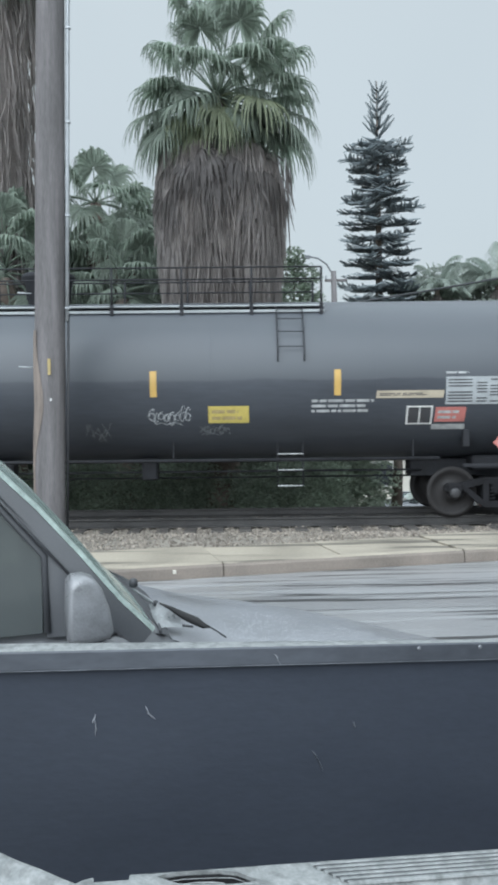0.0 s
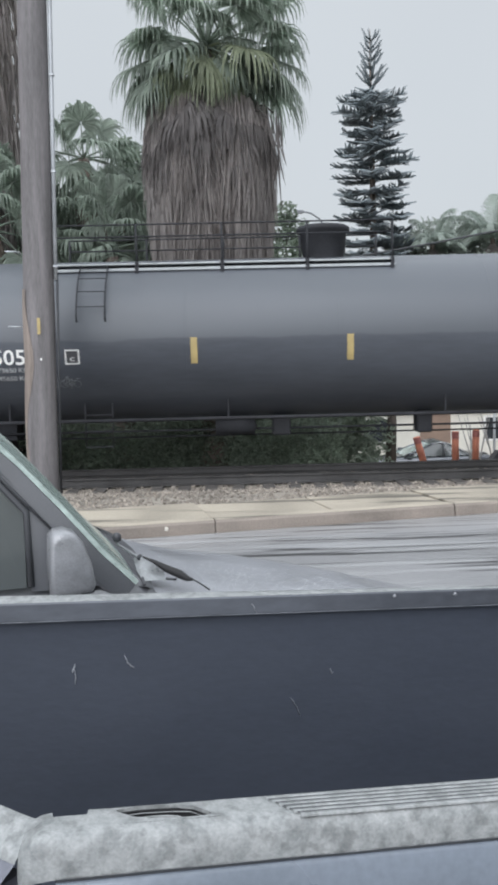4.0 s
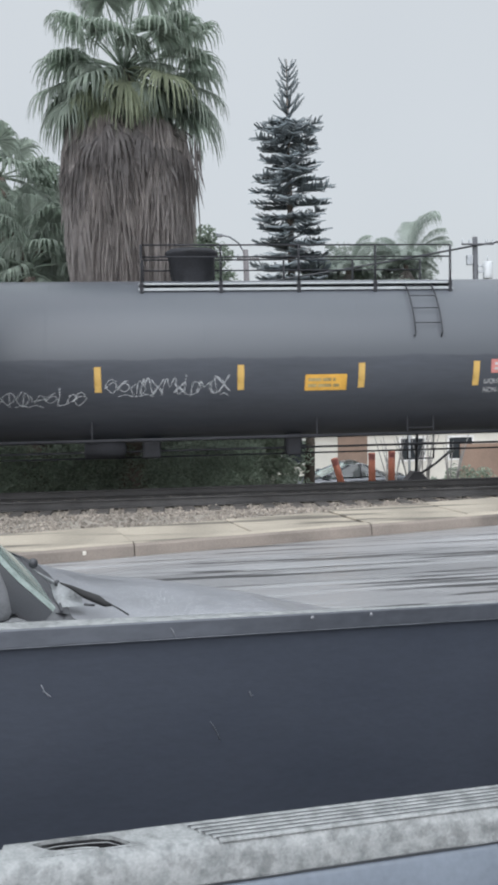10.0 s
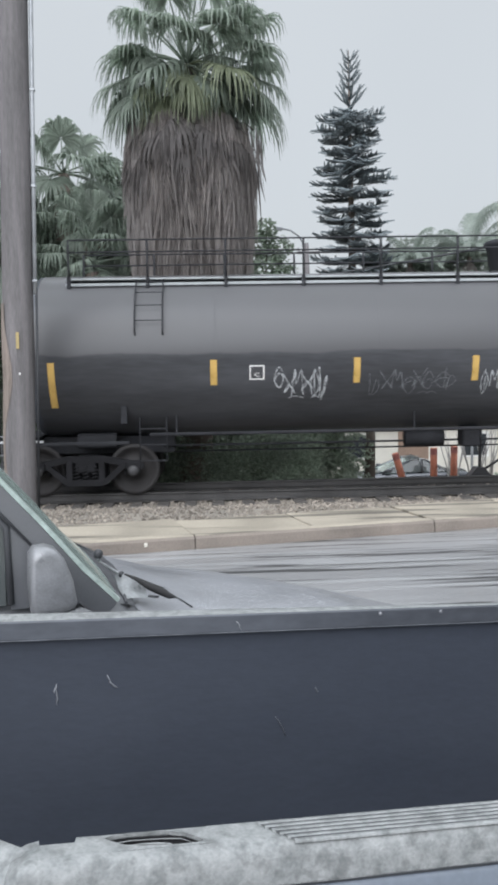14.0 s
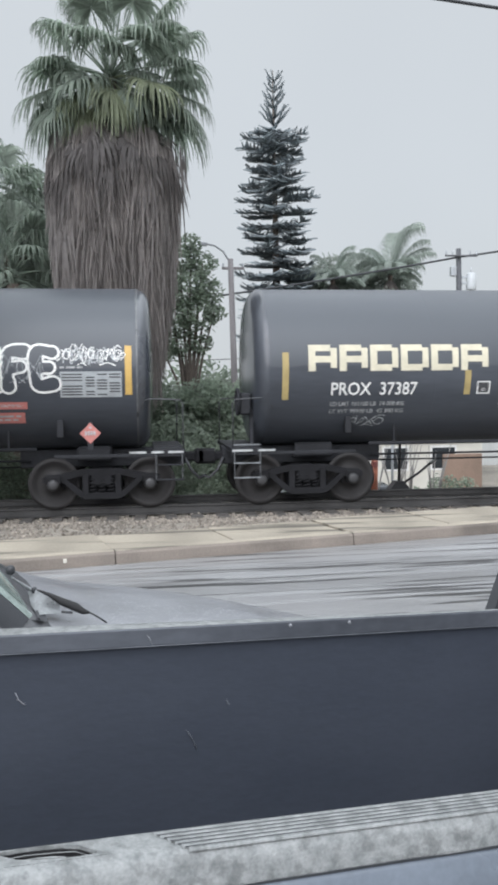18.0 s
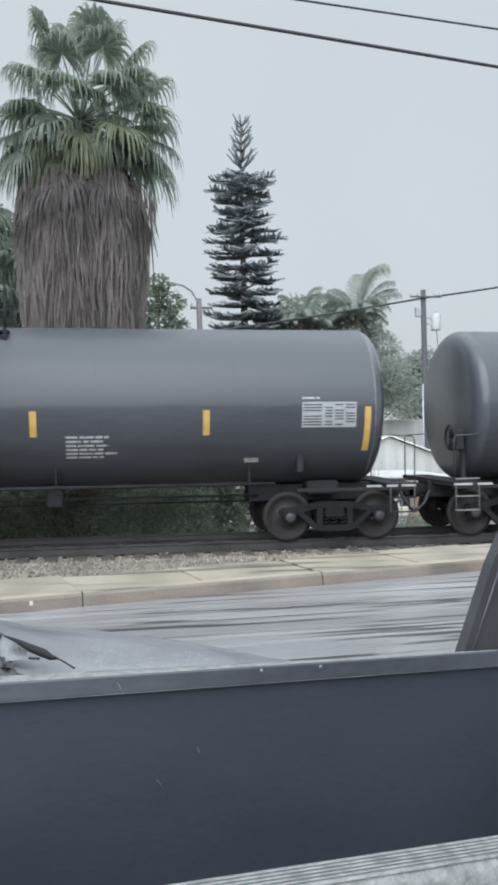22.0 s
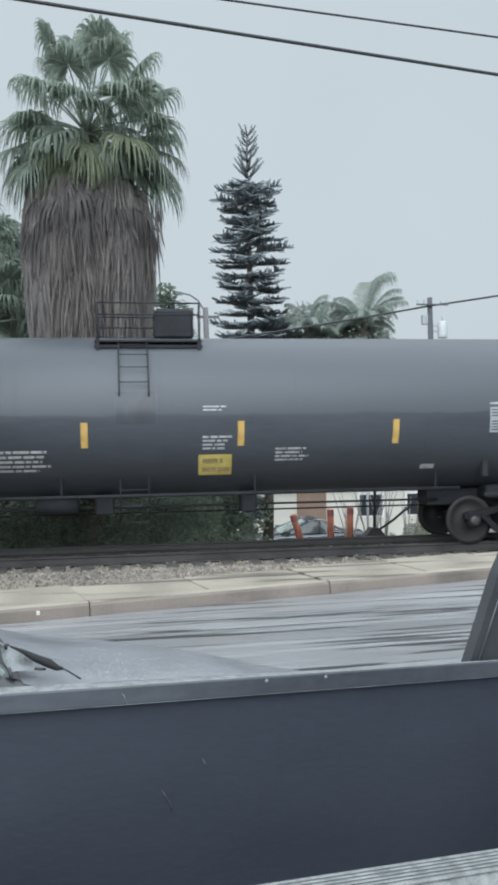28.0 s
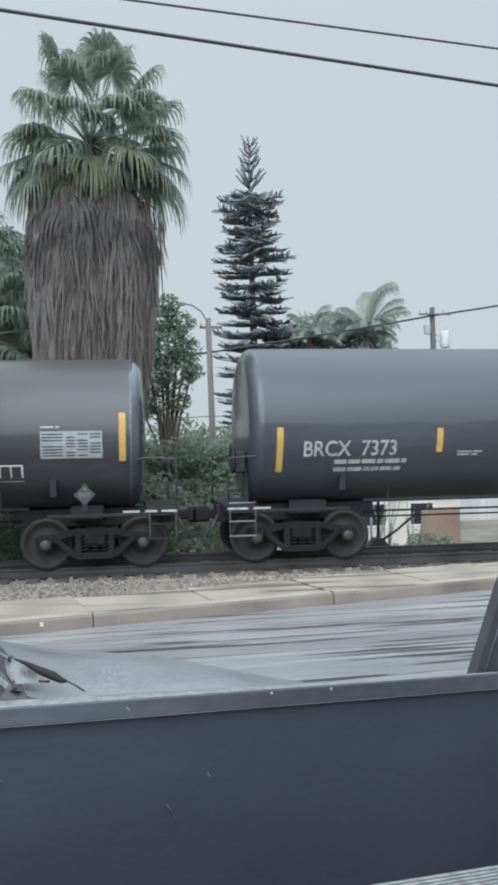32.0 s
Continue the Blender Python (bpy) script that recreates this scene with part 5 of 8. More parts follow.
car_at(-199.155, "black tank car, short, with faint white lettering", 15.15, [
    ("table", 6.32, 7.39, 2.17, 2.68), ("strip", 5.16, 5.44, 1.42, 1.54), ("lines", 2.09, 2.83, 1.73, 1.97, 3, G_), ("text", "BRCX  7373", G_, -7.12, -5.32, 1.97, 2.28), ("lines", -6.52, -4.82, 1.6, 1.94, 2, G_), ("lines", -4.1, -3.54, 1.93, 2.05, 2, G_), ("lines", -2.95, -1.98, 1.56, 2.06, 5, G_), ("lines", 0.53, 1.13, 1.98, 2.29, 4, G_), ("lines", 0.53, 0.97, 2.64, 2.76, 2, G_), ("lines", 0.53, 1.10, 1.5, 1.8, 3, D_)],
    (-1.16, 0.80), (-0.70, -0.18), 0.12, (4.47, 1.43, -1.35, -4.47), long_walk=False, bar_h=2.37, dome_box=True, end_drop=0.30)
car_at(-217.2, "black tank car following close behind the others", 15.15, [
    ("table", 6.13, 7.22, 2.03, 2.53), ("frame", 5.39, 5.81, 1.56, 1.92), ("dark_diamond", 6.89, 1.38)],
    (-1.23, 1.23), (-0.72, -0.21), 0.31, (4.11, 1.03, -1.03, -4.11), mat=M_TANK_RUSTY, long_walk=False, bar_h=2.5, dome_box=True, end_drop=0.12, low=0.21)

# how far the train has come, in metres, at these seconds
TRAVEL = [(0, 0.00), (0.5, 3.30), (1, 6.32), (1.5, 9.50), (2, 12.72), (2.5, 16.12), (4.5, 29.04), (5, 32.49), (5.5, 35.50), (6, 38.71), (6.5, 41.90), (7, 45.10), (7.5,
    48.49), (8, 51.50), (8.5, 54.75), (9, 57.95), (9.5, 61.19), (10, 64.63), (10.5, 67.64), (11, 70.86), (11.5, 74.08), (12, 77.26), (12.5, 80.67), (13, 83.65), (13.5,
    86.83), (15.5, 99.47), (16, 102.67), (16.5, 105.92), (17, 109.13), (17.5, 112.36), (18, 115.57), (18.5, 118.80), (19, 122.02), (19.5, 125.30), (20, 128.51), (20.5,
    131.77), (21, 135.07), (21.5, 138.29), (22, 141.51), (22.5, 144.78), (23, 148.03), (23.5, 151.34), (24, 154.65), (24.5, 157.78), (25, 161.36), (25.5, 164.77), (27.5,
    178.41), (28, 181.83), (28.5, 185.31), (29, 188.79), (29.5, 192.08), (30, 195.81), (30.5, 199.30), (31, 202.82), (31.5, 206.35), (32, 209.71)]


def gone(t):
    for (a, p), (b, q) in zip(TRAVEL, TRAVEL[1:]):
        if t <= b:
            return p + (q - p) * (t - a) / (b - a)
    return TRAVEL[-1][1]


# ---- street furniture beside the track ----
M_POLE = material("weathered_pole_timber", (0.152, 0.143, 0.146), 0.85, vary=0.45, scale=1.6, fine=22, bump=0.5, stretch=(5, 5, 0.35), depth=0.02)
M_GREYPOLE = material("old_grey_pole_timber", (0.085, 0.088, 0.095), 0.85, vary=0.4, scale=1.6, fine=22, bump=0.4, stretch=(5, 5, 0.35))
M_POLEWORN = material("worn_tan_timber", (0.205, 0.172, 0.15), 0.8, vary=0.4, scale=3, fine=22, bump=0.4, stretch=(5, 5, 0.4))
M_GALV = material("galvanised_steel", (0.40, 0.42, 0.44), 0.5, 0.3, vary=0.25, scale=3, fine=40, bump=0.05)
M_CABLE = material("black_cable", (0.03, 0.032, 0.036), 0.6, vary=0.2, scale=3, fine=40, bump=0.0)

pole = thing("utility_pole", "dark weathered timber utility pole with a steel conduit", "utility pole", at=pose(-3.27, 14.0, -0.12))
g = Geo()
rows = []
for i in range(15):
    z = i * 0.85
    r = 0.262 - 0.004 * z
    rows.append([((r + 0.008 * noise.noise((math.cos(k * .35) * 2, math.sin(k * .35) * 2, z))) * math.cos(k * 2 * math.pi / 18) + 0.0213 * z,
                  (r + 0.008 * noise.noise((math.cos(k * .35) * 2, math.sin(k * .35) * 2, z))) * math.sin(k * 2 * math.pi / 18), z) for k in range(18)])
g.sheet(rows, close_u=True)
part("shaft", g, M_POLE, pole)
g = Geo()
g.sheet([[(0.266 * math.cos(a) + 0.0213 * z, 0.266 * math.sin(a), z) for a in [radians(205 + 34 * k / 5 * (1 - 0.4 * math.sin(z * 2.1)) + 8 * math.sin(z * 3.7)) for k in range(6)]] for z in [0.1 + 0.25 * j for j in range(14)]])
part("worn_patch", g, M_POLEWORN, pole)
g = Geo().tube([(0.285 + 0.0213 * z, -0.02, z) for z in (3.5, 6, 9, 11.8)], 0.034, 8)
part("conduit", g, M_GALV, pole)
g = Geo().tube([(0.30, -0.02, 0), (0.315 + 0.02 * 3.5, -0.02, 3.6)], 0.02, 8)
part("ground_wire", g, M_CABLE, pole)
for z in (3.7, 5.2, 6.7, 8.2, 9.7):
    g = Geo().box(0.25 + 0.0213 * z, 0.33 + 0.0213 * z, -0.065, 0.02, z, z + 0.03, 0.004)
    part("strap", g, M_GALV, pole)
part("tag", Geo().box(0.08, 0.13, -0.27, -0.262, 2.62, 2.88, 0.002), M_PALEYEL, pole, "narrow yellow tag")
part("tag", Geo().box(0.11, 0.135, -0.27, -0.262, 2.20, 2.24, 0.002), M_WHITE, pole)
for z in (2.75, 3.95):
    part("bolt", Geo().tube([(-0.2, -0.1, z), (-0.42, -0.12, z + 0.01)], 0.012, 6), M_GALV, pole)
part("crossarm", Geo().box(-1.3 + 0.24, 1.3 + 0.24, -0.34, -0.24, 11.2, 11.34, 0.01), M_POLE, pole)


def cable(label, pts, r, sag=0.0):
    n = 24
    a, b = Vector(pts[0]), Vector(pts[1])
    path = []
    for i in range(n + 1):
        t = i / n
        p = a.lerp(b, t)
        p.z -= sag * 4 * t * (1 - t)
        path.append(p)
    ob = part("overhead_cable", Geo().tube(path, r, 6), M_CABLE)
    return tagged(ob, label, "cable", group="overhead cables")


for x, y, lo, hi in ((-22, 9.0, 8.614, 8.36), (14.6, 14.6, 7.851, 8.73)):
    rp = thing("utility_pole", "weathered timber pole that carries the roadside cables", "utility pole", at=pose(x, y + 0.22, ground_height(x, y)), group="roadside poles")
    z0 = ground_height(x, y)
    part("shaft", Geo().tube([(0, 0, 0), (0, 0, hi - z0 + 0.6)], [0.2, 0.15], 14), M_POLE, rp)
    for z in (lo - z0, hi - z0):
        part("insulator", Geo().tube([(0, 0, z), (0, -0.22, z)], 0.035, 8), M_GALV, rp)
cable("thick black overhead cable strung along the road", ((-22, 9.0, 8.614), (14.6, 14.6, 7.851)), 0.027, 0.0)
cable("thin black overhead cable strung along the road", ((-22, 9.0, 8.36), (14.6, 14.6, 8.73)), 0.017, 0.0)
cable("dark overhead cable sagging past the far trees", ((30, 42, 11.2), (16.2, 41.8, 8.75)), 0.05, 0.12)
cable("dark overhead cable sagging past the far trees", ((16.2, 41.8, 8.75), (-14, 41, 4.6)), 0.05, 0.35)
cable("thin cable low behind the gap in the trees", ((16, 44, 4.2), (-3, 44, 3.6)), 0.02, 0.1)

M_SIDING_PALE = material("pale_grey_enamel", (0.46, 0.48, 0.49), 0.6, vary=0.15, scale=3, fine=40, bump=0.03)
M_LAMPGREY = material("dull_grey_lamp_metal", (0.16, 0.17, 0.18), 0.6, 0.2, vary=0.25, scale=3, fine=40, bump=0.05)
lamp = thing("street_lamp", "grey street lamp with a curved arm on a timber post", "street lamp", at=pose(3.77, 34, -2.1))
part("post", Geo().tube([(0.1, 0, 0), (-0.10, 0, 9.42)], [0.15, 0.11], 12), M_POLE, lamp)
part("arm", Geo().tube([(-0.08, 0, 8.8), (-0.14, 0, 9.3), (-0.38, 0, 9.7), (-0.72, 0, 9.93), (-1.05, 0, 10.0)], 0.036, 8), M_LAMPGREY, lamp)
part("lamp_head", Geo().prism([(-1.40, 9.97), (-1.32, 9.93), (-1.05, 9.93), (-0.98, 9.98), (-1.05, 10.03), (-1.30, 10.05)], -0.12, 0.12), M_LAMPGREY, lamp)
part("photocell", Geo().tube([(-1.25, 0, 10.0), (-1.25, 0, 10.09)], 0.04, 8), M_GALV, lamp)
part("crossarm", Geo().box(-0.45, 0.45, -0.05, 0.05, 9.0, 9.1, 0.01), M_POLE, lamp)
for x in (-0.4, 0.4):
    part("insulator", Geo().lathe([(9.1, 0.03), (9.16, 0.05), (9.2, 0.03), (9.24, 0.045), (9.26, 0.001)], 8, "Z", (x, 0, 0)), M_GALV, lamp)

up = thing("utility_pole", "far timber utility pole with a grey transformer", "utility pole", at=pose(16.3, 42, -2.1))
part("shaft", Geo().tube([(0.1, 0, 0), (-0.06, 0, 11.3)], [0.19, 0.13], 12), M_GREYPOLE, up)
part("riser", Geo().tube([(-0.14, -0.17, 0), (-0.18, -0.17, 6.4)], 0.05, 8), M_GALV, up, "pale riser pipe")
part("drop_cable", Geo().tube([(0.62, -0.1, 9.2), (0.7, -0.1, 8.2), (0.85, -0.1, 7.0), (2.4, -0.1, 6.6)], 0.018, 5), M_CABLE, up)
part("transformer", Geo().lathe([(9.2, 0.001), (9.2, 0.23), (9.25, 0.25), (10.0, 0.25), (10.06, 0.2), (10.08, 0.001)], 14, "Z", (0.58, -0.1, 0)), M_SIDING_PALE, up)
part("bracket", Geo().box(0.1, 0.4, -0.12, -0.02, 9.5, 9.6, 0.01).box(0.1, 0.4, -0.12, -0.02, 9.8, 9.9, 0.01), M_GALV, up)
part("crossarm", Geo().box(-0.85, 0.85, -0.27, -0.19, 10.87, 10.95, 0.01), M_GREYPOLE, up)
for x in (-0.8, -0.45, 0.45, 0.8):
    part("insulator", Geo().lathe([(10.97, 0.03), (11.05, 0.06), (11.1, 0.03), (11.15, 0.05), (11.18, 0.001)], 8, "Z", (x, -0.23, 0)), M_GALV, up)
part("bushing", Geo().tube([(0.58, -0.1, 10.05), (0.56, -0.1, 10.35)], 0.03, 8), M_GALV, up)
part("meter_box", Geo().box(-0.5, -0.2, -0.15, 0.1, 9.9, 10.4, 0.03), M_GALV, up)

# ---- behind the track ----
M_ORANGE = material("faded_orange_plastic", (0.60, 0.22, 0.14), 0.5, vary=0.25, scale=4, fine=30, bump=0.05)
for x, h, lean in ((4.42, 0.74, -16), (5.15, 0.82, 0), (5.63, 0.85, 1)):
    p = thing("delineator_post", "faded orange plastic delineator post beyond the rails", "post", at=pose(x, 20.0, ground_height(x, 20.0), 0, lean, 0), group="orange posts beyond the rails")
    part("tube", Geo().tube([(0, 0, 0.0), (0, 0, h)], [0.085, 0.08], 14), M_ORANGE, p)
    part("base", Geo().lathe([(0.0, 0.2), (0.05, 0.19), (0.09, 0.1), (0.1, 0.001)], 14, "Z"), M_INK, p)
    part("band", Geo().lathe([(h - 0.16, 0.086), (h - 0.02, 0.085)], 14, "Z"), M_RED, p)
st = thing("switch_stand", "black iron switch stand with a lever beside the track", "switch stand", at=pose(5.92, 19.0, ground_height(5.92, 19.0)))
part("base", Geo().prism([(-0.34, 0), (0.34, 0), (0.28, 0.12), (0.1, 0.34), (-0.08, 0.34), (-0.26, 0.12)], -0.15, 0.15), M_INK, st)
part("mast", Geo().tube([(0.02, 0, 0.3), (0.05, 0, 1.35)], 0.035, 8), M_INK, st)
part("lever", Geo().tube([(0.08, -0.1, 0.28), (0.45, -0.12, 0.52), (0.80, -0.12, 0.80)], 0.03, 8), M_INK, st)
part("grip", Geo().tube([(0.72, -0.12, 0.74), (0.86, -0.12, 0.84)], 0.045, 8), M_GREYW, st)

M_STUCCO = material("pale_stucco", (0.62, 0.60, 0.54), 0.85, vary=0.15, scale=0.8, fine=30, bump=0.2)
M_BROWNDOOR = material("brown_painted_boards", (0.24, 0.17, 0.13), 0.7, vary=0.2, scale=1, fine=20, bump=0.1)
M_SIDING = material("pale_grey_siding", (0.50, 0.51, 0.50), 0.75, vary=0.2, scale=0.7, fine=12, bump=0.15, stretch=(4, 1, 0.4))
M_DARKGLASS = material("dark_window_glass", (0.03, 0.035, 0.04), 0.12, vary=0.2, scale=2, fine=10, bump=0.0)

b1 = thing("low_building", "low pale stucco building with a brown door", "building", at=pose(4.2, 33, -2.15))
part("wall", Geo().box(0, 9.6, 0, 5, 0, 2.12, 0.02), M_STUCCO, b1)
part("door", Geo().box(2.9, 4.1, -0.04, 0.02, 0.0, 2.02, 0.01), M_BROWNDOOR, b1, "brown boarded door")
part("roof", Geo().box(-0.2, 9.8, -0.2, 5.2, 2.12, 2.21, 0.03), M_SIDING, b1)
for x in (0.6, 5.4, 7.4):
    w = part("window", Geo().box(x, x + 1.1, -0.03, 0.02, 0.9, 1.9, 0.01), M_WHITE, b1)
    part("pane", Geo().box(x + 0.08, x + 1.02, -0.04, -0.02, 0.98, 1.82), M_DARKGLASS, w)
part("brick_base", Geo().box(7.9, 9.55, -0.12, 0.0, 0.0, 1.55, 0.01), M_BROWNDOOR, b1)
h1 = thing("gabled_shed", "pale gabled shed with grey boards behind the tracks", "shed", at=pose(10.25, 39, -2.15))
part("wall", Geo().prism([(0.15, 0), (5.9, 0), (5.9, 2.68), (3.05, 3.74), (0.15, 2.68)], 0, 4), M_SIDING, h1)
for s in ((-0.05, 2.66, 3.05, 3.80), (3.05, 3.80, 6.15, 2.64)):
    g = Geo().prism([(s[0], s[1]), (s[2], s[3]), (s[2], s[3] + 0.07), (s[0], s[1] + 0.07)], -0.25, 4.2)
    part("roof", g, M_WHITE, h1)
for i in range(14):
    part("board", Geo().box(0.2 + i * 0.41, 0.58 + i * 0.41, -0.02, 0.0, 0.05, 2.62, 0.004), M_SIDING, h1)
wl_ = thing("yard_wall", "long pale grey block wall behind the shed", "wall", at=pose(11.85, 44.5, -2.2))
part("wall", Geo().box(0, 20, 0, 0.25, 0, 4.6, 0.02), M_SIDING, wl_)
part("coping", Geo().box(-0.05, 20.05, -0.06, 0.31, 4.6, 4.7, 0.02), M_STUCCO, wl_)
# stop sign on the far side of the track
M_SIGNRED = material("dull_red_sign", (0.16, 0.065, 0.068), 0.6, vary=0.2, scale=5, fine=40, bump=0.03)
sg = thing("crossing_sign", "round dark red sign on a post beyond the rails", "sign", at=pose(7.6, 25.0, ground_height(7.6, 25.0)))
part("post", Geo().tube([(0, 0, 0), (0, 0, 3.6)], 0.04, 8), M_GALV, sg)
part("disc", Geo().lathe([(-0.07, 0.001), (-0.07, 0.25), (-0.05, 0.26), (-0.03, 0.25), (-0.03, 0.001)], 24, "Y", (0, 0, 3.30)), M_SIGNRED, sg)


# ---- vehicles ----
M_TYRE = material("tyre_rubber", (0.025, 0.025, 0.026), 0.85, vary=0.3, scale=5, fine=40, bump=0.2)
M_RIM = material("alloy_rim", (0.4, 0.41, 0.42), 0.35, 0.8, vary=0.2, scale=5, fine=40, bump=0.02)
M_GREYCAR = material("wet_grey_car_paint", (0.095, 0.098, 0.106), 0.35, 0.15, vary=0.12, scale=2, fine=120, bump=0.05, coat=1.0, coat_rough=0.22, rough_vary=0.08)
M_SILVER = material("silver_car_paint", (0.5, 0.51, 0.53), 0.25, 0.5, vary=0.08, scale=2, fine=60, bump=0.01, coat=0.5)
M_DARKCAR = material("dark_grey_car_paint", (0.07, 0.075, 0.085), 0.22, 0.3, vary=0.12, scale=2, fine=60, bump=0.01, coat=0.6)
M_TRIM = material("black_plastic_trim", (0.045, 0.047, 0.052), 0.55, vary=0.2, scale=5, fine=60, bump=0.08)
M_CABIN = material("dark_cabin_cloth", (0.06, 0.062, 0.07), 0.9, vary=0.3, scale=5, fine=60, bump=0.2)
M_TAIL = material("red_lamp_lens", (0.5, 0.03, 0.03), 0.2, vary=0.2, scale=5, fine=40, bump=0.02)


def glass(name, tint, alpha_rough=0.03):
    m = bpy.data.materials.new(name)
    m.use_nodes = True
    nt = m.node_tree
    nt.nodes.remove(nt.nodes["Principled BSDF"])
    tr, gl, mx, fr = (nt.nodes.new("ShaderNodeBsdf" + k) if k in ("Transparent", "Glossy") else nt.nodes.new(k) for k in ("Transparent", "Glossy", "ShaderNodeMixShader", "ShaderNodeFresnel"))
    tr.inputs["Color"].default_value = (*tint, 1)
    gl.inputs["Roughness"].default_value = alpha_rough
    fr.inputs["IOR"].default_value = 1.6
    nt.links.new(fr.outputs[0], mx.inputs[0])
    nt.links.new(tr.outputs[0], mx.inputs[1])
    nt.links.new(gl.outputs[0], mx.inputs[2])
    nt.links.new(mx.outputs[0], nt.nodes["Material Output"].inputs["Surface"])
    return m


M_GLASS = glass("tinted_car_glass", (0.22, 0.25, 0.25))
M_WINDSHIELD = glass("green_windscreen_glass", (0.62, 0.72, 0.68))


def rain_sheen(m, colour, amount):
    """A pale diffuse tone over the wet glass stands in for the sky it reflects."""
    nt = m.node_tree
    sky_tone, mix = nt.nodes.new("ShaderNodeBsdfDiffuse"), nt.nodes.new("ShaderNodeMixShader")
    sky_tone.inputs["Color"].default_value = (*colour, 1)
    mix.inputs[0].default_value = amount
    nt.links.new(nt.nodes["Material Output"].inputs["Surface"].links[0].from_socket, mix.inputs[1])
    nt.links.new(sky_tone.outputs[0], mix.inputs[2])
    nt.links.new(mix.outputs[0], nt.nodes["Material Output"].inputs["Surface"])


rain_sheen(M_WINDSHIELD, (0.50, 0.60, 0.56), 0.30)
rain_sheen(M_GLASS, (0.30, 0.33, 0.33), 0.22)


def wheel(car, x, y, r, w=0.2, side=1):
    t = part("wheel", Geo().lathe([(y - w / 2, r * 0.62), (y - w / 2, r * 0.93), (y - w / 2 + 0.03, r), (y + w / 2 - 0.03, r), (y + w / 2, r * 0.93), (y + w / 2, r * 0.62)], 28, "Y", (x, 0, r)), M_TYRE, car)
    part("rim", Geo().lathe([(y + side * (w / 2 - 0.02), 0.001), (y + side * (w / 2 - 0.02), 0.05), (y + side * (w / 2 - 0.05), 0.08), (y + side * (w / 2 - 0.05), r * 0.5), (y + side * (w / 2 - 0.01), r * 0.63), (y - side * w * 0.3, r * 0.62)], 24, "Y", (x, 0, r)), M_RIM, t)


def section(x, half, zs, zb, top, crown, shoulder=0.9):
    """One cross-section of a car body's lower part: sill zs, belly zb of the flank, top edge, with the crown above it."""
    r = []
    for y, z in ((0.55, zs - 0.03), (0.90, zs), (0.97, min(zs + 0.12, zb - 0.02)), (1.0, zb), (0.99, min((zb + top) / 2 + 0.06, top - 0.065)), (0.965, top - 0.05), (shoulder, top), (0.6, top + crown * 0.65), (0.3, top + crown * 0.93), (0.0, top + crown)):
        r.append((x, -half * y, z))
    r += [(x, -p[1], p[2]) for p in r[-2::-1]]
    return r


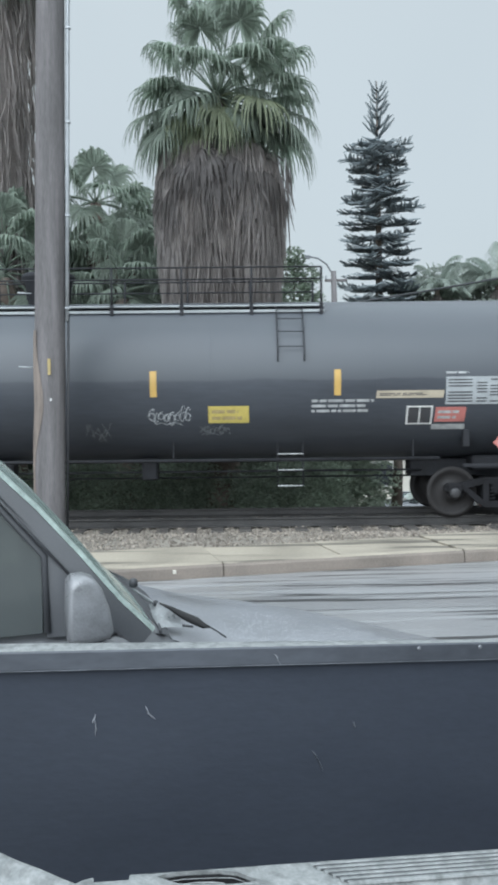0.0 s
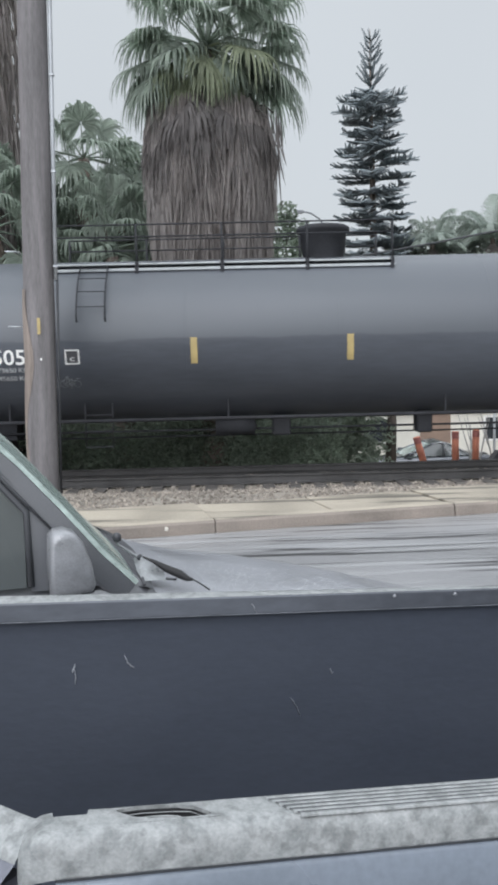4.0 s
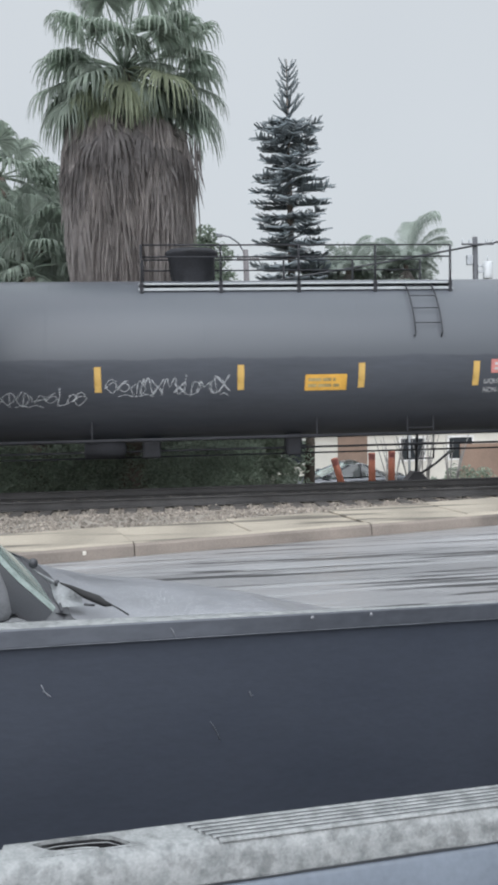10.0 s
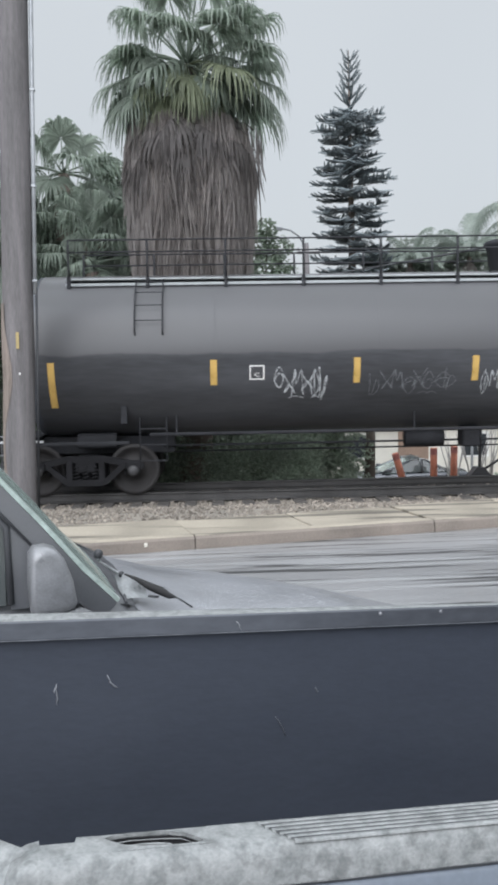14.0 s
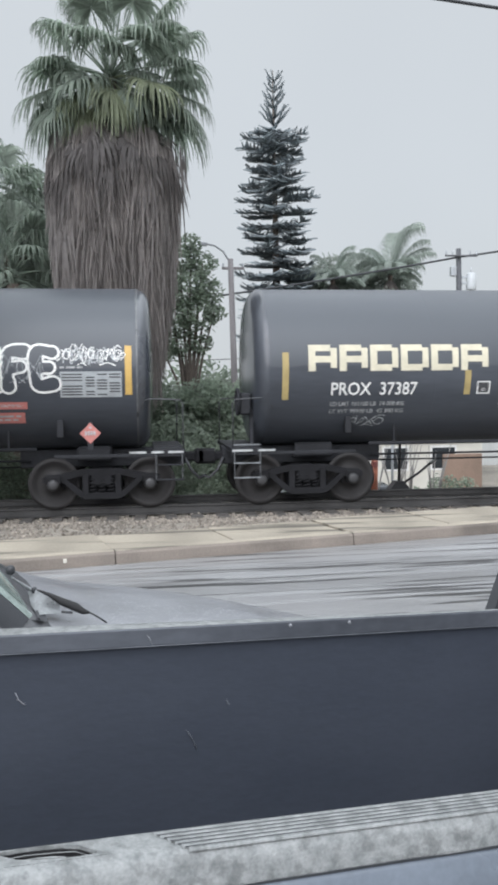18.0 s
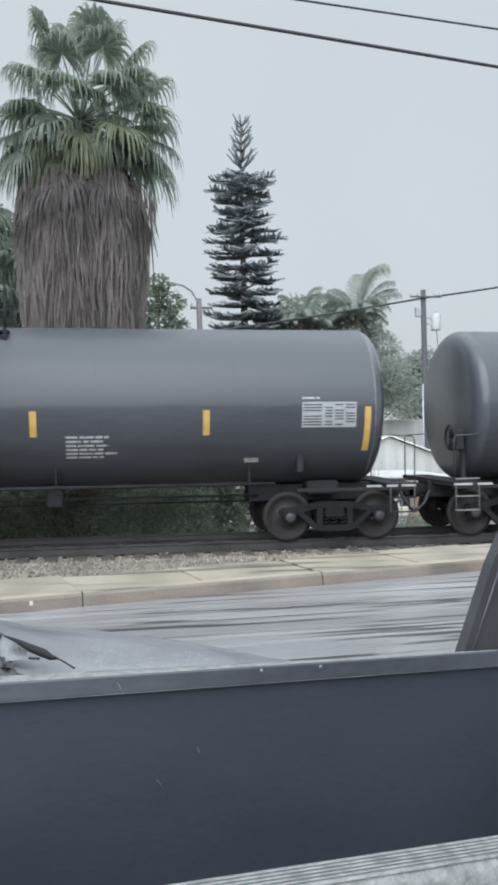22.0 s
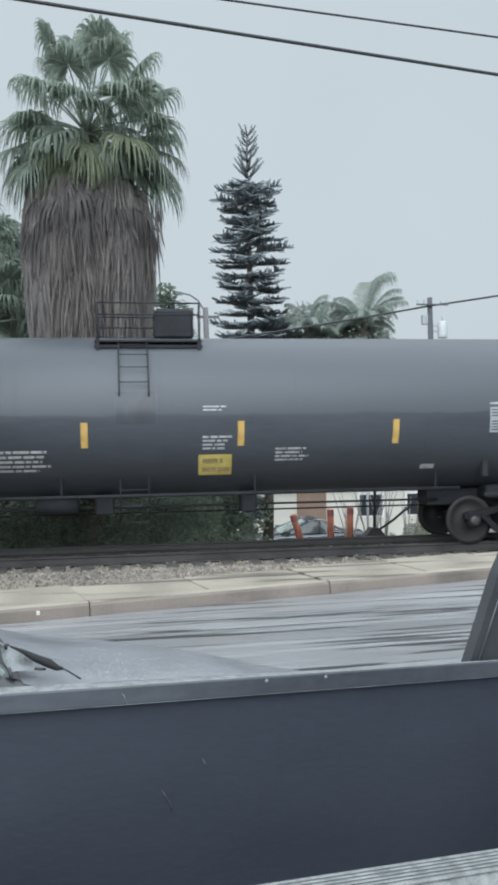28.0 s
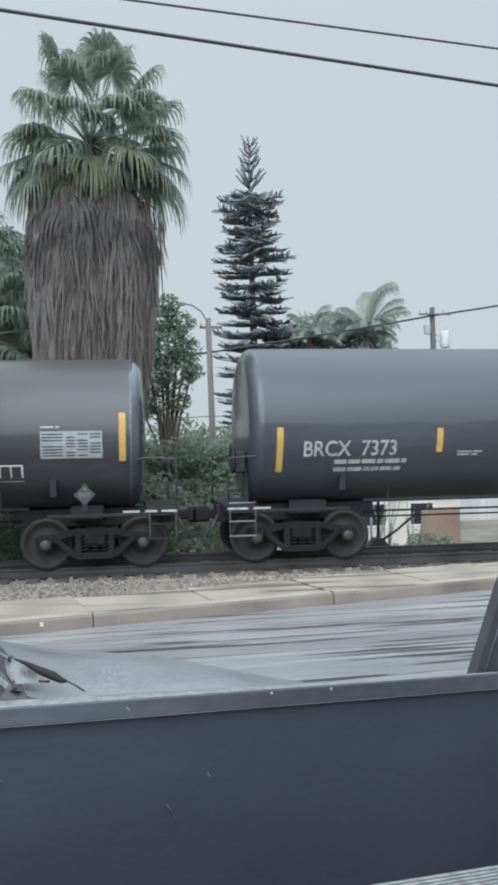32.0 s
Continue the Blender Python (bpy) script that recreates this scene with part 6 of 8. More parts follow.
def sedan(name, label, paint, at, long=4.5, half=0.88):
    """A whole car, nose towards +x."""
    car = thing(name, label, "car", at=at)
    h = long / 2
    sec = [(-h, 0.80, 0.42, 0.6, 0.78, 0.03), (-h + 0.12, 0.94, 0.34, 0.58, 0.90, 0.05), (-h + 0.8, 1.0, 0.24, 0.56, 0.94, 0.05), (-h + 1.4, 1.0, 0.24, 0.56, 0.92, 0.03), (0, 1.0, 0.22, 0.55, 0.90, 0.03), (h - 1.55, 1.0, 0.22, 0.55, 0.90, 0.05), (h - 1.0, 0.99, 0.24, 0.55, 0.83, 0.06), (h - 0.35, 0.95, 0.28, 0.52, 0.72, 0.05), (h - 0.08, 0.84, 0.32, 0.5, 0.62, 0.03), (h, 0.7, 0.36, 0.48, 0.52, 0.02)]
    g = Geo().sheet([section(x, half * w, a, b, c, d) for x, w, a, b, c, d in sec])
    g.f.append(tuple(range(19)))
    g.f.append(tuple(range(len(g.v) - 19, len(g.v))))
    g.smooth += [False, False]
    part("body", g, paint, car)
    roofz = 1.43
    xs = (-h + 0.75, -h + 1.5, h - 2.45, h - 1.5)
    g = Geo().sheet([[(xs[1] + (xs[2] - xs[1]) * t, half * y, roofz - 0.05 * abs(y) ** 2.5 - 0.10 * (2 * t - 1) ** 2) for y in (-0.74, -0.5, 0, 0.5, 0.74)] for t in (0, 0.25, 0.5, 0.75, 1)])
    part("roof", g, paint, car)
    zr = roofz - 0.12
    for s in (-1, 1):
        for a, b in ((xs[0], xs[1]), (xs[3], xs[2])):
            part("pillar", Geo().tube([(a, s * half * 0.92, 0.93), (b, s * half * 0.735, zr)], 0.045, 6), paint, car)
        xm = (xs[1] + xs[2]) / 2 - 0.1
        part("pillar", Geo().tube([(xm, s * half * 0.95, 0.93), (xm, s * half * 0.75, zr + 0.04)], 0.04, 6), M_TRIM, car)
        for a0, a1, b1, b0 in ((xs[0] + 0.1, xm, xm, xs[1] + 0.05), (xm, xs[3] - 0.1, xs[2] - 0.05, xm)):
            part("side_window", Geo().add([(a0, s * half * 0.93, 0.94), (a1, s * half * 0.93, 0.94), (b1, s * half * 0.745, zr + 0.02), (b0, s * half * 0.745, zr + 0.02)], [(0, 1, 2, 3)]), M_GLASS, car)
        part("chrome_strip", Geo().tube([(xs[0] + 0.05, s * half * 0.95, 0.94), (xs[1], s * half * 0.755, zr + 0.03), (xm, s * half * 0.765, zr + 0.06), (xs[2], s * half * 0.755, zr + 0.03)], 0.018, 6), M_RIM, car)
        part("mirror", Geo().box(xs[3] - 0.28, xs[3] - 0.1, s * half * 1.02 - 0.07, s * half * 1.02 + 0.07, 0.95, 1.08, 0.03), paint, car)
        part("tail_lamp", Geo().box(-h - 0.005, -h + 0.2, s * half * 0.72 - 0.12, s * half * 0.72 + 0.12, 0.72, 0.84, 0.02), M_TAIL, car)
        part("headlamp", Geo().box(h - 0.36, h - 0.1, s * half * 0.72 - 0.1, s * half * 0.72 + 0.12, 0.58, 0.68, 0.03), M_WHITE, car)
        for x in (-h + 0.95, h - 0.85):
            wheel(car, x, s * (half - 0.09), 0.32, 0.2, s)
    part("windscreen", Geo().add([(xs[3], -half * 0.88, 0.95), (xs[3], half * 0.88, 0.95), (xs[2], half * 0.72, zr), (xs[2], -half * 0.72, zr)], [(0, 1, 2, 3)]), M_WINDSHIELD, car)
    part("rear_window", Geo().add([(xs[0], -half * 0.88, 0.95), (xs[0], half * 0.88, 0.95), (xs[1], half * 0.72, zr), (xs[1], -half * 0.72, zr)], [(0, 1, 2, 3)]), M_GLASS, car)
    part("cabin", Geo().box(xs[0] + 0.5, xs[3] - 0.5, -half * 0.7, half * 0.7, 0.5, 0.98, 0.1), M_CABIN, car)
    return car


parked = sedan("sedan", "dark grey sedan parked beyond the tracks", M_DARKCAR, pose(6.2, 28.6, ground_height(6, 28.6), 0, 0, 180))
passing = sedan("sedan", "silver sedan driving slowly along the street behind", M_SILVER, pose(30, 26.4, ground_height(10, 26.4), 0, 0, 180))

# ---- the grey car in the next lane; its zero is the road's own ----
# green glass edge, with the sky it reflects painted in as pallor
M_GLASSEDGE = material("pale_green_glass_edge", (0.30, 0.36, 0.335), 0.4, vary=0.35, scale=14, fine=60, bump=0.05)
van = thing("minivan", "wet dark grey minivan waiting on the road", "car", at=ROAD @ pose(0.2, 3.95, 0, 0, 0, 5) @ pose(-0.2, -3.95, 0))
CB, HW = 4.80, 0.90
vsec = [(-3.4, 0.86, 0.5, 0.7, 1.0, 0.02), (-3.2, 0.97, 0.36, 0.62, 1.0, 0.03), (-2.4, 1.0, 0.28, 0.6, 0.98, 0.03), (-1.2, 1.0, 0.26, 0.58, 0.95, 0.03), (0.0, 1.0, 0.26, 0.58, 0.93, 0.03), (0.40, 1.0, 0.26, 0.58, 0.93, 0.03),
        (0.52, 1.0, 0.27, 0.57, 0.835, 0.035), (0.9, 0.995, 0.28, 0.55, 0.690, 0.085), (1.3, 0.98, 0.28, 0.50, 0.608, 0.098), (1.7, 0.97, 0.28, 0.43, 0.512, 0.108), (2.05, 0.94, 0.26, 0.36, 0.428, 0.095), (2.4, 0.88, 0.22, 0.30, 0.340, 0.075), (2.8, 0.74, 0.20, 0.23, 0.255, 0.03)]


def fine_sections(sec, n):
    out = []
    for i in range(len(sec) - 1):
        for k in range(n):
            t = k / n
            out.append(tuple(a + (b - a) * t for a, b in zip(sec[i], sec[i + 1])))
    return out + [sec[-1]]


g = Geo().sheet([[(x, y + CB, z) for x, y, z in section(x, HW * w, a, b, c, d)] for x, w, a, b, c, d in fine_sections(vsec, 3)])
g.f.append(tuple(range(19)))
g.f.append(tuple(range(len(g.v) - 19, len(g.v))))
g.smooth += [False, False]
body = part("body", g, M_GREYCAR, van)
roof = Geo().sheet([[(a, CB + HW * y, 1.93 - 0.05 * abs(y) ** 3 - 0.05 * max(0, (a + 1.0) / 0.55) ** 2 - 0.02 * ((a + 1.8) / 1.5) ** 2) for y in (-0.80, -0.6, -0.3, 0, 0.3, 0.6, 0.80)] for a in (-3.3, -2.6, -1.9, -1.2, -0.8, -0.45)])
part("roof", roof, M_GREYCAR, van)
# the windscreen's side edge, from cowl to roof: x, share of the half width, z
SCREEN = ((0.412, 0.960, 0.905), (0.257, 0.935, 1.065), (0.089, 0.905, 1.274), (-0.101, 0.87, 1.494), (-0.287, 0.84, 1.682), (-0.46, 0.81, 1.86))
for s in (-1, 1):
    y0, y1 = CB + s * HW * 0.955, CB + s * HW * 0.80
    # A pillar: a flat bar from cowl to roof
    pa = [Vector((x, CB + s * HW * y, z)) for x, y, z in SCREEN]
    g = Geo()
    g.sheet([[p + Vector((0.01, -s * 0.03, 0.006)), p + Vector((-0.004, s * 0.010, -0.004)), p + Vector((-0.075, s * 0.016, -0.075)), p + Vector((-0.085, s * 0.008, -0.085)), p + Vector((-0.06, -s * 0.03, -0.06))] for p in pa], smooth=False, close_u=True)
    part("pillar", g, M_GREYCAR, van)
    g = Geo().sheet([[p + Vector((-0.002, s * 0.011, -0.002)), p + Vector((0.012, s * 0.004, 0.012)), p + Vector((0.014, -s * 0.02, 0.014))] for p in pa], smooth=False)
    part("glass_edge", g, M_GLASSEDGE, van, "green windscreen edge, paled for the sky it reflects")
    # window edge and the sail panel before the door glass
    g = Geo().tube([(-0.90, y1 + s * 0.03, 1.80), (-0.52, y1 + s * 0.03, 1.79), (-0.295, CB + s * HW * 0.875, 1.545), (-0.075, CB + s * HW * 0.917, 1.285), (-0.07, y0 + s * 0.012, 0.945)], 0.016, 6)
    part("window_seal", g, M_TRIM, van)
    part("sail_panel", Geo().add([(-0.07, y0 + s * 0.005, 0.92), (0.37, y0 + s * 0.005, 0.91), (0.20, CB + s * HW * 0.935, 1.07), (0.0, CB + s * HW * 0.91, 1.27), (-0.40, CB + s * HW * 0.85, 1.72), (-0.52, CB + s * HW * 0.82, 1.78), (-0.08, CB + s * HW * 0.912, 1.285)], [(0, 1, 2, 3, 6), (3, 4, 5, 6)]), M_GREYCAR, van)
    part("door_window", Geo().add([(-1.15, y0, 0.94), (-0.09, y0, 0.94), (-0.085, CB + s * HW * 0.91, 1.275), (-0.30, CB + s * HW * 0.865, 1.53), (-0.53, y1 + s * 0.02, 1.775), (-1.15, y1 + s * 0.02, 1.80)], [(0, 1, 2, 3, 4, 5)]), M_GLASS, van)
    part("door_window", Geo().add([(-3.0, y0, 0.98), (-1.22, y0, 0.95), (-1.22, y1 + s * 0.02, 1.80), (-2.9, y1 + s * 0.02, 1.78)], [(0, 1, 2, 3)]), M_GLASS, van)
    part("pillar", Geo().box(-1.23, -1.14, min(y0, y1) - 0.01, max(y0, y1) + 0.01, 0.94, 1.83, 0.01), M_TRIM, van)
    part("pillar_seam", Geo().tube([(-0.36, CB + s * HW * 0.872, 1.66), (-0.15, CB + s * HW * 0.908, 1.41), (0.03, CB + s * HW * 0.940, 1.20)], 0.007, 5), M_TRIM, van)
    part("door_seam", Geo().tube([(0.05, CB + s * (HW + 0.002), 0.90), (0.12, CB + s * (HW + 0.003), 0.60), (0.10, CB + s * (HW - 0.03), 0.36)], 0.006, 5), M_TRIM, van)
    for x in (-2.65, 1.25):
        wheel(van, x, CB + s * (HW - 0.10), 0.27, 0.20, s)
    part("headlamp", Geo().box(2.3, 2.56, CB + s * 0.52 - 0.14, CB + s * 0.52 + 0.10, 0.22, 0.30, 0.03), M_WHITE, van)
# door mirror on the near side
# lighter than the body: reflections on the shell are put into its colour
M_MIRRORSHELL = material("sheen_grey_mirror_shell", (0.19, 0.195, 0.205), 0.4, 0.1, vary=0.25, scale=14, fine=120, bump=0.08, coat=0.8, coat_rough=0.25)
for s in (-1,):
    outline = [(0.025, 0.945), (0.02, 1.05), (0.025, 1.185), (0.045, 1.21), (0.09, 1.215), (0.13, 1.20), (0.165, 1.155), (0.195, 1.07), (0.21, 0.975), (0.195, 0.945), (0.12, 0.935), (0.06, 0.935)]
    m = Geo().sheet([[(0.085 + (x - 0.11) * 1.06 * k, CB + s * 1.05 + dy, 1.085 + (z - 1.07) * 1.06 * k) for x, z in outline] for dy, k in ((-0.095, 0.02), (-0.095, 0.74), (-0.088, 0.90), (-0.065, 0.98), (-0.02, 1.0), (0.05, 0.98), (0.085, 0.88), (0.095, 0.5), (0.095, 0.02))], close_u=True)
    mo = part("mirror", m, M_MIRRORSHELL, van)
    part("mirror_foot", Geo().box(0.06, 0.2, CB + s * 0.86, CB + s * 1.02, 0.93, 0.98, 0.015), M_TRIM, mo)
part("windscreen", Geo().sheet([[(x + 0.008 + 0.022 * (1 - v * v), CB + HW * y * v, z + 0.010 + 0.022 * (1 - v * v)) for v in (-1, -0.8, -0.5, -0.25, 0, 0.25, 0.5, 0.8, 1)] for x, y, z in SCREEN]), M_WINDSHIELD, van)
part("cowl", Geo().sheet([[(0.36 + 0.06 * (1 - y * y) + 0.14 * t, CB + HW * y * 0.93, 0.90 - 0.03 * t + 0.025 * (1 - y * y)) for y in (-1, -0.66, -0.33, 0, 0.33, 0.66, 1)] for t in (0, 0.5, 1)]), M_TRIM, van)
part("hood_seam", Geo().tube([(0.46, CB - HW * 0.92, 0.885), (0.50, CB - HW * 0.6, 0.895), (0.515, CB, 0.905), (0.50, CB + HW * 0.6, 0.895), (0.46, CB + HW * 0.92, 0.885)], 0.008, 6), M_TRIM, van)
M_COWL = material("wet_pale_plastic", (0.19, 0.20, 0.205), 0.4, vary=0.35, scale=18, fine=60, bump=0.1, coat=0.5, coat_rough=0.2)
# much lighter than the body: reflected sky is put into the hood's colour
M_HOOD = material("sky_lit_hood_paint", (0.215, 0.22, 0.235), 0.45, 0.0, vary=0.15, scale=3, fine=160, bump=0.1, coat=0.3, coat_rough=0.25)
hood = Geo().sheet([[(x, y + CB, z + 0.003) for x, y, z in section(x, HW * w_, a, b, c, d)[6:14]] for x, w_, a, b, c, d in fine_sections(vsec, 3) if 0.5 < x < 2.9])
part("hood", hood, M_HOOD, van, "hood beaded with rain, its grey lightened for the reflected sky")
M_DROP = material("water_drops", (0.42, 0.44, 0.46), 0.08, vary=0.1, scale=5, fine=40, bump=0.0, coat=1.0)
wet = Geo()
wr = random.Random(5)
hood_line = [(x, w, c, d) for x, w, _a, _b, c, d in fine_sections(vsec, 6) if 0.5 < x < 2.2]
for i in range(5600):
    k = wr.random() * (len(hood_line) - 1.001)
    p, q, f = hood_line[int(k)], hood_line[int(k) + 1], k % 1
    x, w, c, d = (p[j] + (q[j] - p[j]) * f for j in range(4))
    v = -0.80 + abs(wr.gauss(0, 0.36))
    v = min(v, 0.6)
    u = abs(v)
    hgt = c + 0.003 + d * (0.65 * (0.9 - u) / 0.3 if u > 0.6 else 0.65 + 0.28 * (0.6 - u) / 0.3 if u > 0.3 else 0.93 + 0.07 * (0.3 - u) / 0.3)
    s = wr.uniform(0.0012, 0.0032)
    o = Vector((x, CB + HW * w * v, hgt))
    wet.add([o + Vector((s, 0, -.001)), o + Vector((0, s, -.001)), o + Vector((-s, 0, -.001)), o + Vector((0, -s, -.001)), o + Vector((0, 0, s * 0.8))], [(0, 1, 4), (1, 2, 4), (2, 3, 4), (3, 0, 4)])
tagged(part("rain_sheen", wet, M_DROP, body), "fine rain drops beaded on the hood", kind="stuff")
# wipers at rest on the cowl
# a solid black crescent paints the shadow in the gap behind the hood
part("hood_gap", Geo().tube([(0.490, 4.14, 0.985), (0.545, 4.13, 0.958), (0.606, 4.12, 0.918), (0.669, 4.11, 0.886), (0.705, 4.09, 0.863), (0.733, 4.08, 0.857)], [0.004, 0.010, 0.019, 0.022, 0.015, 0.005], 8), M_TYRE, van, "black crescent standing in for the shadowed gap behind the hood")
part("hood_seam", Geo().tube([(0.733, 4.08, 0.857), (0.762, 4.08, 0.838), (0.817, 4.08, 0.796)], 0.0045, 6), M_TRIM, van)
part("cowl_panel", Geo().sheet([[(0.466, 4.26, 0.955), (0.490, 4.18, 0.980), (0.548, 4.16, 0.945), (0.596, 4.14, 0.900)], [(0.458, 4.14, 0.915), (0.480, 4.12, 0.925), (0.535, 4.11, 0.905), (0.592, 4.10, 0.875)], [(0.475, 4.06, 0.880), (0.500, 4.06, 0.882), (0.545, 4.06, 0.880), (0.585, 4.06, 0.872)]]), M_COWL, van, "pale wet plastic cowl below the windscreen")
w = part("wiper", Geo().tube([(0.372, 4.22, 1.052), (0.42, 4.21, 1.015), (0.478, 4.20, 0.975), (0.52, 4.17, 0.945), (0.56, 4.14, 0.91)], [0.006, 0.007, 0.008, 0.006, 0.005], 8), M_COWL, van, "pale worn wiper arm")
part("blade", Geo().tube([(0.595, 4.09, 0.875), (0.62, 4.08, 0.872), (0.645, 4.08, 0.868)], 0.007, 6), M_TRIM, w)
part("pivot", Geo().lathe([(0.962, 0.001), (0.962, 0.012), (0.985, 0.013), (0.99, 0.001)], 10, "Z", (0.485, 4.19, 0.0)), M_TRIM, w)
part("washer_knob", Geo().lathe([(1.062, 0.012), (1.07, 0.021), (1.092, 0.023), (1.104, 0.014), (1.108, 0.001)], 12, "Z", (0.375, 4.20, 0.0)), M_TRIM, van)
part("dashboard", Geo().box(-0.25, 0.34, CB - 0.78, CB + 0.78, 0.72, 0.99, 0.08), M_CABIN, van)
part("steering_wheel", Geo().lathe([(0.0, 0.17), (0.016, 0.186), (0.0, 0.202), (-0.016, 0.186)], 24, "X", (-0.36, CB - 0.38, 1.0), closed=True), M_TRIM, van)
for y in (-0.4, 0.4):
    part("seat", Geo().box(-1.25, -0.75, CB + y - 0.26, CB + y + 0.26, 0.5, 0.7, 0.08).box(-1.35, -1.15, CB + y - 0.25, CB + y + 0.25, 0.6, 1.3, 0.08), M_CABIN, van)

# ---- the pickup truck right beside the camera ----
M_PICKUP = material("worn_blue_grey_truck_paint", (0.13, 0.15, 0.18), 0.3, 0.15, vary=0.2, scale=2, fine=60, bump=0.03, coat=0.4)
M_LINER = material("dark_bed_liner", (0.038, 0.045, 0.061), 0.6, vary=0.15, scale=1.2, fine=30, bump=0.1, stretch=(0.6, 1, 1.5))
M_CAP = material("weathered_pale_rail_cap", (0.245, 0.252, 0.25), 0.6, vary=0.30, scale=30, fine=150, bump=0.5, dark=(0.15, 0.16, 0.16), depth=0.003)
M_RAILGREY = material("wet_grey_rail", (0.078, 0.084, 0.098), 0.45, vary=0.3, scale=2, fine=40, bump=0.08, stretch=(0.4, 1, 1))
M_SCRATCH = material("bare_scratched_metal", (0.30, 0.31, 0.33), 0.5, 0.2, vary=0.3, scale=8, fine=60, bump=0.05)
stained(M_CAP, 34.0, (1, 1, 1), 0.38, 0.50, 0.72)
M_RIVET = material("dull_rivet_metal", (0.2, 0.205, 0.22), 0.5, 0.1, vary=0.3, scale=12, fine=60, bump=0.05)
M_RAILLIP = material("worn_rail_edge", (0.14, 0.148, 0.165), 0.5, 0.1, vary=0.4, scale=12, fine=60, bump=0.05)
truck = thing("pickup_truck", "old dark pickup truck with a pale weathered bed rail", "pickup truck", at=ROAD)
IN0, IN1, BED, BEDF = 1.415, 2.90, 2.34, 2.86


def zr(a):
    """Height of the near rail, falling towards the cab."""
    return 1.1755 - 0.0725 * a


def zf(a):
    """Height of the far rail's inner edge."""
    return 1.140 - 0.058 * a


def along(f, a0, a1, n=16):
    return [f(a0 + (a1 - a0) * i / n) for i in range(n + 1)]


# far side: inner wall, grey rail above it, pale top edge
part("bed_wall", Geo().sheet(along(lambda a: [(a, IN1 + 0.012, 0.17), (a, IN1 + 0.012, zf(a) - 0.28), (a, IN1 + 0.016, zf(a) - 0.20), (a, IN1 + 0.012, zf(a) - 0.062)], -0.40, BEDF)), M_LINER, truck, "dark bed liner wall")
part("bed_rail", Geo().sheet(along(lambda a: [(a, IN1 + 0.02, zf(a) - 0.068), (a, IN1 - 0.006, zf(a) - 0.067), (a, IN1 - 0.010, zf(a) - 0.062), (a, IN1 - 0.010, zf(a) - 0.006), (a, IN1 - 0.006, zf(a))], -0.40, BEDF), smooth=False), M_RAILGREY, truck)
part("rail_top", Geo().sheet(along(lambda a: [(a, IN1 - 0.0065, zf(a) - 0.0005), (a, IN1 + 0.02, zf(a) + 0.005 - 0.003 * a), (a, IN1 + 0.055, zf(a) + 0.009 - 0.010 * a), (a, IN1 + 0.08, zf(a) - 0.012 - 0.010 * a), (a, IN1 + 0.09, zf(a) - 0.06)], -0.40, BEDF)), M_CAP, truck)
part("rail_lip", Geo().tube(along(lambda a: (a, IN1 - 0.010, zf(a) - 0.066), -0.40, BEDF), 0.0018, 6), M_RAILLIP, truck)
part("bed_side", Geo().sheet(along(lambda a: [(a, IN1 + 0.088, zf(a) - 0.055), (a, IN1 + 0.16, 0.9), (a, IN1 + 0.2, 0.7), (a, IN1 + 0.17, 0.48)], -0.40, BEDF)), M_PICKUP, truck)
def scratch(a, b, z, hh, lean, seed, mt=None):
    """A short ragged scrape through the paint."""
    r = random.Random(seed)
    pts = [(a + lean * (2 * k / 5 - 1) + r.uniform(-.003, .003), b, z + hh * (1 - 2 * k / 5)) for k in range(6)]
    part("scratch", Geo().tube(pts, [0.0008] + [r.uniform(0.001, 0.003) for _ in range(4)] + [0.0008], 5), mt or M_SCRATCH, truck)


scratch(0.725, IN1 - 0.012, zf(0.725) - 0.045, 0.020, 0.010, 1)
for a in (1.27, 1.52):
    part("rivet", Geo().lathe([(IN1 - 0.014, 0.001), (IN1 - 0.014, 0.006), (IN1 - 0.009, 0.008)], 8, "Y", (a, 0, zf(a) - 0.017)), M_RIVET, truck)
for i, (a, z, hh, lean) in enumerate(((0.265, 0.90, 0.022, 0.010), (0.275, 0.885, 0.012, 0.014), (0.08, 0.895, 0.016, -0.004), (0.083, 0.865, 0.03, 0.002), (0.88, 0.66, 0.04, 0.02), (1.02, 0.78, 0.012, 0.004))):
    scratch(a, IN1 + 0.008, z, hh, lean, 10 + i, M_RAILLIP if i > 3 else None)
# floor, bulkhead
part("bed_floor", Geo().box(-0.30, BEDF, IN0, IN1 + 0.02, 0.13, 0.17, 0.005), M_LINER, truck)
part("bulkhead", Geo().box(BEDF - 0.03, BEDF + 0.02, IN0, IN1 + 0.02, 0.17, zr(BEDF) - 0.02, 0.01), M_LINER, truck)
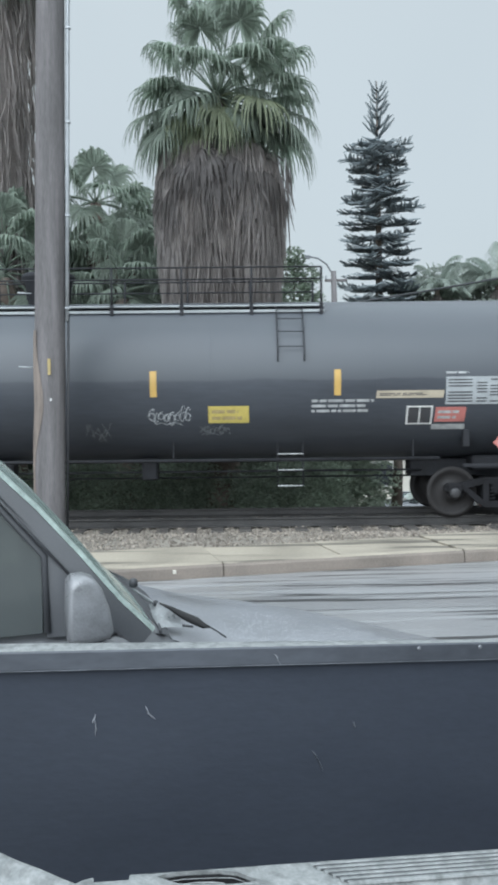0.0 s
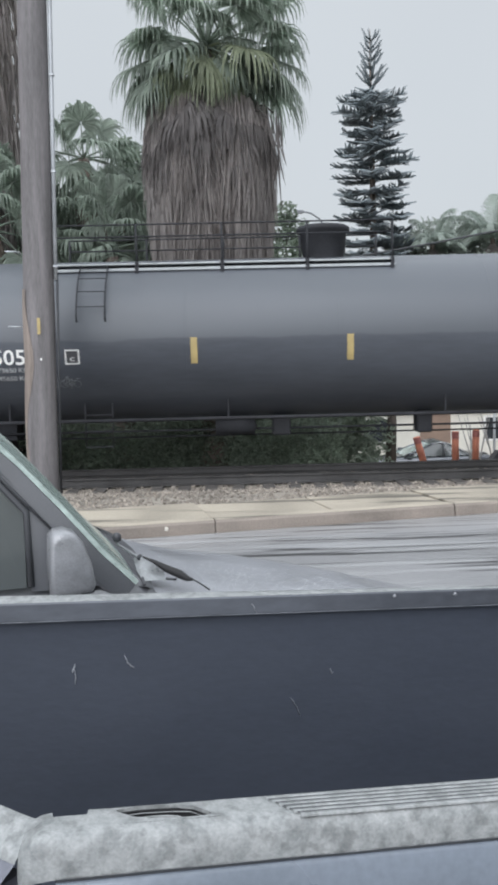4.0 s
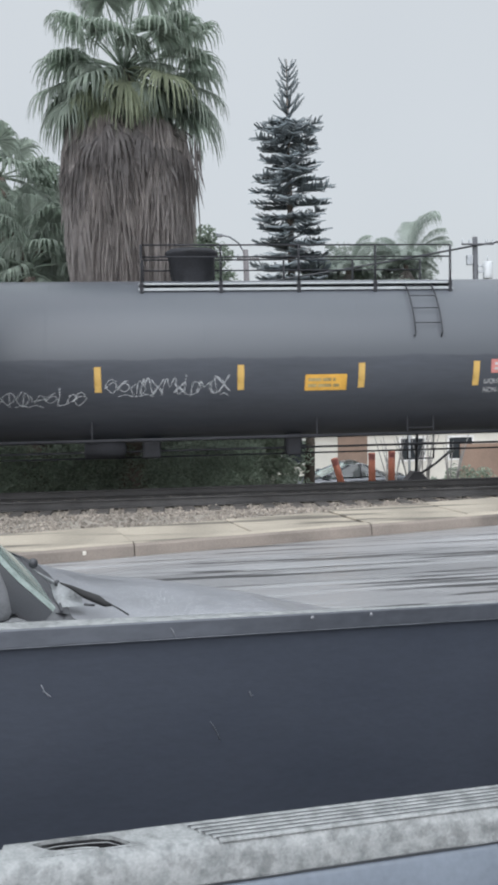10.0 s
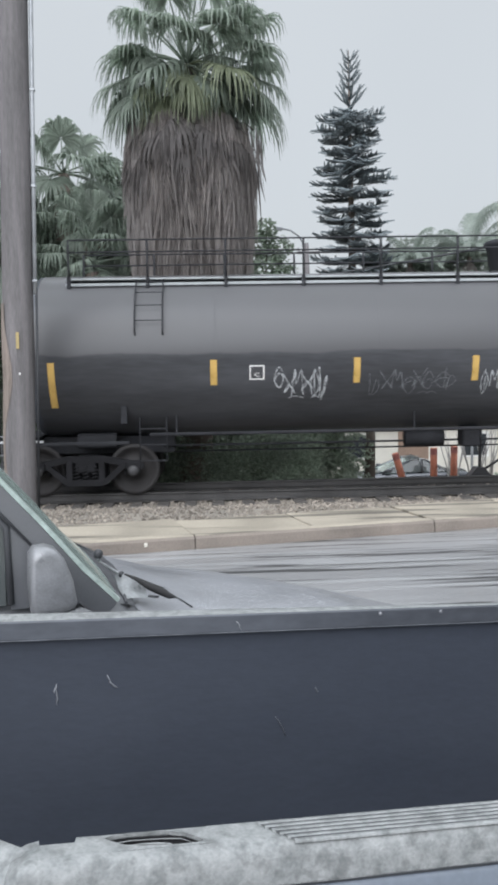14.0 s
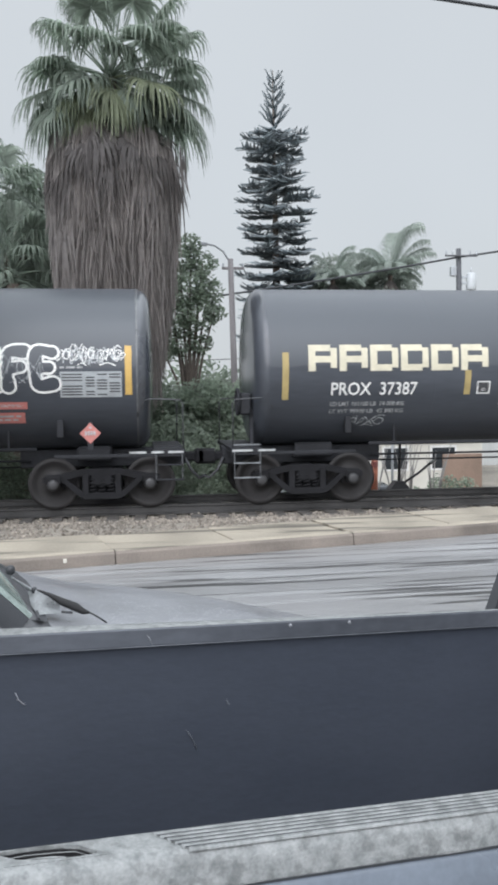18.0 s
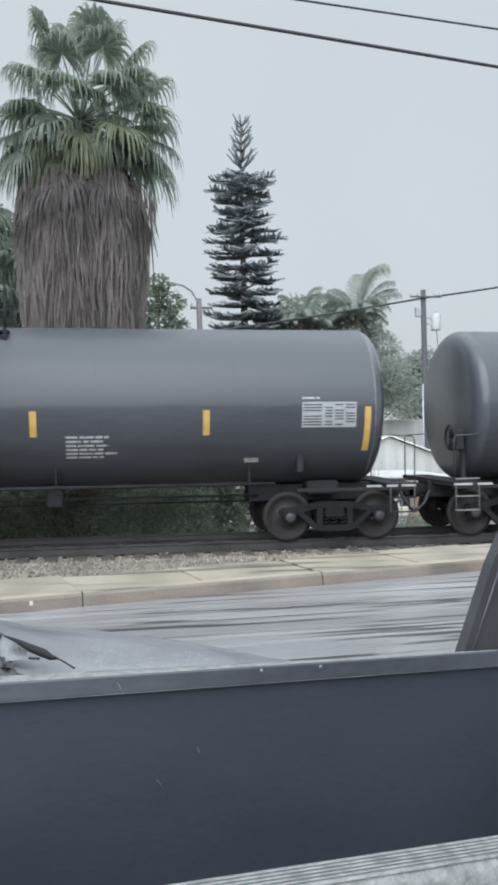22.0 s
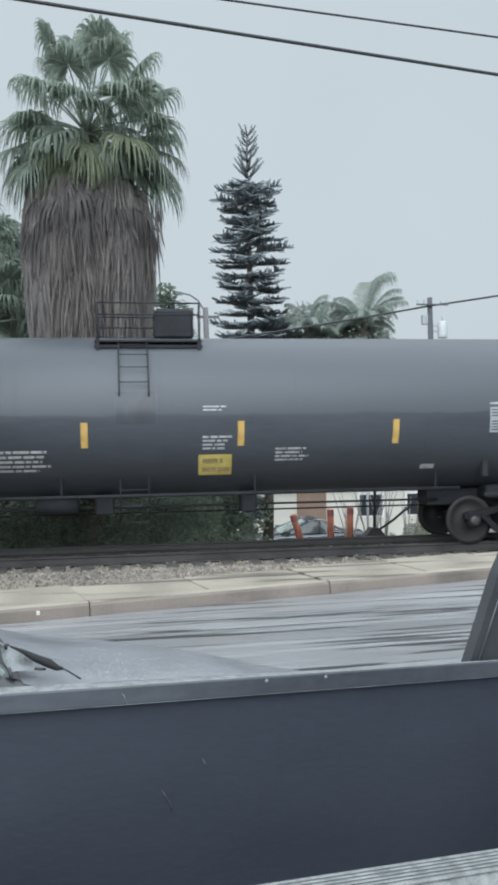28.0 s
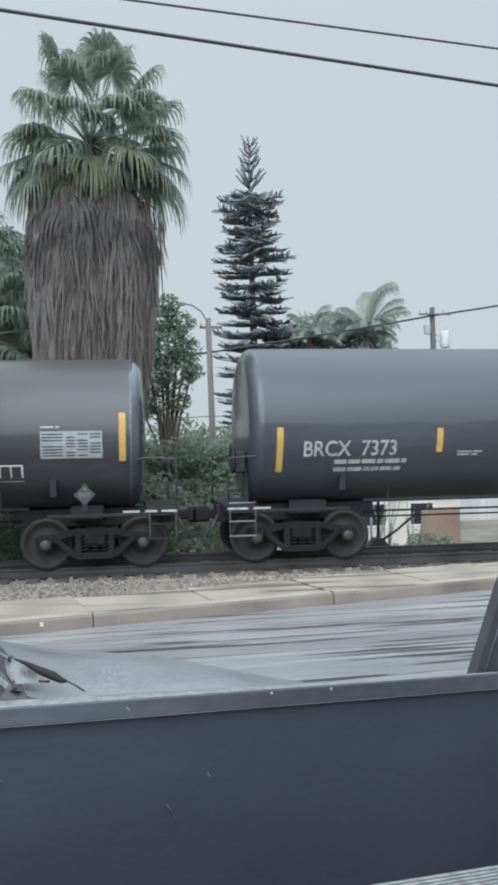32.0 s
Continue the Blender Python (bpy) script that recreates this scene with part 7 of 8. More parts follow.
# near side: pale cap with rounded outer edge, ribs and a stake pocket
capprof = [(IN0 + 0.006, -0.06), (IN0 + 0.002, -0.010), (IN0 - 0.002, 0.0), (IN0 - 0.006, 0.002), (IN0 - 0.060, 0.001), (IN0 - 0.074, -0.001), (IN0 - 0.083, -0.008), (IN0 - 0.089, -0.024), (IN0 - 0.091, -0.046), (IN0 - 0.090, -0.068)]
HOLE = (0.085, 0.275)
part("rail_cap", Geo().sheet(along(lambda a: [(a, b, zr(a) + z + 0.0015 * noise.noise((a * 9, b * 40, 2))) for b, z in capprof[4:]], -0.005, BED, 60))
     .sheet(along(lambda a: [(a, b, zr(a) + z) for b, z in capprof[:4]], 0.055, BED, 24))
     .sheet(along(lambda a: [(a, b - (0.015 if z > -0.05 else 0.0), zr(a) + z) for b, z in capprof[:4]], -0.005, 0.055, 4))
     .sheet(along(lambda a: [(a, IN0 - 0.006 - 0.015 * (a < 0.055), zr(a) + 0.002), (a, IN0 - 0.060, zr(a) + 0.001)], -0.005, HOLE[0], 24))
     .sheet(along(lambda a: [(a, IN0 - 0.006, zr(a) + 0.002), (a, IN0 - 0.060, zr(a) + 0.001)], HOLE[1], BED, 10)), M_CAP, truck, "pale weathered ribbed rail cap")
for i in range(6):
    b = IN0 - 0.0145 - i * 0.0128
    part("rib", Geo().sheet(along(lambda a: [(a, b - 0.0046, zr(a) + 0.0006 - 0.0012 * (i == 5)), (a, b - 0.0038, zr(a) + 0.0042 - 0.0015 * (i == 5)), (a, b + 0.0038, zr(a) + 0.0042), (a, b + 0.0046, zr(a) + 0.0006)], 0.366 + i * 0.0095, BED - 0.05, 20)), M_CAP, truck)
for i in range(5):
    b = IN0 - 0.0209 - i * 0.0128
    part("groove", Geo().sheet(along(lambda a: [(a, b - 0.0020, zr(a) + 0.0036), (a, b + 0.0020, zr(a) + 0.0036)], 0.371 + i * 0.0095, BED - 0.05, 20)), M_TRIM, truck)
# stake pocket: a slanting slot in the cap, a dark well, two worn pale ridges in it
corner = [(0.097, 1.3995), (0.146, 1.4075), (0.226, 1.402), (0.2655, 1.3645), (0.250, 1.3590), (0.210, 1.3585), (0.1365, 1.367), (0.106, 1.390)]
slot = []
for k in range(8):
    p, q, r2 = (Vector((*corner[(k + d) % 8], 0)) for d in (-1, 0, 1))
    for w_ in (0.2, 0.5, 0.8):
        slot.append(p.lerp(q, 0.5).lerp(q, w_).lerp(q.lerp(r2, 0.5).lerp(q, 1 - w_), w_) if w_ == 0.5 else (q.lerp(p, 0.22) if w_ < 0.5 else q.lerp(r2, 0.22)))
mid = Vector((0.18, 1.382, 0))
plate = []
for p in slot:
    d = p - mid
    q = min(0.095 / max(1e-6, abs(d.x)), (IN0 - 0.006 - mid.y if d.y > 0 else mid.y - IN0 + 0.060) / max(1e-6, abs(d.y)))
    plate.append(mid + d * q)
for cx, cy in ((HOLE[0], IN0 - 0.006), (HOLE[1], IN0 - 0.006), (HOLE[0], IN0 - 0.060), (HOLE[1], IN0 - 0.060)):
    k = min(range(len(plate)), key=lambda j: (plate[j] - Vector((cx, cy, 0))).length)
    plate[k] = Vector((cx, cy, 0))
n = len(slot)
part("pocket_rim", Geo().sheet([[(p.x, p.y, zr(p.x) + 0.0015) for p in plate], [(p.x, p.y, zr(p.x) + 0.0028) for p in slot], [(p.x, p.y, zr(p.x) - 0.005) for p in slot]], close_u=True, smooth=False), M_CAP, truck)
part("stake_pocket", Geo().sheet([[(p.x, p.y, zr(p.x) - 0.004) for p in slot], [(p.x, p.y, zr(p.x) - 0.16) for p in slot], [(mid.x, mid.y, zr(0.18) - 0.162)] * n], close_u=True), M_BLACKSPRAY, truck)
for path_, r3 in (([(0.118, 1.374), (0.136, 1.3835), (0.161, 1.3865), (0.188, 1.3845), (0.207, 1.379), (0.219, 1.366)], 0.0024), ([(0.104, 1.3965), (0.146, 1.4015), (0.200, 1.3985), (0.228, 1.3945), (0.252, 1.373)], 0.0010)):
    part("pocket_ridge", Geo().tube([(a, b, zr(a) - 0.008) for a, b in path_], [r3 * 0.5] + [r3] * (len(path_) - 2) + [r3 * 0.5], 8), M_CAP, truck, "pale worn ridge across the pocket")
part("bed_wall", Geo().sheet(along(lambda a: [(a, IN0 + 0.004, zr(a) - 0.05), (a, IN0 + 0.004, 0.17)], 0.0, BED)), M_LINER, truck)
part("bed_side", Geo().sheet(along(lambda a: [(a, IN0 - 0.085, zr(a) - 0.076), (a, IN0 - 0.095, zr(a) - 0.082), (a, IN0 - 0.112, 0.96), (a, IN0 - 0.13, 0.7), (a, IN0 - 0.11, 0.48)], -0.005, BED)), M_PICKUP, truck)
part("cap_seam", Geo().sheet(along(lambda a: [(a, IN0 - 0.0905, zr(a) - 0.066), (a, IN0 - 0.084, zr(a) - 0.078)], -0.005, BED)), M_TRIM, truck)
# tailgate, swung half open, and the rounded end of the cap beside it
M_GATE = material("worn_lavender_grey_paint", (0.125, 0.13, 0.155), 0.45, vary=0.35, scale=14, fine=70, bump=0.15, coat=0.2)
part("cap_end", Geo().sheet([[(-0.005 - 0.06 * math.sin(q * 1.57), b_ + (IN0 - 0.02 - b_) * 0.35 * q * q, zr(0) + z - 0.05 * q * q * (1 if z > -0.05 else 0.4)) for b_, z in capprof] for q in (0, 0.2, 0.4, 0.6, 0.8, 1.0)]), M_CAP, truck)
part("rear_corner", Geo().sheet([[(-0.005, IN0 - 0.091, z), (-0.04, IN0 - 0.075, z), (-0.058, IN0 - 0.04, z), (-0.06, IN0, z)] for z in (1.085, 0.95, 0.7, 0.48)]), M_PICKUP, truck)
GATE = Matrix.Translation((-0.012, IN0 - 0.015, 0.02)) @ Matrix.Rotation(radians(43), 4, "Z")
gate = part("tailgate", Geo().box(-0.13, -0.006, 0.02, 1.40, 0.50, 1.06, 0.02), M_GATE, truck, "tailgate swung half open, with a pale worn top edge", at=GATE)
gy = [0.0 + 1.405 * k / 28 for k in range(29)]
part("gate_top", Geo().sheet([[(-0.135, y, 1.00), (-0.130, y, 1.065), (-0.112, y, 1.092), (-0.074, y, 1.113)] for y in gy]), M_GATE, gate)
part("gate_cap", Geo().sheet([[(-0.078 + 0.005 * noise.noise((y * 13, 8, 0)), y, 1.112), (-0.062, y, 1.127 + 0.004 * noise.noise((y * 15, 5, 0))), (-0.050, y, 1.136), (-0.036 + 0.006 * noise.noise((y * 19, 1, 0)), y, 1.143), (-0.030, y, 1.152 + 0.004 * noise.noise((y * 23, 4, 0))), (-0.014, y, 1.155 + 0.004 * noise.noise((y * 31, 0, 3))), (-0.002, y, 1.142), (0.0, y, 1.07)] for y in gy]), M_CAP, gate)
for k, (x, y) in enumerate(((-0.056, 0.115), (-0.040, 0.235), (-0.060, 0.30))):
    part("bolt_hole", Geo().lathe([(1.139 - 0.45 * (abs(x) - 0.036), 0.001), (1.1395 - 0.45 * (abs(x) - 0.036), 0.009), (1.136 - 0.45 * (abs(x) - 0.036), 0.0125)], 14, "Z", (x, y, 0)), M_TRIM, gate)
part("gate_line", Geo().box(-0.139, -0.134, 0.02, 1.40, 0.96, 0.98, 0.002), M_TRIM, gate)
# cab
FAR, NEAR = IN1 + 0.17, IN0 - 0.13
cabp = [(BED - 0.01, 0.50), (BED - 0.01, 0.93), (BED + 0.165, 1.35), (BED + 0.22, 1.55), (BED + 0.42, 1.60), (BED + 1.25, 1.62), (BED + 1.42, 1.56), (BED + 1.95, 1.08), (BED + 2.02, 1.0), (BED + 2.02, 0.45)]
for y0, y1 in ((FAR - 0.06, FAR), (NEAR, NEAR + 0.06)):
    mt = M_TRIM if y0 > 2 else M_PICKUP
    part("rear_pillar", Geo().prism([(BED - 0.075, 0.93), (BED + 0.10, 1.35), (BED + 0.22, 1.56), (BED + 0.60, 1.57), (BED + 0.36, 0.93)], y0, y1), mt, truck, "solid black rear cab pillar" if y0 > 2 else "")
    part("front_pillar", Geo().prism([(BED + 1.86, 0.98), (BED + 1.95, 1.06), (BED + 1.42, 1.56), (BED + 1.33, 1.54)], y0, y1), mt, truck)
    part("roof_side", Geo().prism([(BED + 0.28, 1.50), (BED + 0.30, 1.57), (BED + 0.45, 1.60), (BED + 1.25, 1.62), (BED + 1.42, 1.555), (BED + 1.40, 1.50)], y0 + 0.003, y1 - 0.003), mt, truck)
    part("cab_door", Geo().box(BED - 0.07, BED + 2.02, y0, y1, 0.45, 0.945, 0.01), mt, truck)
    part("belt_strip", Geo().box(BED - 0.077, BED + 1.9, y0 - 0.004, y1 + 0.004, 0.945, 0.958, 0.003), M_RAILGREY, truck)
    part("cab_window", Geo().prism([(BED + 0.3, 0.95), (BED + 1.9, 0.98), (BED + 1.38, 1.52), (BED + 0.5, 1.52)], (y0 + y1) / 2 - 0.004, (y0 + y1) / 2 + 0.004), M_GLASS, truck)
part("pillar_seal", Geo().tube([(BED - 0.03, FAR - 0.064, 0.94), (BED + 0.15, FAR - 0.064, 1.36)], 0.006, 6), M_RAILGREY, truck)
part("roof", Geo().sheet([[(x, NEAR + (FAR - NEAR) * k / 6, z + 0.03 * math.sin(math.pi * k / 6)) for k in range(7)] for x, z in cabp[3:7]]), M_PICKUP, truck)
part("cab_back", Geo().box(BEDF + 0.022, BEDF + 0.07, NEAR + 0.06, FAR - 0.06, 0.5, 0.97, 0.01), M_PICKUP, truck)
part("rear_window", Geo().add([(BEDF + 0.05, NEAR + 0.08, 0.97), (BEDF + 0.05, FAR - 0.08, 0.97), (BEDF + 0.10, FAR - 0.12, 1.5), (BEDF + 0.10, NEAR + 0.12, 1.5)], [(0, 1, 2, 3)]), M_GLASS, truck)
part("windscreen", Geo().add([(BED + 1.95, NEAR + 0.06, 1.05), (BED + 1.95, FAR - 0.06, 1.05), (BED + 1.42, FAR - 0.12, 1.53), (BED + 1.42, NEAR + 0.12, 1.53)], [(0, 1, 2, 3)]), M_WINDSHIELD, truck)
part("hood", Geo().sheet([[(x, NEAR + (FAR - NEAR) * k / 8, z + 0.05 * math.sin(math.pi * k / 8)) for k in range(9)] for x, z in ((BED + 1.95, 1.03), (BED + 2.5, 1.0), (BED + 2.95, 0.94), (BED + 3.05, 0.85), (BED + 3.07, 0.45))]), M_PICKUP, truck)
for y0, y1 in ((FAR - 0.05, FAR), (NEAR, NEAR + 0.05)):
    part("fender", Geo().prism([(BED + 2.0, 0.45), (BED + 2.0, 1.03), (BED + 2.95, 0.95), (BED + 3.07, 0.8), (BED + 3.07, 0.45)], y0, y1), M_PICKUP, truck)
part("bumper", Geo().box(BED + 3.05, BED + 3.2, NEAR, FAR, 0.4, 0.6, 0.03), M_RIM, truck)
part("bumper", Geo().box(-0.16, -0.01, NEAR + 0.03, FAR - 0.03, 0.02, 0.125, 0.02), M_TRIM, truck, "black rear bumper")
part("seat", Geo().box(BEDF + 0.2, BEDF + 0.7, NEAR + 0.15, FAR - 0.15, 0.5, 0.75, 0.06).box(BEDF + 0.12, BEDF + 0.28, NEAR + 0.15, FAR - 0.15, 0.7, 1.15, 0.05), M_CABIN, truck)
part("chassis", Geo().box(-0.1, BED + 2.9, NEAR + 0.45, FAR - 0.45, 0.03, 0.125, 0.02), M_TRIM, truck)
for x in (0.75, BED + 2.35):
    for y, s in ((NEAR + 0.075, -1), (FAR - 0.075, 1)):
        wheel(truck, x, y, 0.35, 0.15, s)


# ---- trees ----
def leaf_material(name, colour, vary=0.5):
    """Leaves differ from one another in brightness and a little in hue."""
    m = material(name, colour, 0.55, vary=0.3, scale=0.8, fine=12, bump=0.0)
    nt = m.node_tree
    gi, hs, mr = nt.nodes.new("ShaderNodeNewGeometry"), nt.nodes.new("ShaderNodeHueSaturation"), nt.nodes.new("ShaderNodeMapRange")
    mr.inputs["To Min"].default_value, mr.inputs["To Max"].default_value = 1 - vary, 1 + vary
    nt.links.new(gi.outputs["Random Per Island"], mr.inputs["Value"])
    nt.links.new(mr.outputs["Result"], hs.inputs["Value"])
    b = nt.nodes["Principled BSDF"]
    nt.links.new(b.inputs["Base Color"].links[0].from_socket, hs.inputs["Color"])
    nt.links.new(hs.outputs["Color"], b.inputs["Base Color"])
    tr, mx = nt.nodes.new("ShaderNodeBsdfTranslucent"), nt.nodes.new("ShaderNodeMixShader")
    nt.links.new(hs.outputs["Color"], tr.inputs["Color"])
    mx.inputs[0].default_value = 0.6
    nt.links.new(b.outputs[0], mx.inputs[1])
    nt.links.new(tr.outputs[0], mx.inputs[2])
    nt.links.new(mx.outputs[0], nt.nodes["Material Output"].inputs["Surface"])
    return m


# leaf greens are paled and greyed: distance haze is put into the colours
M_FAN = leaf_material("fan_palm_green", (0.29, 0.34, 0.285), 0.28)
M_FANYEL = leaf_material("yellowing_fan_palm", (0.29, 0.325, 0.22), 0.3)
M_THATCH = leaf_material("dead_frond_thatch", (0.36, 0.33, 0.315), 0.22)
M_DEADFROND = leaf_material("dark_dead_fronds", (0.18, 0.165, 0.16), 0.25)
M_PALMTRUNK = material("palm_trunk_bark", (0.15, 0.12, 0.10), 0.9, vary=0.4, scale=2, fine=14, bump=0.5, stretch=(1, 1, 4), depth=0.03)
M_PINE = leaf_material("dark_pine_needles", (0.34, 0.38, 0.40), 0.25)
M_BARK = material("grey_brown_bark", (0.12, 0.10, 0.085), 0.9, vary=0.4, scale=3, fine=20, bump=0.5, stretch=(3, 3, 0.6))
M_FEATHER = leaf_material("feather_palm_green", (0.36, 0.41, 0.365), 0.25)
M_LEAF = leaf_material("broadleaf_green", (0.23, 0.28, 0.215), 0.35)
M_HEDGE = leaf_material("hedge_green", (0.27, 0.32, 0.25), 0.35)
# far trees carry the most haze in their colour
M_FARLEAF = leaf_material("haze_paled_leaves", (0.35, 0.39, 0.345), 0.12)


def fan_frond(base, az, el, stalk, blade, seed, dead=0.0):
    """A fan leaf on its stalk, built where it grows: the blade is cupped and its split tips hang."""
    r = random.Random(seed)
    g = Geo()
    d = Vector((math.cos(az) * math.cos(el), math.sin(az) * math.cos(el), math.sin(el)))
    sag = (0.20 + 0.25 * dead) * stalk * math.cos(el)
    pts = [Vector(base) + d * stalk * t - Vector((0, 0, sag * t * t)) for t in (0, 0.25, 0.5, 0.75, 1.0)]
    g.tube(pts, [0.034, 0.026, 0.021, 0.018, 0.015], 5)
    tip = pts[-1]
    fwd = (pts[-1] - pts[-2]).normalized()
    side = Vector((-math.sin(az), math.cos(az), 0))
    tw = r.uniform(-0.5, 0.5)
    side = (side * math.cos(tw) + fwd.cross(side) * math.sin(tw)).normalized()
    n = 40
    for i in range(n):
        a = radians(-140 + 280 * i / (n - 1)) + r.uniform(-.05, .05)
        ln = blade * (0.78 + 0.22 * math.cos(a * 0.6)) * r.uniform(0.85, 1.12)
        f = (fwd * math.cos(a) + side * math.sin(a)).normalized()
        s = fwd.cross(side).cross(f).normalized()
        hang = r.uniform(0.5, 1.15) * (0.50 + 0.55 * dead) * ln
        rows = []
        for t, w in ((0.03, 0.008), (0.25, 0.034), (0.45, 0.048), (0.62, 0.030), (0.82, 0.017), (1.0, 0.004)):
            k = max(0.0, t - 0.36)
            p = tip + f * ln * (t - 0.60 * k * k) - Vector((0, 0, hang * k * k * 2.0))
            rows.append([p - s * w, p - Vector((0, 0, 0.012)), p + s * w])
        g.sheet(rows, smooth=False)
        for k in (3, 4, 4):
            if r.random() < 0.6:
                p = Vector(rows[k][1])
                q = p + f * 0.06 + s * r.uniform(-.06, .06) - Vector((0, 0, r.uniform(0.15, 0.5)))
                g.add([p - s * 0.009, p + s * 0.009, q], [(0, 1, 2)])
    return g


def fan_palm(label, x, y, height, skirt, skirt_r, crown_r, seed, fronds=46, skirt_low=1.6, strips=1500, skirt_top=None, reach=None):
    r = random.Random(seed)
    z0 = ground_height(x, y)
    t = thing("fan_palm", label, "palm tree", at=pose(x, y, z0), group="palms behind the track")
    h = height - z0
    g = Geo()
    g.tube([(0.03 * math.sin(z), 0.02 * math.cos(z * 1.3), z) for z in [h * k / 10 for k in range(11)]], [0.42 - 0.12 * min(1, k / 4) - 0.16 * (k > 9) for k in range(11)], 14)
    part("trunk", g, M_PALMTRUNK, t)
    if skirt:
        top = (skirt_top - z0) if skirt_top else h - 0.2
        g = Geo()
        core = [(skirt_low - z0 + 0.9, 0.5), (skirt_low - z0 + 1.6, skirt_r * 0.72), (top - 1.4, skirt_r * 0.90), (top - 0.2, skirt_r * 0.82), (top + 0.3, skirt_r * 0.55), (top + 0.9, 0.3)]
        g.lathe(core, 22, "Z", smooth=False)
        for i in range(strips):
            z = skirt_low - z0 + 1.0 + (top - skirt_low + z0 - 0.6) * r.random() ** 0.85
            f = (z - (skirt_low - z0 + 1.0)) / (top - skirt_low + z0)
            rad = skirt_r * (0.88 + 0.14 * math.sin(f * 3.0) + r.uniform(-0.08, 0.08)) * (1 - 0.40 * max(0.0, (f - 0.86) / 0.14))
            rad *= 0.80 + 0.26 * min(1.0, f * 1.25)
            a = r.uniform(0, 2 * math.pi)
            rad *= 1 + 0.045 * math.sin(a * 7 + f * 3) + 0.025 * math.sin(a * 17 - f * 5)
            ln = r.uniform(0.6, 1.9)
            w = r.uniform(0.010, 0.036)
            d, s = Vector((math.cos(a), math.sin(a), 0)), Vector((-math.sin(a), math.cos(a), 0))
            lean = r.gauss(0, 0.13)
            p0 = d * (rad - 0.10) + Vector((0, 0, z))
            p1 = d * rad + s * lean * 0.5 + Vector((0, 0, z - ln * 0.5))
            p2 = d * (rad - 0.02 + r.uniform(-0.10, 0.12)) + s * lean + Vector((0, 0, z - ln))
            g.sheet([[p0 - s * w * 0.2, p0 + d * 0.02, p0 + s * w * 0.2], [p1 - s * w, p1 + d * 0.04, p1 + s * w], [p2 - s * w * 0.2, p2, p2 + s * w * 0.2]], smooth=False)
        # dead fronds, darker than the thatch; their tone also carries the crown's shade
        old = Geo()
        for i in range(90 if strips > 2000 else 0):
            fr = fan_frond((0, 0, top + 0.85 + r.uniform(-.3, .25)), i * 2.4, radians(r.uniform(-52, -14)), r.uniform(1.12, 1.36), 0.72, seed * 300 + i, 1.0)
            old.add(fr.v, fr.f)
        part("thatch", g, M_THATCH, t, "thick skirt of hanging brown dead fronds")
        if old.v:
            part("dead_fronds", old, M_DEADFROND, t, "dark brown dead fronds, toned for the shade under the crown")
    if reach:
        for i, (dx, dy, dz) in enumerate(reach):
            far = math.hypot(dx, dy)
            low = dz < -0.3
            dx, dy, dz, far = dx * 1.18, dy * 1.1, dz * 1.22, far * 1.15
            v = Vector((dx, dy, dz + (0.36 if low else 0.23) * far))
            ob = part("frond", fan_frond((0, 0, h), math.atan2(v.y, v.x), math.asin(v.z / v.length), v.length, crown_r * r.uniform(0.92, 1.06) * (0.70 if i > 31 else 1.0), seed * 100 + i, 0.35 if i > 31 else 0.5 if low else 0.2), M_FANYEL if i in YELLOWING else M_FAN, t)
        return t
    k = crown_r / 2.3
    for i in range(fronds):
        f = i / (fronds - 1)
        el = 84 - 128 * f ** 0.95 + r.uniform(-6, 6)
        az = radians(i * 137.5 + r.uniform(-12, 12))
        low = el < -12
        stalk = k * (1.50 if el > 45 else 1.40 if not low else 1.10) * r.uniform(0.88, 1.1)
        old = low and r.random() < 0.22
        ob = part("frond", fan_frond((0, 0, h - 0.05 + 0.5 * (1 - f)), az, radians(el), stalk, k * r.uniform(0.92, 1.08), seed * 100 + i, 0.8 if low else 0.15), M_FANYEL if old else M_FAN, t)
    return t


# where the big palm's leaf stalks reach, from its heart: upright ones, a middle ring, a drooping ring
REACH = [(0.15, 0.1, 1.75), (-0.65, -0.3, 1.55), (0.55, 0.2, 1.65), (-0.95, 0.4, 0.95), (-0.3, -0.7, 1.0), (1.0, -0.3, 1.15), (1.3, 0.3, 0.85),
         (-1.05, -0.4, 0.1), (-0.9, 0.7, 0.35), (1.25, -0.5, 0.15), (1.35, 0.5, 0.2), (0.6, -1.1, 0.35), (-0.2, -1.2, 0.3), (0.1, 1.2, 0.6), (0.5, 1.0, 1.0),
         (-1.05, -0.5, -0.75), (-1.1, 0.4, -0.55), (1.3, -0.4, -0.65), (1.25, 0.5, -0.6), (0.05, -1.0, -0.55), (0.75, -0.9, -0.35), (-0.55, -0.9, -0.3), (0.1, 1.1, -0.5),
         (0.45, -0.7, 1.15), (-0.6, 0.7, 1.3), (0.95, 0.7, 0.75), (-0.75, -0.9, 0.5), (0.95, -0.9, 0.55), (-1.25, 0.1, -0.2), (1.4, 0.1, -0.2), (0.3, -0.5, 1.5), (-0.2, 0.6, 1.7)]
YELLOWING = (19, 20, 41, 43, 60, 62, 63)
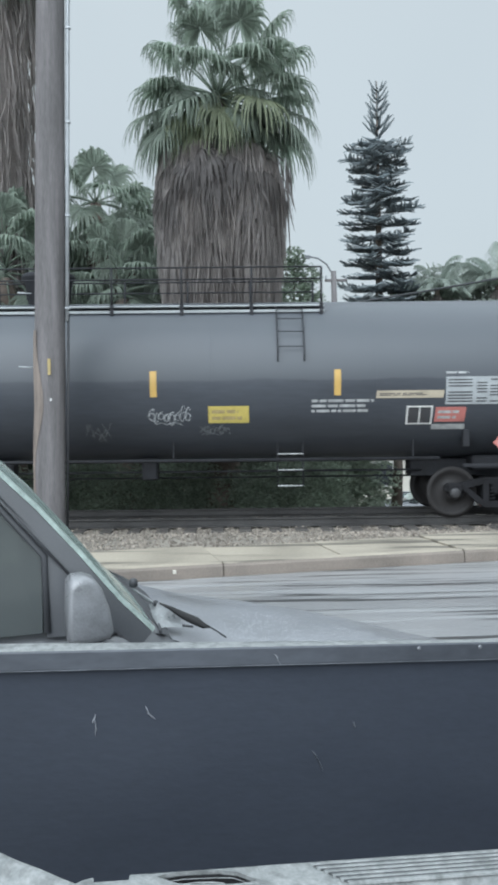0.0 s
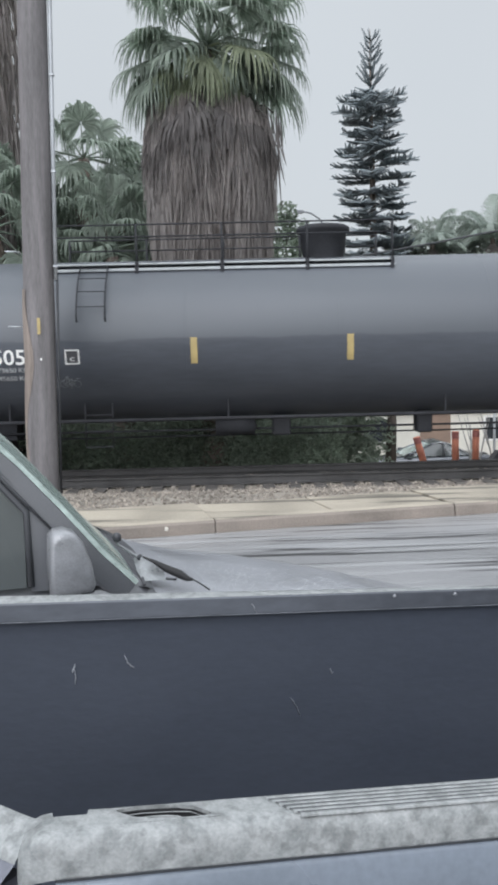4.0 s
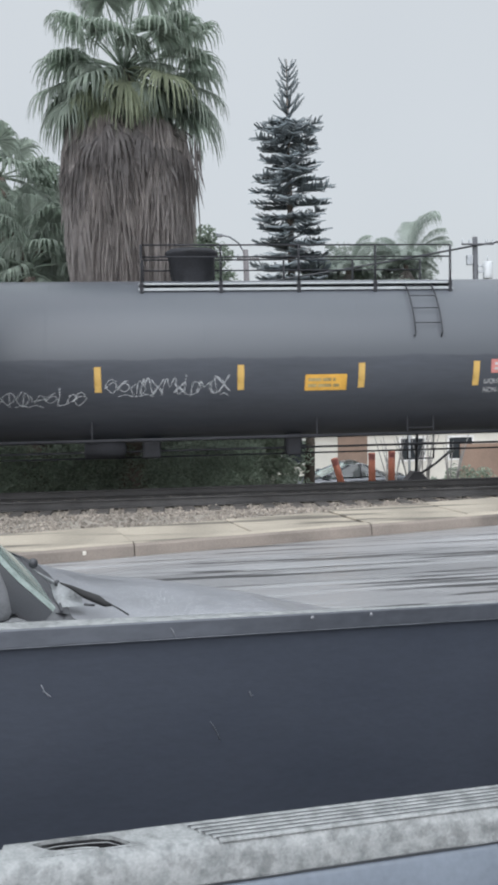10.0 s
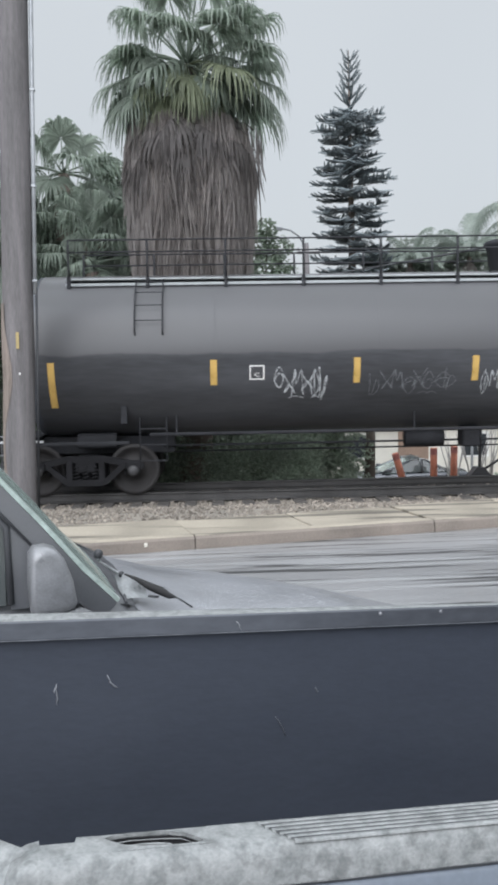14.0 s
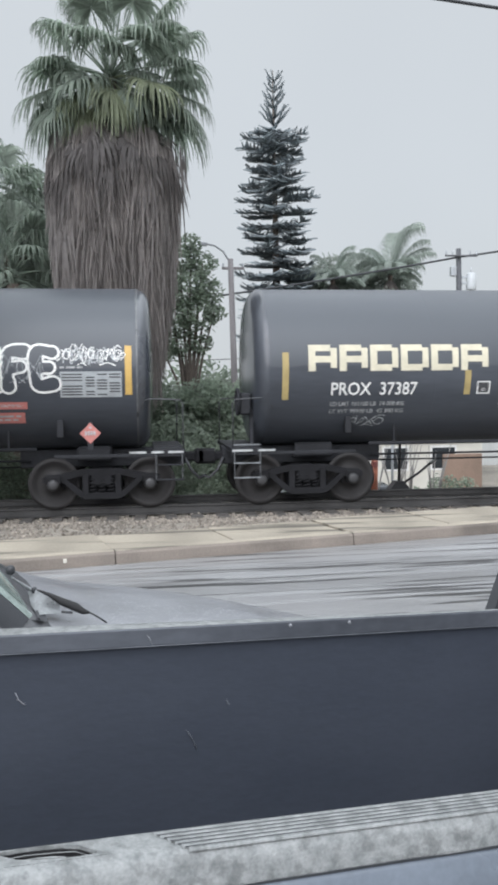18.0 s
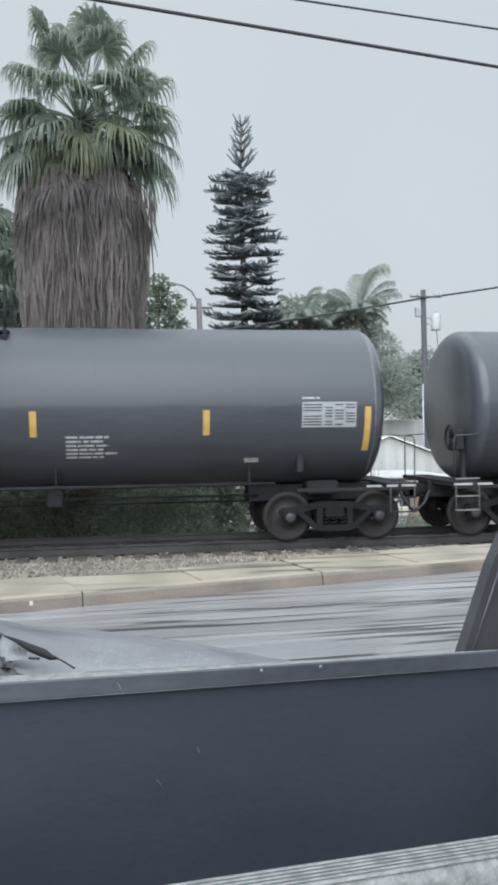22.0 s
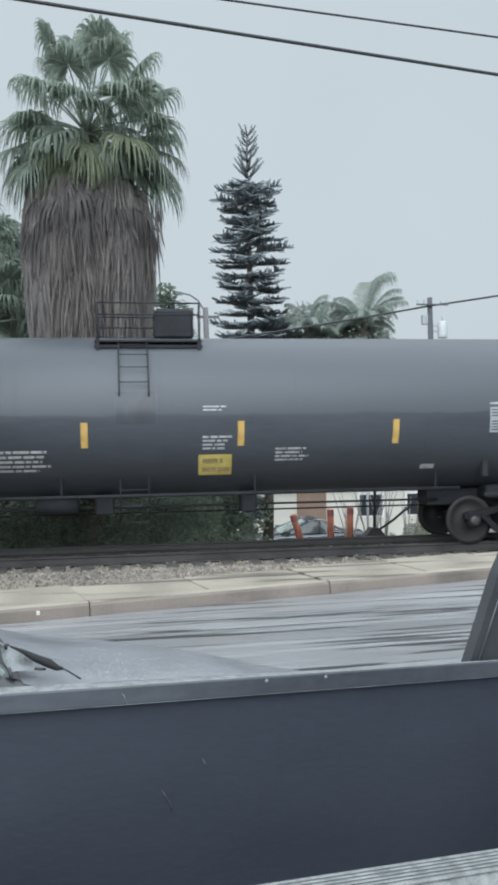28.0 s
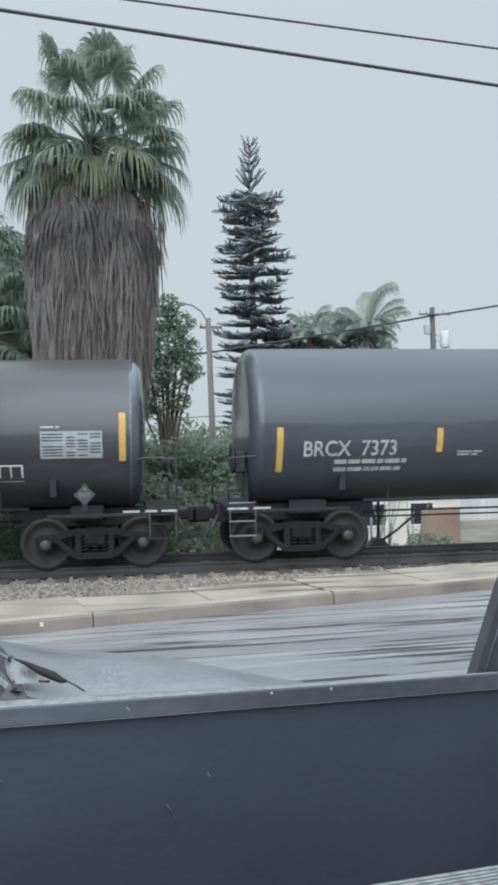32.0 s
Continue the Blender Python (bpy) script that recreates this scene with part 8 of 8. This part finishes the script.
# a petticoat of drooping green leaves that hides the skirt's top
for k in range(15):
    a = k * 2 * math.pi / 15 + 0.15
    REACH.append((0.98 * math.cos(a), 0.98 * math.sin(a), (-0.62, -0.40, -0.75)[k % 3]))
for k in range(11):
    a = k * 2 * math.pi / 11 + 0.4
    REACH.append((0.85 * math.cos(a), 0.85 * math.sin(a), (0.0, -0.25, 0.25)[k % 3]))
for k in range(8):
    a = -math.pi * (0.08 + 0.84 * k / 7)
    REACH.append((0.80 * math.cos(a), 0.80 * math.sin(a), (-0.95, -1.15, -0.85)[k % 3]))
big = fan_palm("big fan palm with a thick brown skirt of dead fronds", -0.52, 19.6, 9.0, True, 1.27, 1.0, 11, skirt_low=2.2, strips=9500, skirt_top=7.35, reach=REACH)
# old fronds that hang down beside the skirt
r = random.Random(91)
for a, z, ln, n in ((-0.25, 7.5, 1.7, 7), (0.1, 7.2, 1.9, 4), (-0.5, 7.3, 1.4, 6), (3.0, 7.3, 1.2, 5)):
    g = Geo()
    zb = z - big.location.z
    for i in range(n):
        o = Vector((1.42 * math.cos(a) + r.uniform(-.08, .30), 1.42 * math.sin(a) + r.uniform(-.15, .15), zb))
        sway, w = r.uniform(-.08, .20), r.uniform(0.008, 0.022)
        l2 = ln * r.uniform(0.4, 1.1)
        g.sheet([[o + Vector((sway * t * t - w * math.sin(math.pi * (0.05 + 0.9 * t)), 0, -l2 * t)), o + Vector((sway * t * t + w * math.sin(math.pi * (0.05 + 0.9 * t)), 0.01, -l2 * t))] for t in (0, 0.3, 0.6, 0.85, 1)], smooth=False)
    g.tube([(0.9 * math.cos(a), 0.9 * math.sin(a), zb + 0.15), (1.3 * math.cos(a), 1.3 * math.sin(a), zb + 0.14), (1.5 * math.cos(a), 1.5 * math.sin(a), zb - 0.05)], 0.02, 5)
    part("hanging_frond", g, M_DEADFROND, big)
fan_palm("tall fan palm with a brown skirt, cut off above", -6.15, 21.2, 13.2, True, 1.05, 2.2, 12, 26, skirt_low=3.0)
SMALL_REACH = [(0.0, -0.2, 0.72), (-0.45, 0.1, 0.6), (0.3, 0.3, 0.62), (0.75, 0.2, 0.30), (-0.9, 0.3, 0.2)]
for k in range(13):
    a = k * 2 * math.pi / 13 + 0.2
    SMALL_REACH.append(((0.95, 1.2, 0.7)[k % 3] * math.cos(a), (0.95, 1.2, 0.7)[k % 3] * math.sin(a), (-0.35, 0.1, -0.75)[k % 3]))
fan_palm("small green fan palm behind the utility pole", -3.95, 23.2, 7.5, False, 1.0, 1.05, 13, reach=SMALL_REACH)
fan_palm("small green fan palm with wide drooping leaves", -3.1, 22.4, 6.1, False, 1.0, 0.95, 17, reach=[(x, y, z - 0.1) for x, y, z in SMALL_REACH[1:]])
fan_palm("low green fan palm between the trunks", -5.5, 19.9, 5.0, False, 1.0, 1.9, 14, 26)
fan_palm("low green fan palm between the trunks", -2.9, 20.8, 4.6, False, 1.0, 1.9, 15, 26)


def pine_branch(seed, n=22):
    """A branch along +x, one metre long: a twig with close flat rows of upturned branchlets."""
    r = random.Random(seed)
    g = Geo()
    g.tube([(0, 0, 0), (0.5, 0, -0.02), (1.0, 0, 0.06)], [0.018, 0.012, 0.006], 4)
    for i in range(n):
        t = 0.16 + 0.84 * i / n
        p = Vector((t, 0, -0.02 + 0.08 * t * t))
        for s in (-1, 1):
            ln = (0.30 * math.sin(min(1.0, t * 1.1) * math.pi * 0.78) + 0.07) * r.uniform(0.45, 1.3)
            d = Vector((0.55 + r.uniform(-.25, .25), s * 0.85, 0.22 + r.uniform(-.15, .25))).normalized()
            q = p + d * ln + Vector((0, 0, 0.05 * r.random()))
            if r.random() < 0.14:
                continue
            w = r.uniform(0.018, 0.04)
            g.add([p + Vector((-w, 0, -w)), p + Vector((w, 0, -w)), p + Vector((0, 0, w * 1.3)), q + Vector((-w * .6, 0, -w * .4)), q + Vector((w * .6, 0, -w * .4)), q + Vector((0, 0, w))],
                  [(0, 1, 4, 3), (1, 2, 5, 4), (2, 0, 3, 5), (3, 4, 5)])
    return g


def pine_spray(seed):
    """A young branch of the pine's top, one metre along +x, close set with short needles."""
    r = random.Random(seed)
    g = Geo().tube([(0, 0, 0), (0.5, 0, -0.03), (1.0, 0, 0.10)], [0.05, 0.045, 0.02], 5)
    for i in range(34):
        t = 0.12 + 0.86 * i / 34
        p = Vector((t, 0, -0.06 * t + 0.16 * t * t))
        a = r.uniform(0, 6.28)
        q = p + Vector((0.09, 0.085 * math.cos(a), 0.085 * math.sin(a))) * r.uniform(0.7, 1.3)
        g.add([p + Vector((0, 0.02, 0)), p - Vector((0, 0.02, 0)), p + Vector((0, 0, 0.03)), q], [(0, 1, 3), (1, 2, 3), (2, 0, 3)])
    return g


SPRAYS = [pine_spray(k).mesh("branch", M_PINE) for k in range(3)]
BRANCHES = [pine_branch(k).mesh("branch", M_PINE) for k in range(4)]
pz = ground_height(7.25, 45)
pine = thing("norfolk_pine", "tall dark Norfolk Island pine with tiered branches", "pine tree", at=pose(7.25, 45, pz))
H_PINE = 18.9 - pz
part("trunk", Geo().tube([(0, 0, 0), (0.05, 0, H_PINE * 0.5), (-0.02, 0, H_PINE * 0.8), (-0.05, 0, H_PINE)], [0.32, 0.2, 0.09, 0.02], 10), M_BARK, pine)
r = random.Random(44)
z = 1.7 - pz
while z < H_PINE - 0.2:
    zz = z + pz
    tuft = zz >= 15.35
    rad = (min(2.3, 1.72 + 0.075 * (15.35 - zz)) if not tuft else 1.42 - 0.22 * (zz - 15.35)) * r.uniform(0.92, 1.06)
    n = 9 if not tuft else 7
    off = r.uniform(0, 360)
    for k in range(n):
        up = r.uniform(-6, 10) if not tuft else r.uniform(34, 46)
        sc = rad * r.uniform(0.72, 1.08)
        if not tuft and r.random() < 0.08:
            continue
        m = Matrix.Translation((0.30 * max(0.0, (15.4 - zz) / 11), 0, z + r.uniform(-.12, .12))) @ Euler((radians(r.uniform(-8, 8)), radians(-up), radians(off + k * 360 / n + r.uniform(-12, 12)))).to_matrix().to_4x4() @ Matrix.Diagonal((sc, sc * (1.2 if not tuft else 1.0), 1.0 if not tuft else 1.0, 1))
        part("branch", SPRAYS[r.randrange(3)] if tuft else BRANCHES[r.randrange(4)], None, pine, at=m)
    z += (0.66 if zz > 9 else 0.70) if not tuft else 0.46


def feather_frond(base, az, el, ln, seed, fall=0.75, bend=0.22):
    """An arched frond built where it grows, with soft leaflets hanging on both sides."""
    r = random.Random(seed)
    g = Geo()
    d = Vector((math.cos(az) * math.cos(el), math.sin(az) * math.cos(el), math.sin(el)))
    out = Vector((math.cos(az), math.sin(az), 0))
    pts = []
    for k in range(11):
        t = k / 10
        pts.append(Vector(base) + d * ln * t * (1 - 0.25 * t * t) + out * ln * bend * t ** 3 - Vector((0, 0, fall * ln * t ** 3)))
    g.tube(pts, [0.03 - 0.0025 * k for k in range(11)], 5)
    s = Vector((-math.sin(az), math.cos(az), 0))
    for i in range(100):
        t = 0.14 + 0.86 * i / 100
        k = min(9.999, t * 10)
        a = pts[int(k)].lerp(pts[int(k) + 1], k % 1)
        f = (pts[int(k) + 1] - pts[int(k)]).normalized()
        l2 = 0.30 * ln * (1.05 - abs(t - 0.45)) * r.uniform(0.75, 1.2)
        for sg in (-1, 1):
            q1 = a + f * 0.25 * l2 + s * sg * 0.42 * l2
            q2 = q1 + f * 0.2 * l2 + s * sg * 0.22 * l2 - Vector((0, 0, 0.62 * l2 * r.uniform(0.6, 1.3)))
            w = f * 0.012
            g.add([a - w, a + w, q1 + w, q1 - w, q2], [(0, 1, 2, 3), (3, 2, 4)])
    return g


def feather_palm(x, y, top, seed, plumes, fronds, ln):
    """A queen palm: some tall plumes (direction, lift, length) and a ring of arching fronds."""
    r = random.Random(seed)
    z0 = ground_height(x, y)
    t = thing("queen_palm", "hazy green feather palm with arching fronds", "palm tree", at=pose(x, y, z0), group="feather palms")
    h = top - z0
    part("trunk", Geo().tube([(0, 0, 0), (0.05, 0, h * 0.5), (0, 0, h)], [0.2, 0.16, 0.12], 10), M_PALMTRUNK, t)
    for i, (az, el, long) in enumerate(plumes):
        part("frond", feather_frond((0, 0, h - 0.1), radians(az), radians(el), long, seed * 50 + i, 0.10 if el < 80 else 0.02, 0.22 if el < 80 else 0.03), M_FEATHER, t)
    for i in range(6):
        part("dead_frond", feather_frond((0, 0, h - 0.15), radians(i * 60 + 20), radians(-50), 0.9, seed * 70 + i, 0.5), M_THATCH, t, "hanging brown dead frond")
    for i in range(fronds):
        part("frond", feather_frond((0, 0, h), radians(i * 137.5 + seed * 30), radians(r.uniform(15, 56)), ln * r.uniform(0.7, 1.1), seed * 90 + i, 0.42), M_FEATHER, t)
    return t


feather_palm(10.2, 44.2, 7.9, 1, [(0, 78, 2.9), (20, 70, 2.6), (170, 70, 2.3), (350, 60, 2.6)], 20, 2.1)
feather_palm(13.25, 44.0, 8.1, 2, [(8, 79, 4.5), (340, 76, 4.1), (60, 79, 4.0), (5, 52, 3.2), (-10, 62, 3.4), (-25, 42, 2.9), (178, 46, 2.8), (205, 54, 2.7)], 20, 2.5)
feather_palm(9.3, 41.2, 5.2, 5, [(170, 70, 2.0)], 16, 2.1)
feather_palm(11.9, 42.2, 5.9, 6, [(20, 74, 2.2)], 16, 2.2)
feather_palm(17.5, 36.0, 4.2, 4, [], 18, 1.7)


def leafy(name, label, category, x, y, clumps, count, leaf, mat, seed, trunk=None, kind="", group=""):
    """A crown of many small leaves in clumps (x, y, z, radius), on limbs if it has a trunk."""
    r = random.Random(seed)
    z0 = ground_height(x, y)
    g = Geo()
    verts, faces = [], []
    tot = sum(c[3] ** 2 for c in clumps)
    for cx, cy, cz, cr in clumps:
        for i in range(int(count * cr ** 2 / tot)):
            d = Vector((r.gauss(0, 1), r.gauss(0, 1), r.gauss(0, 1))).normalized() * cr * (0.35 + 0.65 * r.random() ** 0.5) * (1 + 0.3 * noise.noise((cx + i * .01, cy, cz)))
            d.z *= 0.85
            p = Vector((cx, cy, cz - z0)) + d
            if p.z < 0.02:
                continue
            a = Vector((r.uniform(-1, 1), r.uniform(-1, 1), r.uniform(-.7, .7))).normalized()
            b = a.orthogonal().normalized()
            s = leaf * r.uniform(0.6, 1.3)
            n = len(verts)
            verts += [p - a * s, p + b * s * 0.45, p + a * s, p - b * s * 0.45]
            faces.append((n, n + 1, n + 2, n + 3))
    g.add(verts, faces)
    if trunk is None:
        ob = part(name, g, mat, at=pose(x, y, z0))
        return tagged(ob, label, category, group, kind)
    t = thing(name, label, category, at=pose(x, y, z0), group=group)
    part("crown", g, mat, t)
    top = Vector((0, 0, trunk[0]))
    part("trunk", Geo().tube([(0, 0, 0), (0.05, 0.02, trunk[0] * 0.5), top], [trunk[1], trunk[1] * 0.8, trunk[1] * 0.6], 9), M_BARK, t)
    for cx, cy, cz, cr in clumps:
        e = Vector((cx, cy, cz - z0))
        part("limb", Geo().tube([top * 0.85, top.lerp(e, 0.5) + Vector((0, 0, 0.15)), e], [trunk[1] * 0.45, trunk[1] * 0.3, 0.02], 6), M_BARK, t)
    return t


leafy("tree", "green broadleaf tree with an airy crown beside the palm", "tree", 1.5, 26, [(0.1, 0, 6.5, 0.42), (-0.25, 0, 6.0, 0.62), (0.45, 0, 5.9, 0.5), (0.0, 0, 5.2, 0.85), (0.62, 0.1, 5.1, 0.5), (-0.65, 0.1, 5.2, 0.55), (0.25, 0, 4.4, 0.75), (-0.5, 0, 4.3, 0.7), (0.8, 0, 4.45, 0.35), (-0.25, 0.2, 3.5, 0.6), (0.4, 0, 3.45, 0.4), (-0.8, 0, 3.3, 0.5)], 3600, 0.10, M_LEAF, 21, (3.4, 0.13))
leafy("tree", "dark green broadleaf tree between the palms", "tree", -3.6, 25, [(-2.0, 0.3, 6.2, 1.1), (-0.6, 0, 5.6, 1.3), (0.9, 0, 6.4, 1.2), (0.3, 0, 4.6, 1.5), (1.6, 0, 5.2, 1.1), (-1.5, 0, 4.4, 1.3), (1.9, 0.2, 7.0, 0.7), (0.5, 0, 8.1, 0.5), (0.95, 0, 7.7, 0.65), (1.3, 0, 6.3, 0.9), (0.2, 0, 3.2, 1.5), (-2.3, 0, 2.8, 1.4)], 11000, 0.13, M_LEAF, 22, (4.5, 0.2))
leafy("tree", "dark green broadleaf tree between the palms", "tree", -8.5, 25, [(0, 0, 5.2, 1.8), (1.4, 0, 4.0, 1.5), (-1.3, 0, 4.2, 1.6), (2.0, 0, 6.2, 1.2)], 4500, 0.16, M_LEAF, 23, (4.5, 0.2))
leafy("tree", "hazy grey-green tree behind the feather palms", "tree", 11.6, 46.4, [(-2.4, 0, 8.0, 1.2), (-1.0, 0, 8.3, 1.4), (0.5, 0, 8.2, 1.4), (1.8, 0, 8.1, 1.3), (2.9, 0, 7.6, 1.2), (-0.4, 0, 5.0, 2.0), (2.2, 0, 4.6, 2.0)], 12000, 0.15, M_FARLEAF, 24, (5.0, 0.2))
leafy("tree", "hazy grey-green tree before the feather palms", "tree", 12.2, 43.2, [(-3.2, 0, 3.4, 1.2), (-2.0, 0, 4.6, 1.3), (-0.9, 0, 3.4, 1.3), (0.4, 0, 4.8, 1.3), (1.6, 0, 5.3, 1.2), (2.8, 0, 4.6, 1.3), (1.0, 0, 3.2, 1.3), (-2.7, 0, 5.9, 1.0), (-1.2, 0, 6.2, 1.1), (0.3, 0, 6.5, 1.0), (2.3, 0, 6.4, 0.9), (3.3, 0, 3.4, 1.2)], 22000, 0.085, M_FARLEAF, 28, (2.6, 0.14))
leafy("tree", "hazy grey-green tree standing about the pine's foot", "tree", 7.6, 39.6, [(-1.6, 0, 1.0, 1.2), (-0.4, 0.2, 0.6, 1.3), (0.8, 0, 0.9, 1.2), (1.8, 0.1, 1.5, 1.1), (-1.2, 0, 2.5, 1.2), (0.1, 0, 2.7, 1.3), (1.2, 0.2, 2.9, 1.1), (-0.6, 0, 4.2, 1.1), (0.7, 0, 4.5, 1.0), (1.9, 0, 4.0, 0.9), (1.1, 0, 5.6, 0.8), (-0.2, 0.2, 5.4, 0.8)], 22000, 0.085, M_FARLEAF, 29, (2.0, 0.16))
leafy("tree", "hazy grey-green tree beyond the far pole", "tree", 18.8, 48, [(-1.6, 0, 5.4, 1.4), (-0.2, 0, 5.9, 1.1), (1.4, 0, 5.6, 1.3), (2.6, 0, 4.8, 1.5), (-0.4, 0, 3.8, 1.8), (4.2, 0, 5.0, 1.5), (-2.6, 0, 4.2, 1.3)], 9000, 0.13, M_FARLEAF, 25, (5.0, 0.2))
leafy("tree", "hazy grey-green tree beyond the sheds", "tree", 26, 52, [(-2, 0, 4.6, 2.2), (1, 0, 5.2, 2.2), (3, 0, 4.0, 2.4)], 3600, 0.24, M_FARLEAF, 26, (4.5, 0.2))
leafy("tree", "green tree behind the street lamp", "tree", 3.4, 38, [(-0.9, 0, 2.4, 1.4), (0.9, 0, 1.9, 1.4), (0, 0, 1.2, 1.6), (2.1, 0, 1.6, 1.3)], 3200, 0.15, M_LEAF, 27, (3.0, 0.15))
hedge = []
for i in range(19):
    for z, rr in ((-0.35, 0.62), (0.25, 0.66), (0.75, 0.6)):
        hedge.append((-8 + 0.62 * i + 0.2 * math.sin(i * 2.1 + z * 5), 0.25 * math.sin(i * 1.7 + z * 9), z + 0.16 * math.sin(i * 1.3 + z * 3), rr + 0.12 * math.sin(i * 2.9 + z * 7)))
front = [(-8.5 + 0.5 * i, 0.12 * math.sin(i * 1.7), z + 0.12 * math.sin(i * 1.3 + z * 3), 0.40 + 0.06 * math.sin(i * 2.9 + z * 7)) for i in range(22) for z in (-0.35, 0.05, 0.4)]
leafy("hedge", "unkempt green hedge close along the far rail", "hedge", 0, 19.25, front, 26000, 0.05, M_HEDGE, 36, kind="stuff")
leafy("hedge", "unkempt green hedge along the far side of the track", "hedge", 0, 20.9, hedge, 24000, 0.07, M_HEDGE, 31, kind="stuff")
leafy("hedge", "tall green shrubs behind the hedge", "hedge", 0.0, 22.6, [(-9 + 1.05 * i, 0.3 * math.sin(i * 3.1), z + 0.25 * math.sin(i * 2.3), 1.05 + 0.2 * math.sin(i * 1.9)) for i in range(12) for z in (-0.9, 0.4, 1.4)], 20000, 0.12, M_HEDGE, 32, kind="stuff")
leafy("tree", "dark green tree with a stout leaning trunk beyond the rails", "tree", 3.85, 21.4, [(-0.5, 0, 1.55, 0.5), (0.1, 0, 1.75, 0.55), (0.5, 0.1, 1.5, 0.4), (-1.0, 0.1, 1.3, 0.45)], 1500, 0.09, M_HEDGE, 35, (2.6, 0.15))
leafy("hedge", "tangled green growth between the palm trunks", "hedge", -3.4, 21.2, [(-1.9 + 0.62 * i, 0.25 * math.sin(i * 2.7 + z), z + 0.2 * math.sin(i * 3.1), 0.62 + 0.12 * math.sin(i * 1.9 + z)) for i in range(6) for z in (1.2, 2.1, 3.0, 3.7)], 15000, 0.08, M_HEDGE, 37, kind="stuff")
leafy("hedge", "bright green shrubs at the foot of the palm", "hedge", 1.4, 22.0, [(-1.4 + 0.55 * i, 0.2 * math.sin(i * 2.7 + z), z + 0.2 * math.sin(i * 3.1), 0.55 + 0.1 * math.sin(i * 1.9 + z)) for i in range(6) for z in (0.2, 1.0, 1.7 + 0.1 * (i % 2))], 12000, 0.075, M_LEAF, 38, kind="stuff")
leafy("weeds", "low green weeds at the foot of the far ballast", "weeds", 0, 19.2, [(-8 + 0.8 * i, 0.3 * math.sin(i * 5.1), -0.45 + 0.12 * math.sin(i * 2.2), 0.30 + 0.1 * math.sin(i * 3.3)) for i in range(15)], 4200, 0.05, M_HEDGE, 33, kind="stuff")
M_GREYSTEM = material("pale_grey_stem", (0.26, 0.25, 0.24), 0.85, vary=0.3, scale=4, fine=30, bump=0.2)
for i, (x, y, hh) in enumerate(((7.2, 23.4, 2.6), (7.7, 23.8, 3.0), (8.3, 23.2, 2.4), (6.9, 24.6, 2.8))):
    z0 = ground_height(x, y)
    t = thing("bare_shrub", "grey bare-stemmed shrub in front of the pale building", "shrub", at=pose(x, y, z0), group="bare shrubs")
    rr = random.Random(i)
    for k in range(6):
        a = rr.uniform(0, 6.28)
        part("stem", Geo().tube([(0, 0, 0), (0.2 * math.cos(a), 0.15 * math.sin(a), hh * 0.5), (0.5 * math.cos(a + .4), 0.3 * math.sin(a), hh * rr.uniform(0.8, 1))], [0.032, 0.02, 0.008], 5), M_GREYSTEM, t)
leafy("weeds", "green weeds beside the pale building", "weeds", 9.2, 25, [(0, 0, -1.0, 0.5), (0.7, 0, -1.1, 0.45), (-0.8, 0.1, -1.3, 0.4)], 900, 0.07, M_HEDGE, 34, kind="stuff")




def motions():
    """All that moves: the train with its wheels, and the silver sedan on the far street."""
    for car, u in CARS:
        walk(car, [(t, pose(u + s, TRACK_Y, RAIL_Z)) for t, s in TRAVEL])
    at = {c: u for c, u in CARS}
    for w, dx in WHEELS:
        u = at[w.parent.parent]
        rows = []
        for i in range(321):
            t = i / 10
            x = u + gone(t) + w.parent.location.x
            if i in (0, 320) or -9 < x < 13:
                rows.append((t, pose(dx, 0, 0.457, 0, math.degrees(max(-9.5, min(13.5, x)) / 0.457), 0)))
        walk(w, rows)
    z = ground_height(10, 26.4)
    walk(passing, [(t, pose(x, 26.4, z, 0, 0, 180)) for t, x in ((0, 60.0), (20, 36.0), (26, 22.5), (29.3, 13.4), (31.0, 8.75), (32.0, 6.3))])


motions()
